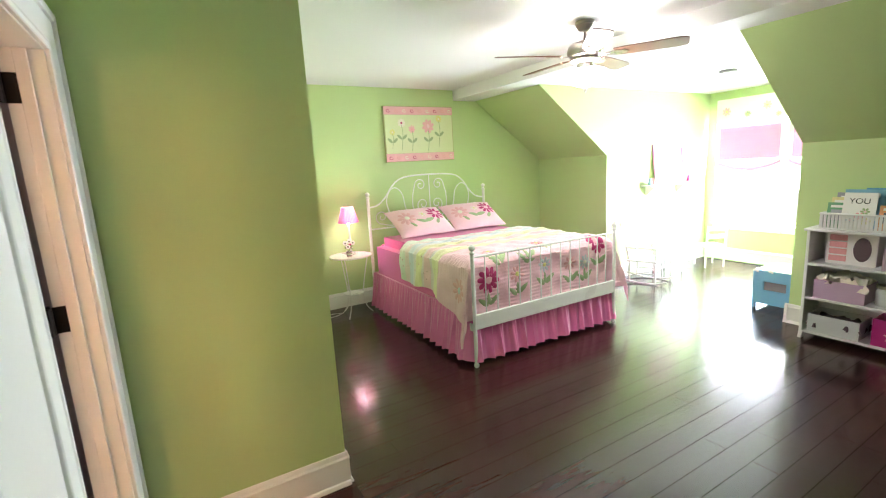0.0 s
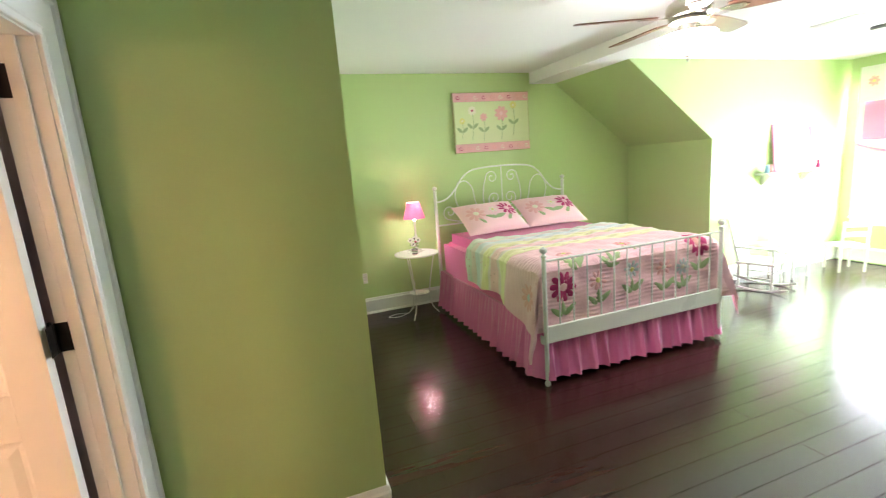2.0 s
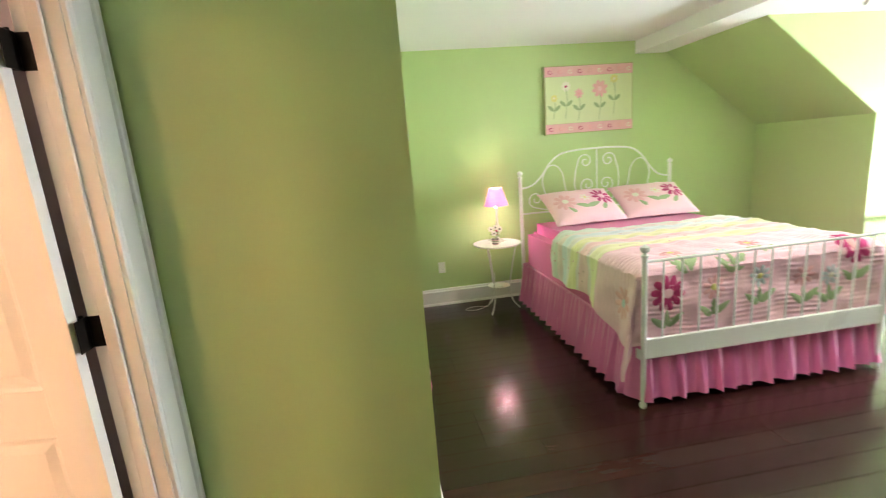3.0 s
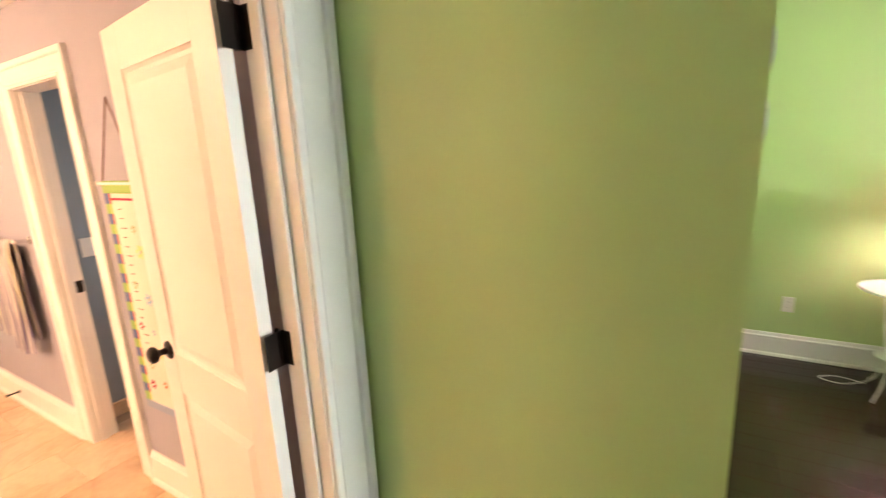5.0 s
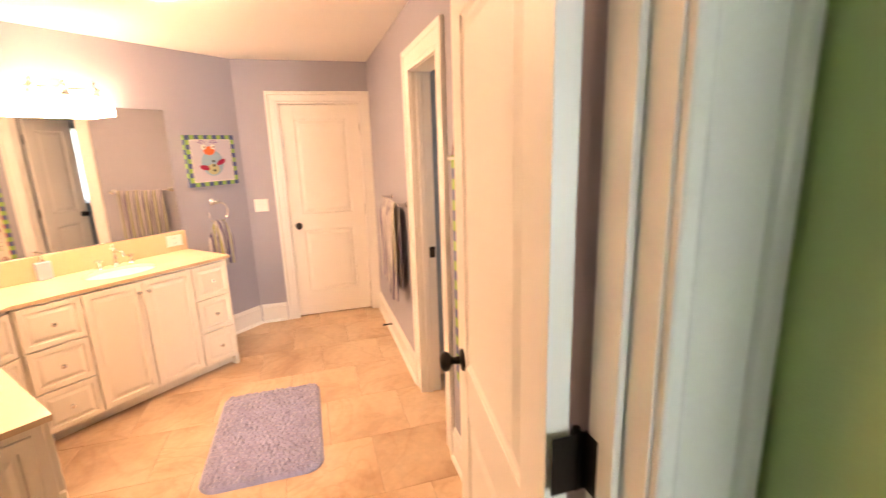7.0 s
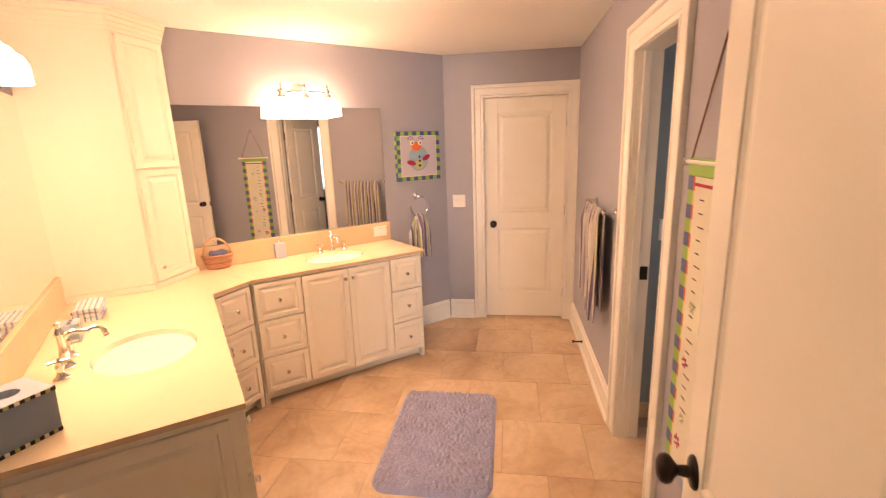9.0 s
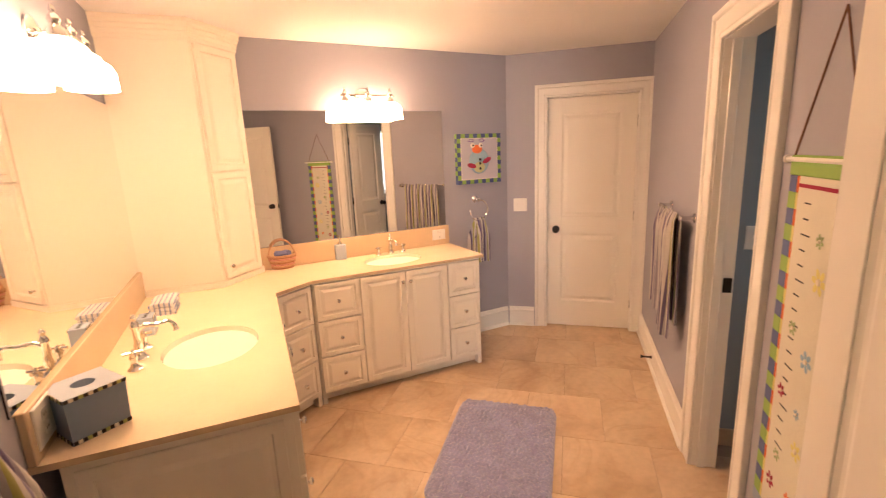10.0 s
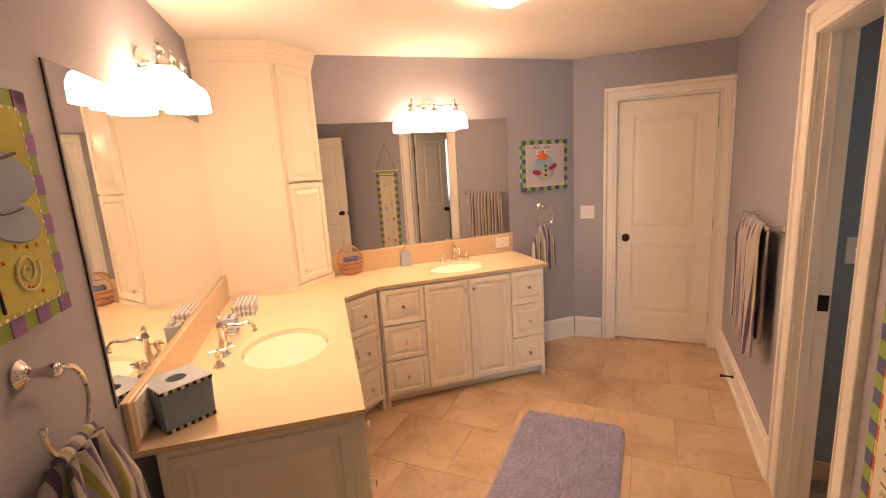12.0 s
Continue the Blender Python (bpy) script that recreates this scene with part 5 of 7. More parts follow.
bowl = part("bowl", lathe([(0.070, -0.330), (0.140, -0.338), (0.152, -0.348), (0.150, -0.362), (0.130, -0.395), (0.095, -0.425), (0.050, -0.445), (0.0, -0.452)], 36), BOWL_M, fan, "lit frosted glass bowl", True)
part("finial", lathe([(0, -0.448), (0.020, -0.450), (0.022, -0.458), (0.010, -0.466), (0.012, -0.476), (0.006, -0.490), (0, -0.496)], 16), NICKEL, bowl, "", True)
for k in range(5):
    a = math.radians(15 + 72 * k)
    m = Matrix.Rotation(a, 4, "Z")
    blade = bmesh.new()
    outline = [(0.20, -0.052), (0.28, -0.062), (0.60, -0.070), (0.655, -0.060), (0.670, -0.040), (0.670, 0.040), (0.655, 0.060), (0.60, 0.070), (0.28, 0.062), (0.20, 0.052)]
    add_prism(blade, outline, -0.003, 0.004, "z", m @ Matrix.Translation((0, 0, -0.235)) @ Matrix.Rotation(radians(-12), 4, "X"))
    b = part("blade", blade, WOOD_BLADE, fan)
    iron = bmesh.new()
    add_prism(iron, [(0.095, -0.020), (0.16, -0.014), (0.215, -0.038), (0.27, -0.030), (0.30, 0.0), (0.27, 0.030), (0.215, 0.038), (0.16, 0.014), (0.095, 0.020)], -0.010, -0.004, "z", m @ Matrix.Translation((0, 0, -0.235)) @ Matrix.Rotation(radians(-12), 4, "X"))
    part("blade_iron", iron, NICKEL, b)

# dormer ceiling: register and a slim dark detector bar
vent = thing("ceiling_vent", pose(4.80, 4.13, DORMER_Z), "white slatted ceiling register", "vent")
part("frame", box(-0.06, 0.06, -0.17, 0.17, -0.008, -0.0005, 0.002), TRIM, vent)
for k in range(5):
    part("slat", box(-0.045 + k * 0.02, -0.036 + k * 0.02, -0.155, 0.155, -0.013, -0.008), TRIM, vent)
det = thing("smoke_detector", pose(5.49, 4.18, DORMER_Z), "flat round ceiling detector with a dark edge", "detector")
part("base", lathe([(0, -0.0005), (0.085, -0.0005), (0.085, -0.02), (0.075, -0.028), (0, -0.028)], 28), material("grey_plastic", (0.16, 0.15, 0.14), 0.6), det, "", True)
part("cover", lathe([(0, -0.028), (0.07, -0.028), (0.06, -0.038), (0, -0.042)], 28), PLASTIC, det, "", True)

# roman shades: floral top band, pink body, swagged hem
SHADE_PINK = material("pink_shade_cloth", (0.70, 0.24, 0.46), 0.9, bump=0.4, bump_scale=150, sheen=0.2)
SHADE_WHITE = material("white_shade_cloth", (0.84, 0.78, 0.78), 0.9, bump=0.4, bump_scale=150, sheen=0.2)
for c, _w in WIN:
    w = 0.90
    blind = thing("roman_shade", at_wall(7.28, c + w / 2, 0, -90), "half-raised pink roman shade with a white flowered top", "shade", "window shades")
    part("headrail", box(0, w, -0.045, -0.005, 2.305, 2.335), SHADE_WHITE, blind)
    part("top_band", sheet(lambda u, v: (u * w, -0.050 - 0.004 * math.sin(u * 20), 2.335 - v * 0.40), 40, 8, 0.004), SHADE_WHITE, blind, "white band with pink flowers", True)
    part("body", sheet(lambda u, v: (0.06 + u * (w - 0.12), -0.044, 1.94 - v * 0.46), 30, 10, 0.003), SHADE_PINK, blind, "", True)
    for x0 in (0.0, w - 0.06):
        part("side_band", sheet(lambda u, v: (x0 + u * 0.06, -0.046, 1.94 - v * 0.46), 4, 8, 0.003), SHADE_WHITE, blind)
    for k in range(3):
        part("fold", sheet(lambda u, v: (0.03 + u * (w - 0.06), -0.055 - 0.02 * math.sin(v * math.pi), 1.51 - 0.035 * k - v * 0.06 - 0.10 * (1 - (2 * u - 1) ** 2)), 30, 6, 0.003), SHADE_PINK if k % 2 else SHADE_WHITE, blind, "", True)
    for x, z, r in ((0.14, 2.16, 0.06), (0.42, 2.10, 0.04), (0.66, 2.19, 0.055), (0.80, 2.06, 0.035)):
        flat_flower(blind, x, z, r, 7, PALE_CORAL if r > 0.05 else PALE_LEAF, YELLOW, -0.062)

# shelf with a pink frame on the dormer's side wall
shelf = thing("wall_shelf", pose(5.70, 5.355, 1.19), "white bracketed wall shelf with small ornaments", "shelf")
part("board", box(0, 1.02, -0.16, -0.001, 0, 0.022, 0.004), TRIM, shelf)
for x in (0.10, 0.80):
    part("bracket", prism([(0, 0), (0, -0.12), (-0.03, -0.12), (-0.13, -0.02), (-0.13, 0)], x, x + 0.022, "x"), TRIM, shelf)
frame_ob = thing("framed_print", pose(5.93, 5.30, 1.213, -7, 0, 0), "bright pink picture frame with a pale print on the shelf", "frame")
for x0, x1, z0, z1 in ((0, 0.055, 0, 0.54), (0.645, 0.70, 0, 0.54), (0.055, 0.645, 0, 0.055), (0.055, 0.645, 0.485, 0.54)):
    part("frame_side", box(x0, x1, -0.022, 0, z0, z1, 0.003), PINK_FRAME, frame_ob)
part("mount", box(0.055, 0.645, -0.010, -0.004, 0.055, 0.485), PALE_PINK, frame_ob)
for x, mat in ((5.78, SKY_FELT), (5.84, CORAL), (6.66, MAGENTA)):
    solo("ornament", lathe([(0, 0), (0.022, 0), (0.028, 0.03), (0.016, 0.05), (0.02, 0.07), (0.012, 0.09), (0, 0.095)], 14), mat, "small coloured china ornament on the shelf", "ornament", smooth=True, m=pose(x, 5.27, 1.213), group="shelf ornaments")


def rocking_chair(m):
    """A child's rocker: turned legs, rockers, slatted back, arms."""
    ch = thing("rocking_chair", m, "small white painted wooden child's rocking chair", "chair")
    for x in (-0.17, 0.17):
        part("rocker", tube(spline([(x, -0.30, 0.045), (x, -0.15, 0.012), (x, 0.05, 0.012), (x, 0.25, 0.05), (x, 0.34, 0.09)]), 0.013), TRIM, ch, "", True)
        for y, z1 in ((-0.16, 0.46), (0.15, 0.30)):
            part("leg", lathe([(0, 0.015), (0.011, 0.015), (0.015, 0.08), (0.010, 0.12), (0.017, 0.18), (0.012, 0.24), (0.015, z1), (0, z1)], 12, pose(x, y, 0)), TRIM, ch, "", True)
        part("back_post", tube([(x * 0.95, 0.15, 0.29), (x * 0.95, 0.20, 0.50), (x * 0.9, 0.26, 0.74)], 0.013), TRIM, ch, "", True)
        part("arm", box(x - 0.03, x + 0.03, -0.20, 0.19, 0.455, 0.475, 0.008, 2), TRIM, ch)
        part("stretcher", tube([(x, -0.16, 0.14), (x, 0.15, 0.14)], 0.008), TRIM, ch, "", True)
    part("stretcher", tube([(-0.17, -0.16, 0.17), (0.17, -0.16, 0.17)], 0.008), TRIM, ch, "", True)
    part("seat", box(-0.20, 0.20, -0.19, 0.18, 0.285, 0.310, 0.010, 2), TRIM, ch)
    for z in (0.70, 0.42):
        part("back_rail", box(-0.16, 0.16, 0.19 + (z - 0.42) * 0.22, 0.21 + (z - 0.42) * 0.22, z, z + 0.06, 0.006), TRIM, ch)
    for k in range(5):
        x = -0.11 + 0.055 * k
        part("spindle", tube([(x, 0.205, 0.47), (x, 0.262, 0.71)], 0.006, 6), TRIM, ch, "", True)
    return ch


rocking_chair(pose(5.36, 5.01, 0, 0, 0, 20) @ pose(0, 0, 0))


def small_chair(m, label):
    ch = thing("chair", m, label, "chair", "small white chairs")
    part("seat", box(-0.15, 0.15, -0.15, 0.15, 0.285, 0.31, 0.008, 2), TRIM, ch)
    for x in (-0.13, 0.13):
        for y in (-0.13, 0.13):
            part("leg", lathe([(0, 0), (0.012, 0), (0.016, 0.28), (0, 0.28)], 10, pose(x, y, 0)), TRIM, ch, "", True)
        part("back_post", tube([(x, 0.135, 0.30), (x, 0.16, 0.60)], 0.013), TRIM, ch, "", True)
    for z in (0.42, 0.53):
        part("back_rail", box(-0.13, 0.13, 0.142, 0.160, z, z + 0.055, 0.004), TRIM, ch)
    return ch


small_chair(pose(6.02, 5.13, 0, 0, 0, 0), "small white wooden child's chair by the wall")
small_chair(pose(6.72, 4.95, 0, 0, 0, 150), "small white wooden child's chair near the window")

# blue toy box with white soft top
chest_m = material("light_blue_painted_wood", (0.20, 0.47, 0.70), 0.45, vary=0.05, bump=0.08, bump_scale=80)
chest = thing("toy_box", pose(5.44, 3.49, 0, 0, 0, -90), "light blue wooden toy box with handle cutout, full of white toys", "toy box")
CWX, CDY, CH = 0.20, 0.20, 0.40
for x in (-CWX, CWX - 0.03):
    part("end_board", box(x, x + 0.03, -CDY, CDY, 0.055, CH, 0.004), chest_m, chest)
    for y in (-CDY, CDY - 0.05):
        part("foot", box(x, x + 0.03, y, y + 0.05, 0.0, 0.055), chest_m, chest)
for y in (-CDY, CDY - 0.02):
    bm = bmesh.new()
    add_box(bm, -CWX + 0.03, CWX - 0.03, y, y + 0.02, 0.055, 0.20)
    add_box(bm, -CWX + 0.03, CWX - 0.03, y, y + 0.02, 0.29, CH)
    add_box(bm, -CWX + 0.03, -0.10, y, y + 0.02, 0.20, 0.29)
    add_box(bm, 0.10, CWX - 0.03, y, y + 0.02, 0.20, 0.29)
    part("side_board", bm, chest_m, chest)
part("floor_board", box(-CWX + 0.03, CWX - 0.03, -CDY + 0.02, CDY - 0.02, 0.06, 0.08), chest_m, chest)
part("lining", box(-CWX + 0.031, CWX - 0.031, -CDY + 0.021, CDY - 0.021, 0.08, 0.33), material("grey_toys", (0.25, 0.24, 0.26), 0.8), chest)
soft = sheet(lambda u, v: ((u - 0.5) * 0.40, (v - 0.5) * 0.40, 0.40 + 0.05 * math.sin(u * math.pi) * math.sin(v * math.pi) + 0.02 * noise.noise(Vector((u * 9, v * 9, 0)))), 24, 24, 0.02)
solo("folded_blanket", soft, SHADE_WHITE, "white fluffy blanket lying on the toy box", "blanket", smooth=True, m=pose(5.44, 3.49, 0, 0, 0, -90))

# bookcase against the knee wall; local x runs along the wall away from the window, y into the wall
BC_W, BC_D, BC_H = 1.0, 0.30, 0.945
WOODWHITE = material("white_painted_shelf_wood", (0.74, 0.73, 0.74), 0.45, vary=0.04, bump=0.05)
bc_m = pose(KNEE_X - 0.035, 3.055, 0, 0, 0, -90)
bookcase = thing("bookcase", bc_m, "low white bookcase with three shelves of toy bins", "bookcase")
for x in (0.0, BC_W - 0.022):
    part("side_panel", box(x, x + 0.022, -BC_D, 0, 0.06, BC_H - 0.02, 0.002), WOODWHITE, bookcase)
    for y in (-BC_D, -0.05):
        part("foot", prism([(x - 0.006, 0), (x + 0.020, 0), (x + 0.028, 0.06), (x, 0.06)], y, y + 0.05, "y"), WOODWHITE, bookcase)
part("top", box(-0.018, BC_W + 0.018, -BC_D - 0.018, 0.0, BC_H - 0.02, BC_H + 0.002, 0.004), WOODWHITE, bookcase)
part("back_panel", box(0.022, BC_W - 0.022, -0.010, -0.002, 0.06, BC_H - 0.02), WOODWHITE, bookcase)
SH = [0.075, 0.370, 0.660]
for z in SH:
    part("shelf", box(0.0225, BC_W - 0.0225, -BC_D, -0.0105, z - 0.02, z, 0.002), WOODWHITE, bookcase)


def on_case(x, y, z, turn=0.0):
    return bc_m @ pose(x, y, z, 0, 0, turn)


def bin_box(m, w, d, h, mat, name, label, cutout=True, star=None):
    ob = thing(name, m, label, "bin", "toy bins")
    for x in (0, w - 0.008):
        part("side", box(x, x + 0.008, 0, d, 0, h, 0.002), mat, ob)
    bm = bmesh.new()
    if cutout:
        add_box(bm, 0.008, w - 0.008, 0, 0.008, 0, h * 0.62)
        add_box(bm, 0.008, w - 0.008, 0, 0.008, h * 0.80, h)
        add_box(bm, 0.008, w / 2 - 0.05, 0, 0.008, h * 0.62, h * 0.80)
        add_box(bm, w / 2 + 0.05, w - 0.008, 0, 0.008, h * 0.62, h * 0.80)
    else:
        add_box(bm, 0.008, w - 0.008, 0, 0.008, 0, h)
    part("front", bm, mat, ob)
    part("back", box(0.008, w - 0.008, d - 0.008, d, 0, h), mat, ob)
    part("bottom", box(0.008, w - 0.008, 0.008, d - 0.008, 0, 0.006), mat, ob)
    if star:
        pts = [((0.045 if i % 2 == 0 else 0.018) * math.sin(math.pi * i / 5) + w * 0.3, (0.045 if i % 2 == 0 else 0.018) * math.cos(math.pi * i / 5) + h * 0.42) for i in range(10)]
        part("star", prism(pts, -0.003, -0.0005, "y"), star, ob)
    return ob


LILAC = material("lilac_cloth_bin", (0.52, 0.36, 0.50), 0.85, bump=0.3)
CLEAR = material("frosted_clear_plastic", (0.62, 0.62, 0.64), 0.2, bump=0.0)
HOT = material("magenta_plastic", (0.45, 0.02, 0.20), 0.4, bump=0.05)
bin_box(on_case(0.05, -0.285, SH[0]), 0.34, 0.25, 0.15, CLEAR, "storage_bin", "frosted plastic storage bin with dark toys inside", False)
solo("toy_pile", sheet(lambda u, v: (u * 0.31 + 0.065, -0.27 + v * 0.22, SH[0] + 0.10 + 0.04 * noise.noise(Vector((u * 7, v * 7, 1)))), 20, 16, 0.06), material("dark_mixed_toys", (0.10, 0.06, 0.08), 0.6, vary=0.5, scale=20), "dark mixed small toys heaped in the bin", "toys", smooth=True, m=bc_m)
bin_box(on_case(0.46, -0.285, SH[0]), 0.36, 0.25, 0.21, HOT, "storage_bin", "magenta plastic storage bin with a star", True, PALE_PINK)
bin_box(on_case(0.07, -0.285, SH[1]), 0.33, 0.25, 0.155, LILAC, "storage_bin", "lilac fabric bin piled with soft toys", False)
solo("soft_toy", sheet(lambda u, v: (u * 0.31 + 0.08, -0.28 + v * 0.24, SH[1] + 0.165 + 0.05 * noise.noise(Vector((u * 6, v * 6, 4))) + 0.03 * math.sin(u * 3.1)), 20, 16, 0.06), CREAM_CLOTH, "rumpled cream soft toy lying in the lilac bin", "toy", smooth=True, m=bc_m)
jar = thing("jar", on_case(0.49, -0.17, SH[1]), "clear plastic jar with a metal lid", "jar")
part("body", lathe([(0, 0), (0.055, 0), (0.062, 0.01), (0.062, 0.12), (0.050, 0.135), (0, 0.135)], 24), CLEAR, jar, "", True)
part("lid", lathe([(0, 0.135), (0.052, 0.135), (0.052, 0.16), (0, 0.162)], 24), NICKEL, jar, "metal lid", True)
toy = thing("toy_wardrobe", on_case(0.10, -0.20, SH[2]), "white and pink toy wardrobe with drawers and an oval mirror", "toy")
part("body", box(0, 0.32, 0, 0.14, 0, 0.255, 0.004), SHADE_WHITE, toy)
for k in range(4):
    part("drawer", box(0.022, 0.135, -0.006, 0.0, 0.025 + k * 0.056, 0.070 + k * 0.056, 0.003), CORAL, toy)
part("oval_mirror", lathe([(0, 0), (1, 0), (1, 0.004), (0, 0.004)], 28, pose(0.23, 0, 0.13, 90, 0, 0) @ Matrix.Diagonal((0.055, 0.095, 1, 1))), material("dark_toy_glass", (0.12, 0.07, 0.09), 0.2), toy)
bin_box(on_case(0.47, -0.27, SH[2]), 0.36, 0.24, 0.17, LILAC, "storage_bin", "lilac storage box with a handle slot")

# white wicker basket of books on the bookcase
WICKER = material("white_wicker", (0.76, 0.75, 0.73), 0.6, bump=0.2)
basket = thing("wicker_basket", on_case(0.07, -0.285, BC_H + 0.002), "white slatted wicker basket holding picture books", "basket")
BWX, BDY = 0.62, 0.25
for z, r in ((0.006, 0.006), (0.125, 0.009)):
    part("rim", tube([(0, 0, z), (BWX, 0, z), (BWX, BDY, z), (0, BDY, z)], r, 8, True), WICKER, basket)
for k in range(26):
    x = 0.012 + k * (BWX - 0.024) / 25
    part("slat", box(x - 0.0085, x + 0.0085, -0.004, 0.002, 0.008, 0.120), WICKER, basket)
for k in range(10):
    y = 0.012 + k * (BDY - 0.024) / 9
    part("slat", box(-0.003, 0.003, y - 0.0085, y + 0.0085, 0.008, 0.120), WICKER, basket)
part("base", box(0.003, BWX - 0.003, 0.003, BDY - 0.003, 0.001, 0.006), WICKER, basket)
book_colors = [(0.10, 0.30, 0.55), (0.55, 0.10, 0.10), (0.12, 0.32, 0.16), (0.70, 0.62, 0.30), (0.30, 0.30, 0.34), (0.20, 0.42, 0.60), (0.65, 0.30, 0.12), (0.08, 0.09, 0.12)]
BOOKS = [material("book_cover_%d" % i, c, 0.45, vary=0.25, scale=18, bump=0.02) for i, c in enumerate(book_colors)]
PAPER = material("white_book_cover", (0.80, 0.78, 0.74), 0.5, vary=0.03)
rb = random.Random(8)


def book(x, y, w, h, t, tilt, mat, label):
    ob = thing("book", basket_m @ pose(x, y, 0.010, tilt, 0, 0), label, "book", "books in the basket")
    part("cover", box(0, w, 0, 0.002, 0, h), mat, ob)
    part("pages", box(0.003, w - 0.003, 0.002, t - 0.002, 0.003, h - 0.003), PAPER, ob)
    part("cover", box(0, w, t - 0.002, t, 0, h), mat, ob)
    if mat is not PAPER:
        band = BOOKS[int(w * 1000 + h * 700) % len(BOOKS)]
        part("title_band", box(w * 0.12, w * 0.88, -0.0008, -0.0001, h * 0.80, h * 0.90), PAPER, ob)
        part("cover_picture", box(w * 0.15, w * 0.85, -0.0008, -0.0001, h * 0.30, h * 0.72), band, ob)
    return ob


basket_m = on_case(0.07, -0.285, BC_H + 0.002)
front_book = book(0.12, 0.020, 0.20, 0.285, 0.012, -12, PAPER, "white picture book with painted flowers on the cover")


def word(parent, text, x, z, size, mat, y=-0.0012):
    cu = bpy.data.curves.new("letters", "FONT")
    cu.body, cu.size, cu.extrude = text, size, 0.0004
    tmp = new("letters", cu)
    bpy.context.view_layer.update()
    me = bpy.data.meshes.new_from_object(tmp.evaluated_get(bpy.context.evaluated_depsgraph_get()))
    bpy.data.objects.remove(tmp)
    ob = new("lettering", me)
    me.materials.append(mat)
    ob.parent = parent
    ob.matrix_basis = pose(x, y, z, 90, 0, 0)
    return ob


word(front_book, "YOU", 0.035, 0.20, 0.060, BLACK)
for x, z, r, mat in ((0.06, 0.07, 0.028, SKY_FELT), (0.11, 0.10, 0.035, CORAL), (0.15, 0.07, 0.032, YELLOW), (0.14, 0.14, 0.03, LEAF)):
    flat_flower(front_book, x, z, r, 6, mat, PALE_PINK, -0.0015)
for x, y, w, h, tl, k in ((0.02, 0.05, 0.16, 0.20, -8, 2), (0.03, 0.09, 0.15, 0.24, -6, 3), (0.34, 0.03, 0.17, 0.19, -10, 6), (0.45, 0.05, 0.15, 0.21, -8, 1), (0.10, 0.12, 0.24, 0.30, -5, 5), (0.22, 0.15, 0.26, 0.31, -4, 0), (0.36, 0.12, 0.20, 0.27, -5, 7), (0.04, 0.17, 0.20, 0.27, -2, 4), (0.40, 0.18, 0.19, 0.29, -2, 2)):
    book(x, y, w, h, 0.014, tl, BOOKS[k], "tall picture book with a coloured cover standing in the basket")
radio = thing("toy_box_set", on_case(0.42, -0.075, BC_H + 0.002), "white boxed toy with a dark window standing behind the books", "toy")
part("box", box(0, 0.30, 0, 0.06, 0, 0.50, 0.004), SHADE_WHITE, radio)
part("window", box(0.06, 0.20, -0.003, -0.0004, 0.40, 0.475), BLACK, radio)
part("lower_band", box(0.0, 0.30, -0.003, -0.0004, 0.30, 0.37), SHADE_PINK, radio)

# decorations on the wall round the corner
PURPLE = material("lilac_felt", (0.42, 0.32, 0.58), 0.9, bump=0.3)
hang = thing("wall_hanging", at_wall(WEST_X, 3.95, 1.62, 90), "lilac felt letters hanging on a ribbon on the wall", "wall hanging")
part("ribbon", box(-0.006, 0.006, -0.006, -0.001, -1.0, 0.40), SHADE_WHITE, hang)
for z in (0.20, 0.05):
    bm = lathe([(0, -0.018), (1, -0.012), (1, 0.006), (0, 0.012)], 7, pose(0, -0.026, z, 90, 0, 0) @ Matrix.Diagonal((0.07, 0.055, 1, 1)))
    part("felt_flower", bm, PURPLE, hang, "", True)
doll = thing("soft_toy", at_wall(WEST_X, 4.10, 0.27, 90), "pink soft toy hanging on the wall", "toy")
for x, y, z, r, mat in ((0, -0.018, 0.02, 0.022, CREAM_CLOTH), (0.01, -0.018, 0.08, 0.022, LEAF), (0.0, -0.022, 0.16, 0.028, PINK), (0.0, -0.024, 0.23, 0.026, PALE_PINK), (0.005, -0.02, 0.285, 0.022, PINK)):
    bm = bmesh.new()
    bmesh.ops.create_icosphere(bm, subdivisions=3, radius=r)
    for v in bm.verts:
        v.co.z *= 1.5
        v.co += v.co.normalized() * 0.008 * noise.noise(v.co * 50 + Vector((x, y, z)) * 9)
        v.co += Vector((x, min(y, -r), z))
    part("limb", bm, mat, doll, "", True)

# ---- bathroom things ----
BLUE_CERAMIC = material("blue_grey_ceramic", (0.17, 0.24, 0.36), 0.3, vary=0.08, scale=12, bump=0.05)
PALE_BLUE = material("pale_blue_ceramic", (0.42, 0.50, 0.62), 0.25, vary=0.06, bump=0.03)
OLIVE = material("olive_glaze", (0.40, 0.42, 0.14), 0.4)
TEAL_LIME = material("lime_border_paint", (0.26, 0.44, 0.10), 0.7)
NAVY = material("navy_border_paint", (0.06, 0.09, 0.22), 0.7)
VIOLET = material("violet_border_paint", (0.20, 0.10, 0.30), 0.7)


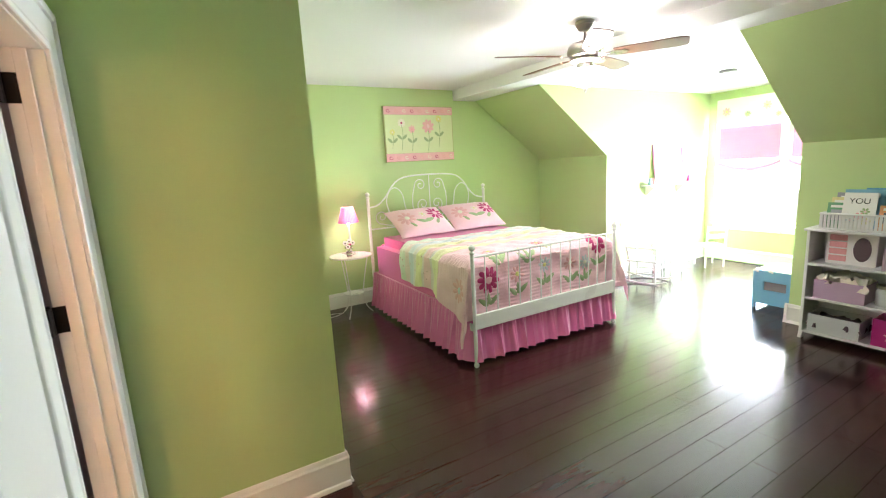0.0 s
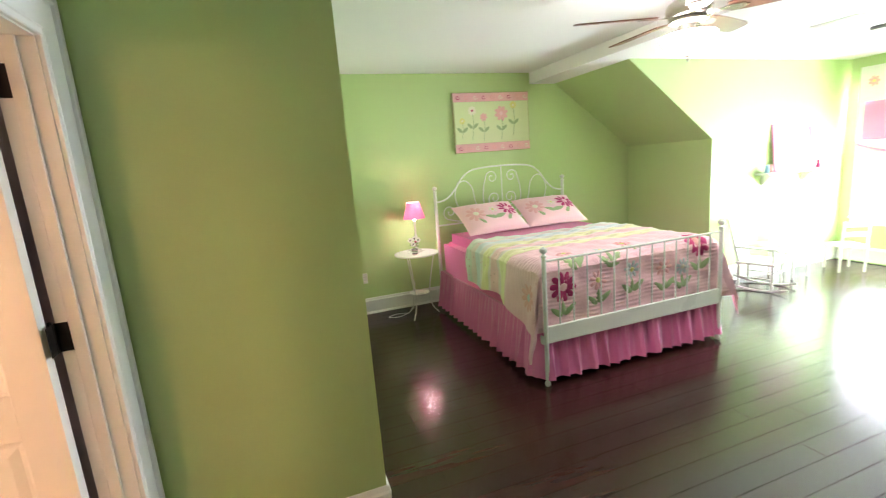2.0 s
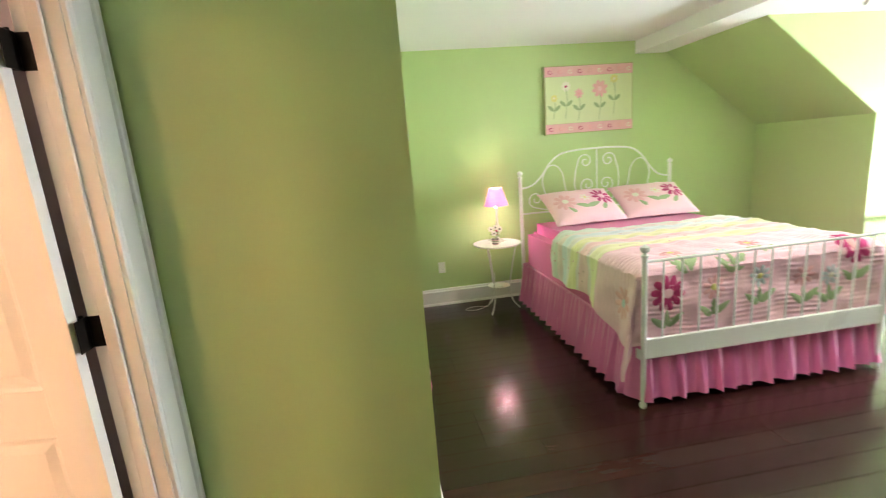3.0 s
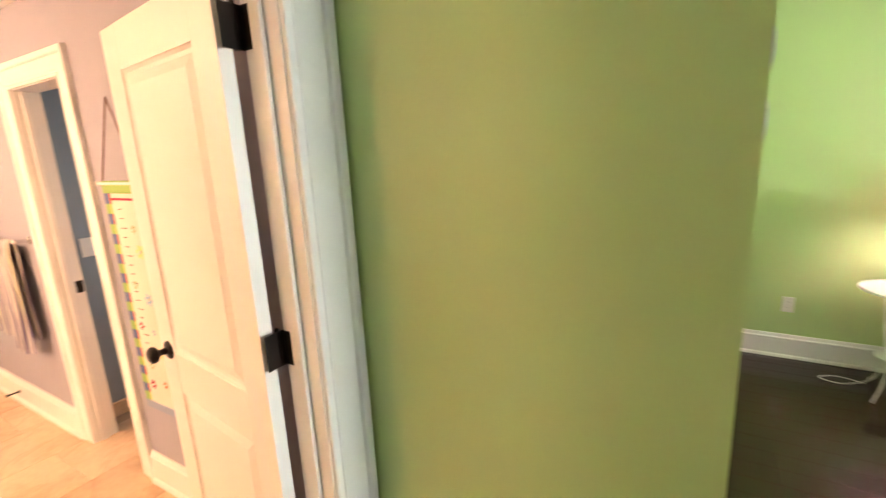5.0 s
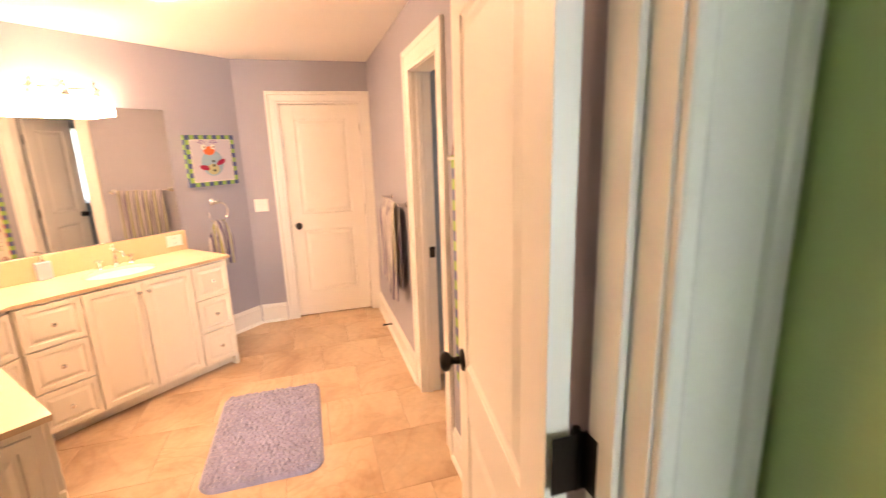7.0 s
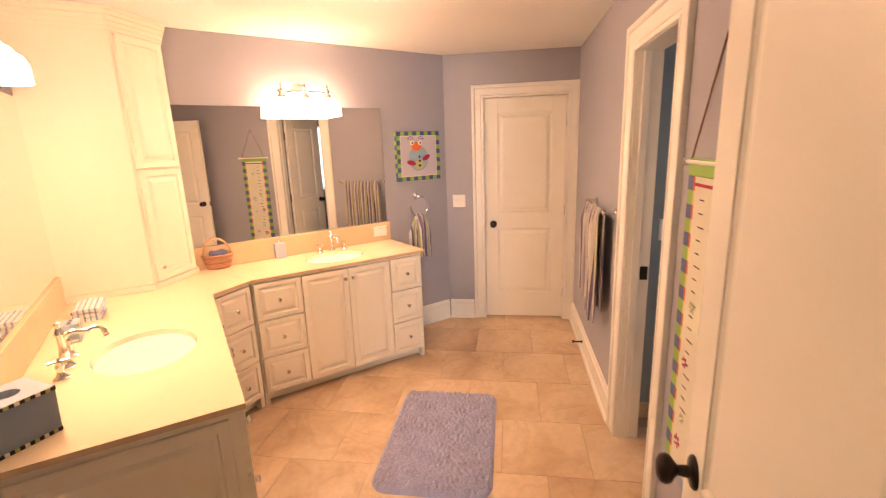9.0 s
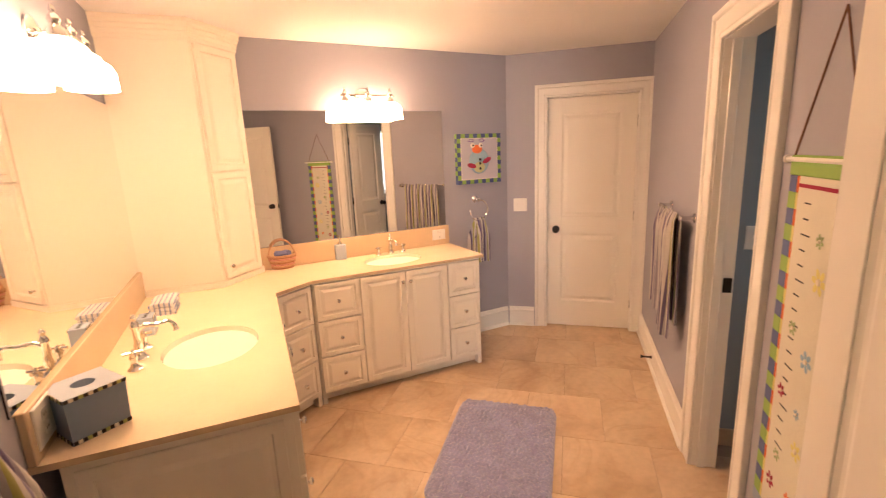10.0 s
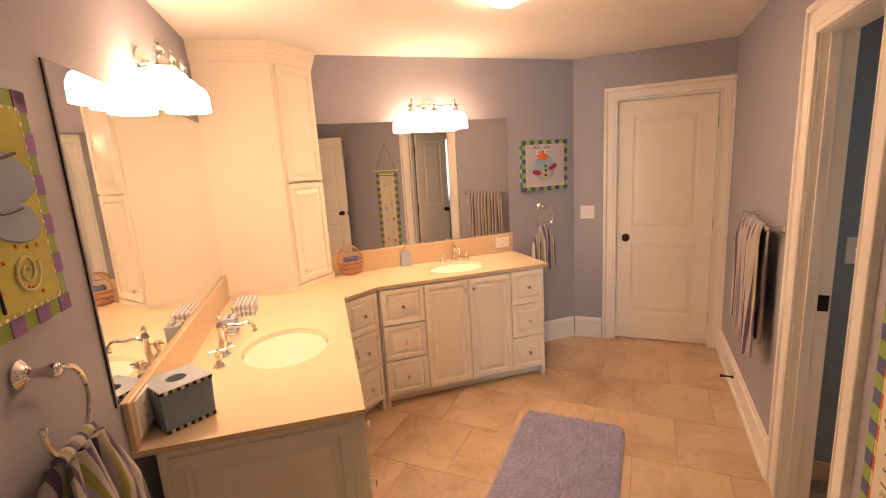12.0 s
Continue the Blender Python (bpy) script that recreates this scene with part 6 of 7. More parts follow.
def check_row(parent, a, b, n, size, mats, normal):
    """Small dark and light squares along a line, standing proud of a face."""
    a, b, nrm = Vector(a), Vector(b), Vector(normal)
    d = (b - a) / n
    for k in range(n):
        c = a + d * (k + 0.5)
        side = d.normalized()
        up = nrm.cross(side)
        bm = bmesh.new()
        add_box(bm, -d.length / 2 + 0.0004, d.length / 2 - 0.0004, -size / 2, size / 2, 0.0003, 0.0018)
        m = Matrix((side.to_4d(), up.to_4d(), nrm.to_4d(), (0, 0, 0, 1))).transposed()
        m[0][3], m[1][3], m[2][3] = c
        m[3][0] = m[3][1] = m[3][2] = 0
        bmesh.ops.transform(bm, matrix=m, verts=bm.verts)
        part("check", bm, mats[k % len(mats)], parent)


def tissue_box(m):
    """A slightly tapered cube cover with a round hole in its lid and a checked trim."""
    ob = thing("tissue_box", m, "blue ceramic tissue box cover with a checked trim", "tissue box")
    h, a, b = 0.138, 0.073, 0.077
    bm = bmesh.new()
    low = [bm.verts.new((x * a, y * a, 0)) for x, y in ((-1, -1), (1, -1), (1, 1), (-1, 1))]
    top = [bm.verts.new((x * b, y * b, h)) for x, y in ((-1, -1), (1, -1), (1, 1), (-1, 1))]
    for i in range(4):
        bm.faces.new((low[i], low[(i + 1) % 4], top[(i + 1) % 4], top[i]))
    bm.faces.new(low)
    body = part("body", bm, BLUE_CERAMIC, ob)
    bm = bmesh.new()
    n = 24
    ring = [bm.verts.new((0.030 * math.cos(2 * math.pi * i / n), 0.030 * math.sin(2 * math.pi * i / n), h + 0.003)) for i in range(n)]
    inner = [bm.verts.new((0.030 * math.cos(2 * math.pi * i / n), 0.030 * math.sin(2 * math.pi * i / n), h - 0.04)) for i in range(n)]
    sq = []
    for i in range(n):
        c, s = math.cos(2 * math.pi * i / n), math.sin(2 * math.pi * i / n)
        k = b / max(abs(c), abs(s))
        sq.append(bm.verts.new((c * k, s * k, h + 0.003)))
    for i in range(n):
        j = (i + 1) % n
        bm.faces.new((ring[i], ring[j], sq[j], sq[i]))
        bm.faces.new((inner[i], inner[j], ring[j], ring[i]))
    part("lid", bm, PALE_BLUE, ob)
    # black disc puts the shade inside the box into its colour
    part("inside_shade", lathe([(0, h - 0.035), (0.0305, h - 0.035), (0.0305, h - 0.037), (0, h - 0.037)], 24), BLACK, ob)
    mats = [BLACK, CREAM_CLOTH, BLACK, OLIVE]
    for k in range(4):
        c, s = math.cos(k * math.pi / 2), math.sin(k * math.pi / 2)
        R = Matrix.Rotation(k * math.pi / 2, 3, "Z")
        nrm = R @ Vector((0, -1, 0))
        check_row(body, R @ Vector((-a, -a - 0.0005, 0.007)), R @ Vector((a, -a - 0.0005, 0.007)), 13, 0.011, mats, nrm)
        check_row(body, R @ Vector((-b, -b - 0.0003, h - 0.003)), R @ Vector((b, -b - 0.0003, h - 0.003)), 13, 0.010, mats, nrm)
    return ob


tissue_box(pose(-0.938, 1.676, CT, 0, 0, -15))


def faucet(m, label, reach=0.12):
    ob = thing("faucet", m, label, "faucet", "bathroom faucets")
    col = [(0, 0), (0.026, 0), (0.028, 0.006), (0.018, 0.016), (0.012, 0.03), (0.016, 0.045), (0.012, 0.06), (0.011, 0.105), (0.016, 0.112), (0.013, 0.122), (0.007, 0.132), (0.011, 0.142), (0.005, 0.152), (0, 0.154)]
    part("spout_column", lathe(col, 18), CHROME, ob, "", True)
    part("spout", tube(spline([(0, 0, 0.095), (0, -0.03, 0.112), (0, -0.07, 0.108), (0, -reach * 0.85, 0.112), (0, -reach, 0.100), (0, -reach - 0.006, 0.080)]), [0.008] * 33 + [0.009] * 7 + [0.011]), CHROME, ob, "", True)
    for x in (-0.10, 0.10):
        h = part("handle_base", lathe([(0, 0), (0.024, 0), (0.025, 0.005), (0.014, 0.014), (0.010, 0.030), (0.014, 0.042), (0.010, 0.052), (0.006, 0.066), (0, 0.068)], 16, pose(x, 0, 0)), CHROME, ob, "", True)
        part("lever", tube([(x - 0.028, -0.006, 0.056), (x + 0.028, 0.006, 0.056)], [0.006, 0.005], 8), CHROME, h, "", True)
        part("lever", tube([(x - 0.006, 0.028, 0.056), (x + 0.006, -0.028, 0.056)], [0.006, 0.005], 8), CHROME, h, "", True)
    return ob


faucet(on_w1(0.64, CT, 0.150) @ Matrix.Diagonal((1.08, 1.08, 1.22, 1)), "chrome cross-handle faucet at the near sink")
faucet(on_w2(1.155, CT, 0.085), "chrome cross-handle faucet at the far sink")

brush = thing("toothbrush_holder", pose(-1.565, 1.185, CT, 0, 0, 40), "pale blue ceramic toothbrush holder with checked rim", "toothbrush holder")
bh = part("body", box(-0.045, 0.045, -0.032, 0.032, 0, 0.085, 0.004, 2), PALE_BLUE, brush)
# flat black discs on the solid top stand for the holes' inner shade
for x in (-0.024, 0.0, 0.024):
    part("hole", lathe([(0, 0.0853), (0.009, 0.0853), (0.009, 0.0858), (0, 0.0858)], 12, pose(x, 0, 0)), BLACK, brush)
for s in (-1, 1):
    check_row(bh, (-0.042, s * 0.0322, 0.078), (0.042, s * 0.0322, 0.078), 9, 0.010, [BLACK, CREAM_CLOTH], (0, s, 0))

TOWEL = striped("striped_towel_terry", [(0.52, 0.50, 0.48), (0.10, 0.08, 0.15), (0.36, 0.34, 0.35), (0.33, 0.33, 0.12), (0.54, 0.52, 0.48), (0.13, 0.10, 0.20), (0.24, 0.22, 0.27), (0.46, 0.44, 0.43)], "X", 0.085)
WASH = striped("striped_washcloth_terry", [(0.66, 0.65, 0.64), (0.20, 0.26, 0.42), (0.66, 0.65, 0.64), (0.62, 0.61, 0.62), (0.30, 0.36, 0.50), (0.66, 0.65, 0.64)], "Y", 0.045)
cloth = thing("folded_washcloth", pose(-1.845, 0.985, CT, 0, 0, 220), "white folded washcloth with blue stripes on the counter", "washcloth")
for k in range(3):
    z = 0.005 + k * 0.024
    part("fold", sheet(lambda u, v: ((u - 0.5) * 0.20, (v - 0.5) * 0.12 + 0.004 * math.sin(u * 8 + k), z + 0.012 * math.sin(v * math.pi) ** 0.4 + 0.003 * noise.noise(Vector((u * 8, v * 8, k)))), 24, 16, 0.018), WASH, cloth, "", True)

soap = thing("soap_dispenser", pose(-3.025, 1.385, CT, 0, 0, 130), "pale blue soap dispenser with a chrome pump", "soap dispenser")
part("bottle", box(-0.040, 0.040, -0.028, 0.028, 0, 0.115, 0.008, 3), PALE_BLUE, soap)
pump = part("pump", lathe([(0, 0.115), (0.016, 0.115), (0.016, 0.130), (0.007, 0.134), (0.006, 0.165), (0.012, 0.168), (0.012, 0.176), (0, 0.178)], 16), CHROME, soap, "chrome pump", True)
part("nozzle", tube([(0, 0, 0.172), (0, -0.035, 0.170)], 0.005), CHROME, pump, "", True)


def woven_basket(m):
    """A small oval basket of woven canes with a hoop handle."""
    ob = thing("wicker_basket", m, "small brown wicker basket with a hoop handle, holding blue cloths", "basket")
    cane = [material("wicker_cane_%d" % i, c, 0.6, bump=0.2) for i, c in enumerate(((0.42, 0.20, 0.10), (0.55, 0.32, 0.18), (0.60, 0.28, 0.22)))]
    n = 40
    for k in range(8):
        z = 0.008 + k * 0.0125
        r = 0.058 + 0.022 * k / 7
        pts = []
        for i in range(n):
            a = 2 * math.pi * i / n
            w = 0.004 * (1 if (i // 2 + k) % 2 else -1)
            pts.append(((r + w) * 1.15 * math.cos(a), (r + w) * 0.85 * math.sin(a), z))
        part("weave", tube(pts, 0.0062, 6, True), cane[k % 3], ob, "", True)
    part("base", lathe([(0, 0.001), (1, 0.001), (1, 0.006), (0, 0.006)], 28, Matrix.Diagonal((0.065, 0.048, 1, 1))), cane[0], ob)
    for o in (-0.006, 0.006):
        part("handle", tube([(0.088 * math.cos(a), o + 0.004 * math.sin(6 * a + o * 300), 0.085 + 0.115 * math.sin(a)) for a in [math.pi * i / 20 for i in range(21)]], 0.0055, 6), cane[1], ob, "", True)
    for k, (x, y) in enumerate(((-0.03, 0.0), (0.03, 0.008), (0.0, -0.02))):
        part("rolled_cloth", lathe([(0, -0.03), (0.020, -0.03), (0.023, 0), (0.020, 0.03), (0, 0.03)], 14, pose(x, y, 0.105, 90, 0, 40 * k)), material("blue_cloth_%d" % k, (0.16, 0.18, 0.38), 0.9, bump=0.4), ob, "", True)
    return ob


woven_basket(pose(-2.735, 1.085, CT, 0, 0, 130))

wall_plate(on_w1(0.085, 0.955, 0.022) @ pose(0, 0, 0), "outlet", "beige double outlet in the near backsplash", 0.118, 0.118)
wall_plate(on_w2(0.70, 0.955, 0.022), "outlet", "white outlet in the far backsplash", 0.12, 0.085)
wall_plate(at_wall(-4.118, 2.606, 1.135, 90), "switch", "white double light switch beside the closet door", 0.118, 0.116)
wall_plate(at_wall(-2.56, 3.905, 1.15, 90), "switch", "white light switch in the toilet room", 0.074, 0.118)

# framed bug pictures
CANVAS_GREY = material("lilac_grey_canvas", (0.50, 0.48, 0.54), 0.85, vary=0.06, scale=9, bump=0.4, bump_scale=120)
CANVAS_YELLOW = material("yellow_green_canvas", (0.46, 0.44, 0.10), 0.85, vary=0.08, scale=7, bump=0.4, bump_scale=120)
FELT_ORANGE = material("orange_felt", (0.72, 0.16, 0.05), 0.9)
FELT_BLUE = material("soft_blue_felt", (0.28, 0.42, 0.52), 0.9, bump=0.3)
FELT_GREYBLUE = material("grey_blue_felt", (0.30, 0.36, 0.48), 0.9, bump=0.3)
FELT_RED = material("dark_red_felt", (0.32, 0.02, 0.06), 0.9)


def disc(parent, name, x, z, rx, rz, mat, y, turn=0.0, n=24):
    bm = bmesh.new()
    add_lathe(bm, [(0, -0.0015), (1, -0.0015), (0.94, 0.0015), (0, 0.0025)], n, Matrix.Translation((x, y, z)) @ Matrix.Rotation(turn, 4, "Y") @ Matrix.Rotation(math.pi / 2, 4, "X") @ Matrix.Diagonal((rx, rz, 1, 1)))
    return part(name, bm, mat, parent)


def canvas(m, w, h, ground, squares, label, count):
    ob = thing("picture", m, label, "picture")
    part("canvas", box(0, w, -0.038, -0.002, 0, h, 0.002), squares[0], ob)
    part("field", box(0.034, w - 0.034, -0.041, -0.0385, 0.034, h - 0.034), ground, ob)
    edge = part("border", box(0.001, w - 0.001, -0.0384, -0.0381, 0.001, h - 0.001), squares[1], ob)
    step = w / count
    for k in range(count):
        if k % 2 == 0:
            part("square", box(k * step, (k + 1) * step, -0.0405, -0.0386, 0.0, 0.033), squares[0], edge)
            part("square", box(k * step, (k + 1) * step, -0.0405, -0.0386, h - 0.033, h), squares[0], edge)
            if 0 < k:
                part("square", box(-0.0005, 0.033, -0.0405, -0.0386, k * h / count, (k + 1) * h / count), squares[0], edge)
                part("square", box(w - 0.033, w + 0.0005, -0.0405, -0.0386, k * h / count, (k + 1) * h / count), squares[0], edge)
                part("square", box(-0.002, -0.0002, -0.038, -0.004, k * h / count, (k + 1) * h / count), squares[1], edge)
    check_stitch(ob, w, h)
    return ob


def check_stitch(ob, w, h):
    for k in range(18):
        x = 0.045 + k * (w - 0.09) / 17
        for z in (0.038, h - 0.038):
            part("stitch", box(x - 0.004, x + 0.004, -0.0425, -0.041, z - 0.003, z + 0.003), CREAM_CLOTH, ob)
        for xx in (0.038, w - 0.038):
            zz = 0.045 + k * (h - 0.09) / 17
            part("stitch", box(xx - 0.003, xx + 0.003, -0.0425, -0.041, zz - 0.004, zz + 0.004), CREAM_CLOTH, ob)


bug = canvas(on_w2(0.505, 1.352), 0.43, 0.41, CANVAS_GREY, [NAVY, TEAL_LIME], "square canvas of a felt beetle with a checked border", 11)
disc(bug, "body", 0.21, 0.185, 0.098, 0.105, FELT_BLUE, -0.043)
disc(bug, "belly", 0.21, 0.135, 0.055, 0.045, material("olive_felt", (0.45, 0.45, 0.25), 0.9), -0.0455)
disc(bug, "wing_band", 0.135, 0.15, 0.045, 0.020, FELT_RED, -0.046, 0.25)
disc(bug, "wing_band", 0.285, 0.19, 0.045, 0.020, FELT_RED, -0.046, -0.45)
disc(bug, "head", 0.19, 0.285, 0.050, 0.036, FELT_ORANGE, -0.046)
for x in (0.145, 0.225):
    eye = disc(bug, "eye", x, 0.315, 0.020, 0.020, CREAM_CLOTH, -0.048)
    disc(eye, "pupil", x + 0.003, 0.315, 0.008, 0.008, BLACK, -0.050)
    sg = -1 if x < 0.2 else 1
    part("feeler", tube([(x + sg * (0.01 + 0.018 * a) * math.cos(a) * 0.5 + sg * 0.02, -0.044, 0.345 + 0.016 * math.sin(a) + 0.004 * a) for a in [0.4 * i for i in range(14)]], 0.003, 5), VIOLET, bug)
for z in (0.20, 0.165, 0.125):
    disc(bug, "button", 0.215, z, 0.011, 0.011, BLACK, -0.049)

bug2 = canvas(on_w1(-0.675, 1.375), 0.46, 0.46, CANVAS_YELLOW, [VIOLET, material("moss_border_paint", (0.22, 0.32, 0.08), 0.7)], "yellow green canvas of a felt dragonfly with a checked border", 11)
disc(bug2, "wing", 0.31, 0.29, 0.115, 0.052, FELT_GREYBLUE, -0.043, 0.12)
disc(bug2, "wing", 0.31, 0.215, 0.100, 0.045, FELT_GREYBLUE, -0.0455, 0.28)
disc(bug2, "wing", 0.09, 0.29, 0.085, 0.05, FELT_GREYBLUE, -0.043, -0.12)
disc(bug2, "body", 0.17, 0.22, 0.026, 0.15, FELT_ORANGE, -0.047)
disc(bug2, "head", 0.20, 0.385, 0.040, 0.036, FELT_RED, -0.047)
disc(bug2, "eye", 0.225, 0.395, 0.016, 0.016, CREAM_CLOTH, -0.050)
part("wing_line", tube(spline([(0.22, -0.047, 0.31), (0.27, -0.047, 0.335), (0.32, -0.047, 0.325), (0.37, -0.047, 0.335)]), 0.003, 5), BLACK, bug2)
part("wing_line", tube(spline([(0.21, -0.0485, 0.25), (0.28, -0.0485, 0.225), (0.35, -0.0485, 0.23)]), 0.003, 5), BLACK, bug2)
part("swirl", tube([(0.33 + (0.005 + 0.0030 * a) * math.cos(a), -0.0425, 0.11 + (0.005 + 0.0030 * a) * math.sin(a)) for a in [0.3 * i for i in range(44)]], 0.0032, 5), material("pale_yellow_paint", (0.58, 0.58, 0.30), 0.8), bug2)
part("feeler", tube(spline([(0.215, -0.0425, 0.16), (0.235, -0.0425, 0.10), (0.24, -0.0425, 0.05)]), 0.003, 5), BLACK, bug2)
rd = random.Random(4)
for k in range(14):
    disc(bug2, "dot", rd.uniform(0.05, 0.41), rd.uniform(0.05, 0.18), 0.004, 0.004, FELT_ORANGE, -0.0425, 0, 8)


def towel_ring(m, label, width, drop):
    """A ring hung from a round post, with a towel pulled through it."""
    ob = thing("towel_ring", m, label, "towel ring", "towel rings")
    part("rosette", lathe([(0, 0.001), (0.028, 0.001), (0.030, 0.006), (0.020, 0.014), (0.012, 0.020), (0, 0.021)], 20, pose(0, 0, 0, 90, 0, 0)), CHROME, ob, "", True)
    part("post", lathe([(0, 0.018), (0.008, 0.018), (0.010, 0.045), (0.016, 0.056), (0.016, 0.066), (0.010, 0.072), (0, 0.073)], 16, pose(0, 0, 0, 90, 0, 0)), CHROME, ob, "", True)
    r = 0.088
    ring = part("ring", tube([(r * math.sin(a), -0.066, -r + r * math.cos(a)) for a in [math.radians(268) * i / 36 for i in range(37)]], 0.0062, 8), CHROME, ob, "", True)
    part("ring_end", lathe([(0, -0.009), (0.007, -0.006), (0.009, 0), (0.007, 0.006), (0, 0.009)], 12, pose(-r, -0.066, -r + 0.004)), CHROME, ring, "", True)
    tw = thing("hand_towel", m @ pose(0, -0.066, -2 * r), "striped white, purple and olive hand towel hanging through the ring", "towel", "towels")

    def hang_cloth(side):
        def place(u, v):
            g = 0.45 + 0.55 * min(1, v * 2.2)
            x = (u - 0.5) * width * g
            f = 0.020 * math.sin(u * 15 + side + 0.8 * v) * (0.5 + 0.7 * v) + 0.007 * math.sin(u * 33 + 2 * v)
            y = side * (0.012 + 0.030 * min(1, v * 3)) + f * 0.9
            z = 0.010 * (1 - (2 * u - 1) ** 2) - v * drop * (1.0 if side < 0 else 0.92)
            return (x, y, z)
        return place
    for side in (-1, 1):
        part("towel_half", sheet(hang_cloth(side), 60, 30, 0.011), TOWEL, tw, "", True)
    part("towel_top", sheet(lambda u, v: ((u - 0.5) * width * 0.45, 0.014 * math.cos(v * math.pi) * -1, 0.016 * math.sin(v * math.pi) + 0.010), 20, 10, 0.011), TOWEL, tw, "", True)
    return ob


towel_ring(on_w2(0.325, 1.215), "chrome towel ring with a striped hand towel", 0.17, 0.36)
towel_ring(on_w1(-0.372, 1.287), "chrome towel ring beside the near mirror", 0.30, 0.42)

# towel bar on the north wall
bar = thing("towel_bar", pose(-2.86, HALL_Y, 1.245), "chrome towel bar with a striped bath towel", "towel bar")
for x in (-0.28, 0.28):
    part("bracket", lathe([(0, 0.001), (0.026, 0.001), (0.026, 0.006), (0.012, 0.014), (0.009, 0.055), (0.014, 0.062), (0.014, 0.078), (0, 0.080)], 16, pose(x, 0, 0, 90, 0, 0)), CHROME, bar, "", True)
part("rod", tube([(-0.29, -0.068, 0), (0.29, -0.068, 0)], 0.008), CHROME, bar, "", True)


def bath_towel(x0, w, front, back, seed):
    def place(u, v):
        total = front + back
        s = v * total - back
        f = 0.012 * math.sin(u * 17 + seed) + 0.007 * math.sin(u * 39 + 2 * seed)
        if s < 0:
            z, y = s, 0.014
        else:
            z, y = -s, -0.014
        k = min(1.0, abs(s) / 0.03)
        y = y * k - f * min(1, abs(s) / 0.12) * (1 if s > 0 else -0.6) - 0.012 * min(1, max(s, 0) / 0.1)
        return (x0 + u * w + 0.012 * math.sin(v * 5 + seed), -0.068 + y, 0.012 * (1 - k) + z + 0.004 * math.sin(u * 9))
    tw = thing("bath_towel", pose(-2.86, HALL_Y, 1.245), "striped white, purple and olive bath towel over the bar", "towel", "towels")
    part("cloth", sheet(place, 60, 70, 0.007), TOWEL, tw, "", True)


bath_towel(-0.21, 0.24, 0.60, 0.52, 0.4)
bath_towel(0.00, 0.23, 0.68, 0.60, 1.9)

stop = thing("door_stop", pose(-3.42, HALL_Y - 0.018, 0.085), "dark bronze spring door stop on the baseboard", "door stop")
part("stem", lathe([(0, 0), (0.012, 0), (0.012, 0.006), (0.006, 0.010), (0.006, 0.060), (0.010, 0.062), (0, 0.062)], 12, pose(0, 0, 0, 90, 0, 0)), BRONZE, stop, "", True)
part("tip", lathe([(0, 0.062), (0.011, 0.062), (0.011, 0.075), (0, 0.077)], 12, pose(0, 0, 0, 90, 0, 0)), BLACK, stop, "dark rubber tip", True)

# growth chart behind the open door
CH_W, CH_H = 0.335, 1.09
chart = thing("growth_chart", pose(-1.580, HALL_Y, 0.485), "fabric growth chart with a green top and checked border", "growth chart")
CHART = material("white_chart_cloth", (0.68, 0.66, 0.56), 0.85, vary=0.08, scale=10, bump=0.3, bump_scale=150)
part("field", box(0.055, CH_W - 0.055, -0.010, -0.004, 0.02, CH_H - 0.055), CHART, chart)
part("green_top", box(0.0, CH_W, -0.014, -0.003, CH_H - 0.055, CH_H, 0.003), TEAL_LIME, chart)
part("dowel", tube([(-0.025, -0.010, CH_H - 0.012), (CH_W + 0.025, -0.010, CH_H - 0.012)], 0.008), TRIM, chart, "", True)
for x in (-0.03, CH_W + 0.03):
    part("dowel_end", lathe([(0, -0.012), (0.012, -0.006), (0.013, 0), (0.012, 0.006), (0, 0.012)], 12, pose(x, -0.010, CH_H - 0.012, 0, 90, 0)), TRIM, chart, "", True)
part("string", tube([(0.01, -0.010, CH_H - 0.005), (CH_W / 2, -0.004, CH_H + 0.34), (CH_W - 0.01, -0.010, CH_H - 0.005)], 0.003, 6), material("brown_string", (0.22, 0.10, 0.06), 0.8), chart)
part("blue_hem", box(0.0, CH_W, -0.012, -0.003, -0.02, 0.02), FELT_GREYBLUE, chart)
part("red_line", box(0.058, CH_W - 0.058, -0.0115, -0.010, CH_H - 0.085, CH_H - 0.075), FELT_RED, chart)
DENIM = material("denim_blue_cloth", (0.10, 0.13, 0.28), 0.85)
for k in range(22):
    z0 = 0.02 + k * (CH_H - 0.075) / 22
    z1 = 0.02 + (k + 1) * (CH_H - 0.075) / 22
    for x0 in (0.0, CH_W - 0.042):
        part("check", box(x0, x0 + 0.042, -0.011, -0.004, z0, z1 - 0.001), DENIM if k % 2 else TEAL_LIME, chart)
    for x0 in (0.043, CH_W - 0.054):
        part("trim", box(x0, x0 + 0.011, -0.0105, -0.004, z0, z1 - 0.001), FELT_ORANGE if k % 2 else YELLOW, chart)
for k in range(18):
    z = 0.25 + k * 0.042
    part("tick", box(0.10, 0.10 + (0.03 if k % 3 else 0.045), -0.0112, -0.0101, z, z + 0.004), BLACK, chart)
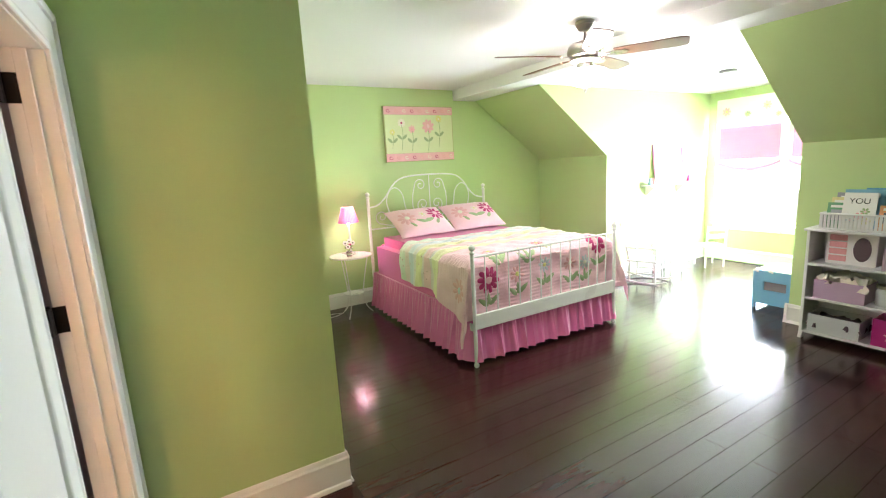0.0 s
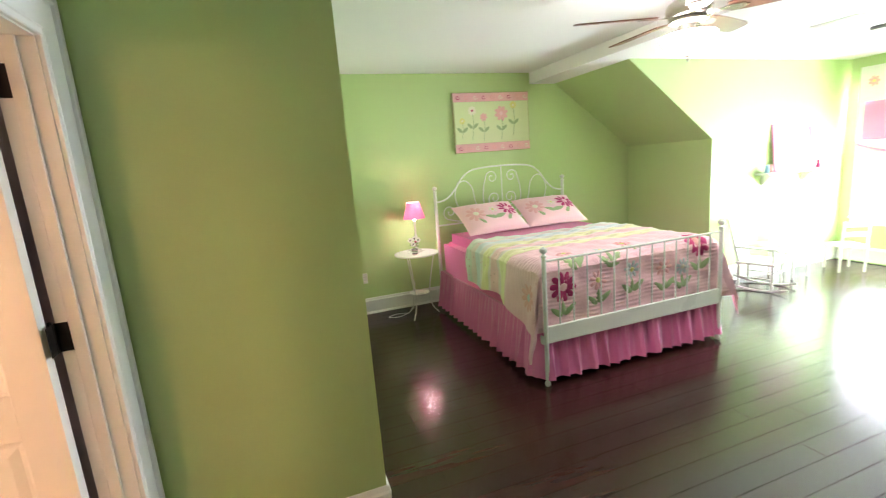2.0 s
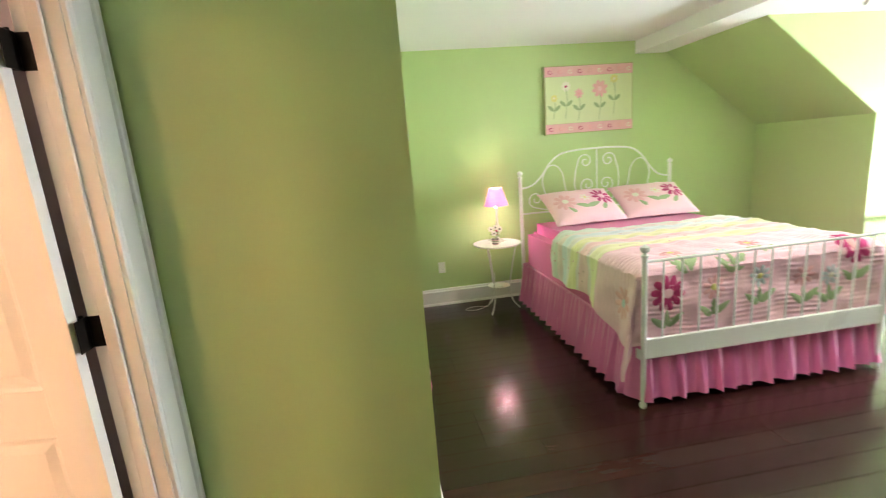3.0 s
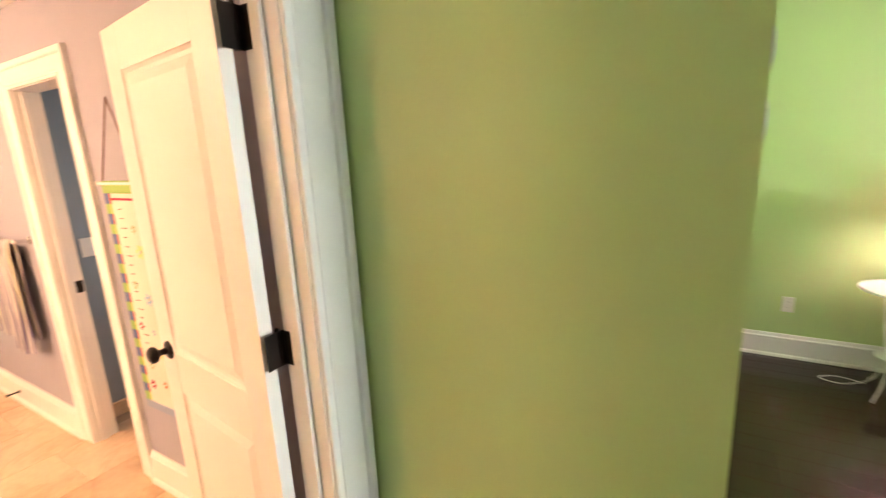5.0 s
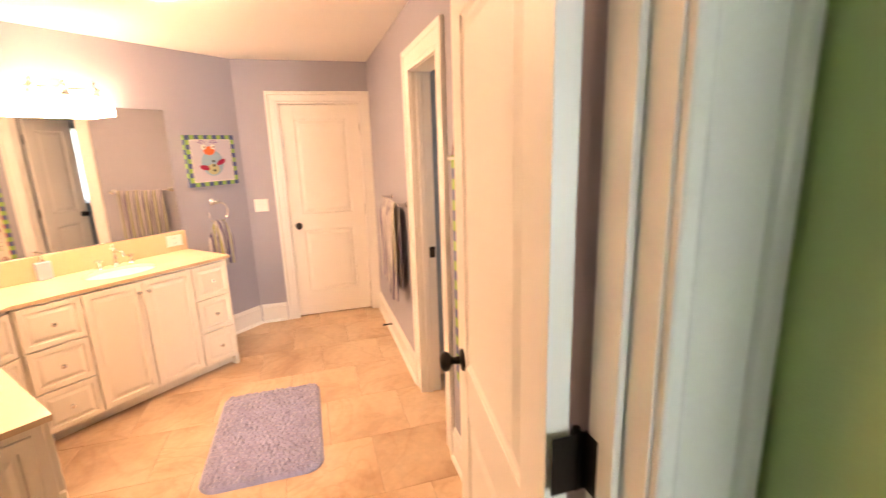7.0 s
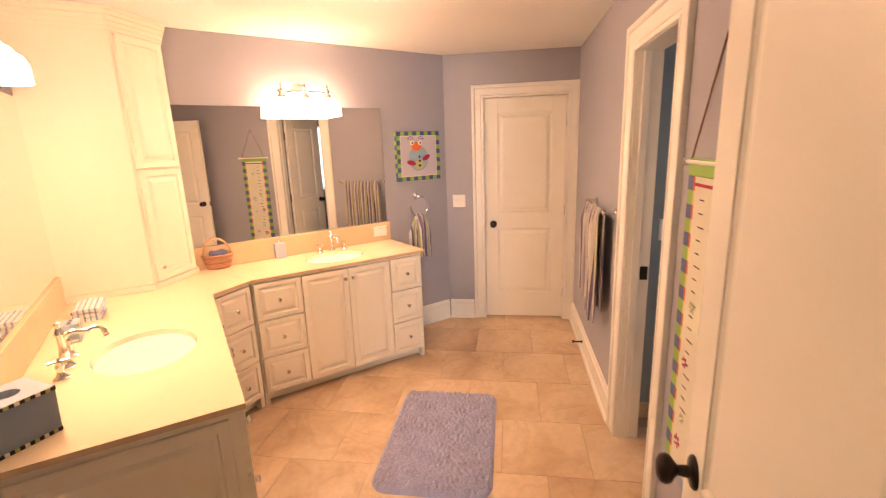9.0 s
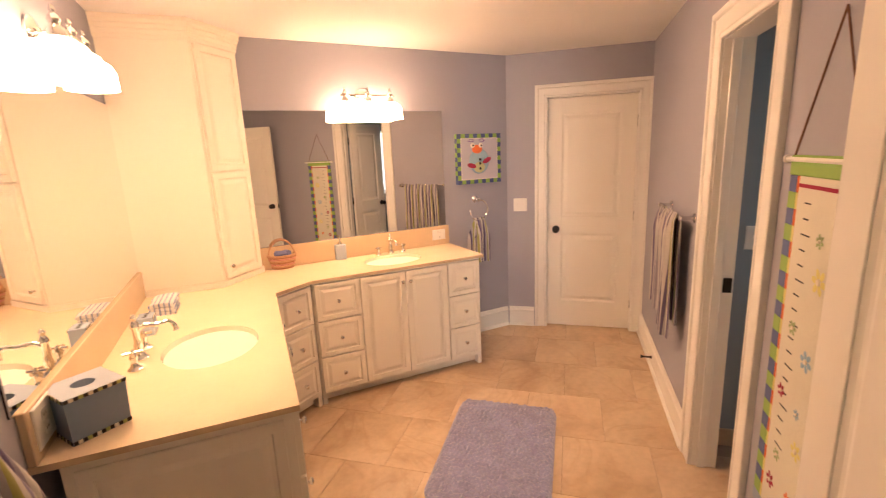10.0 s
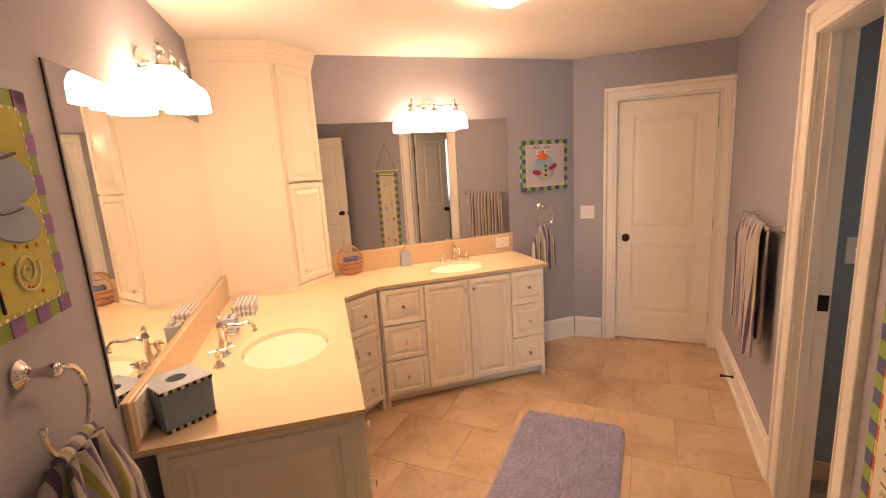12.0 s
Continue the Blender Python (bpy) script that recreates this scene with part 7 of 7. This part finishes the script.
for x, z, r, mat in ((0.12, 0.62, 0.022, LEAF), (0.21, 0.56, 0.030, SKY_FELT), (0.10, 0.42, 0.022, FELT_RED), (0.20, 0.40, 0.016, FELT_BLUE), (0.22, 0.30, 0.028, YELLOW), (0.12, 0.22, 0.020, LEAF), (0.10, 0.12, 0.026, FELT_RED), (0.21, 0.14, 0.020, FELT_ORANGE), (0.22, 0.78, 0.035, YELLOW), (0.20, 0.88, 0.02, LEAF)):
    flat_flower(chart, x, z, r, 6, mat, CREAM_CLOTH, -0.0115, x * 9)

# ---- floor pieces ----
PLANK_W = 0.1285


def plank_mesh(length):
    bm = box(0, length - 0.0016, 0, PLANK_W - 0.0018, -0.017, 0.0)
    edges = [e for e in bm.edges if all(v.co.z > -0.001 for v in e.verts)]
    bmesh.ops.bevel(bm, geom=edges, offset=0.0007, segments=1, affect="EDGES")
    me = bpy.data.meshes.new("plank")
    bm.to_mesh(me)
    bm.free()
    me.materials.append(PLANK)
    return me


PLANKS = {k: plank_mesh(0.3 * k) for k in range(1, 10)}
rng = random.Random(5)
row, y = 0, 0.40
while y < NORTH_Y - 0.01:
    in_dormer = 3.18 < y + PLANK_W / 2 < 5.44
    x, x_end = -0.047, 7.26 if in_dormer else KNEE_X
    left = int(round((x_end - x) / 0.3))
    first = True
    while left > 0:
        k = min(left, rng.choice((3, 4, 5)) if first else rng.choice((5, 6, 7, 8, 9)))
        if left - k < 2:
            k = min(left, 9)
        ob = new("plank", PLANKS[k])
        ob.parent = floor_bed
        ob.location = (x, y, 0)
        x += 0.3 * k
        left -= k
        first = False
    y += PLANK_W
TS = 0.457


def tile_mesh():
    bm = box(0.0013, TS - 0.0013, 0.0013, TS - 0.0013, -0.004, 0.0)
    edges = [e for e in bm.edges if all(v.co.z > -0.001 for v in e.verts)]
    bmesh.ops.bevel(bm, geom=edges, offset=0.0008, segments=1, affect="EDGES")
    me = bpy.data.meshes.new("tile")
    bm.to_mesh(me)
    bm.free()
    me.materials.append(TILE)
    return me


TILE_ME = tile_mesh()


def tile_bounds(px, py):
    """Planes (point, way out) under the walls that cut a tile laid at px, py."""
    cuts = [((-0.23, 2.10, 0), (0.6457, -0.7636, 0)), ((W2P.x - 0.065, W2P.y - 0.06, 0), (-0.7254, -0.6884, 0)), ((-4.21, 3, 0), (-1, 0, 0)), ((-0.166, 3, 0), (1, 0, 0))]
    if -2.61 < px + TS / 2 < -0.95:
        return cuts + [((-1.8, 5.36, 0), (0, 1, 0))] + ([((-2.62, 4, 0), (-1, 0, 0)), ((-0.94, 4, 0), (1, 0, 0))] if py > 3.65 else [])
    return cuts + [((-2, 3.72, 0), (0, 1, 0))]


for i in range(-10, 1):
    for j in range(0, 13):
        px, py = i * TS - 0.166 - TS, j * TS - 0.18 + (TS / 2 if i % 2 else 0)
        ends = [Vector((px + a * TS, py + b * TS, 0)) for a in (0, 1) for b in (0, 1)]
        cuts = [(Vector(p), Vector(w)) for p, w in tile_bounds(px, py)]
        if any(all((e - p).dot(w) > -0.01 for e in ends) for p, w in cuts):
            continue
        me = TILE_ME
        crossed = [(p, w) for p, w in cuts if any((e - p).dot(w) > 0.001 for e in ends)]
        if crossed:
            bm = bmesh.new()
            bm.from_mesh(TILE_ME)
            for p, w in crossed:
                bmesh.ops.bisect_plane(bm, geom=bm.verts[:] + bm.edges[:] + bm.faces[:], plane_co=p - Vector((px, py, 0)), plane_no=w, clear_outer=True)
            if not bm.faces:
                bm.free()
                continue
            me = bpy.data.meshes.new("cut_tile")
            bm.to_mesh(me)
            bm.free()
            me.materials.append(TILE)
        ob = new("tile", me)
        ob.parent = floor_bath
        ob.location = (px, py, 0)
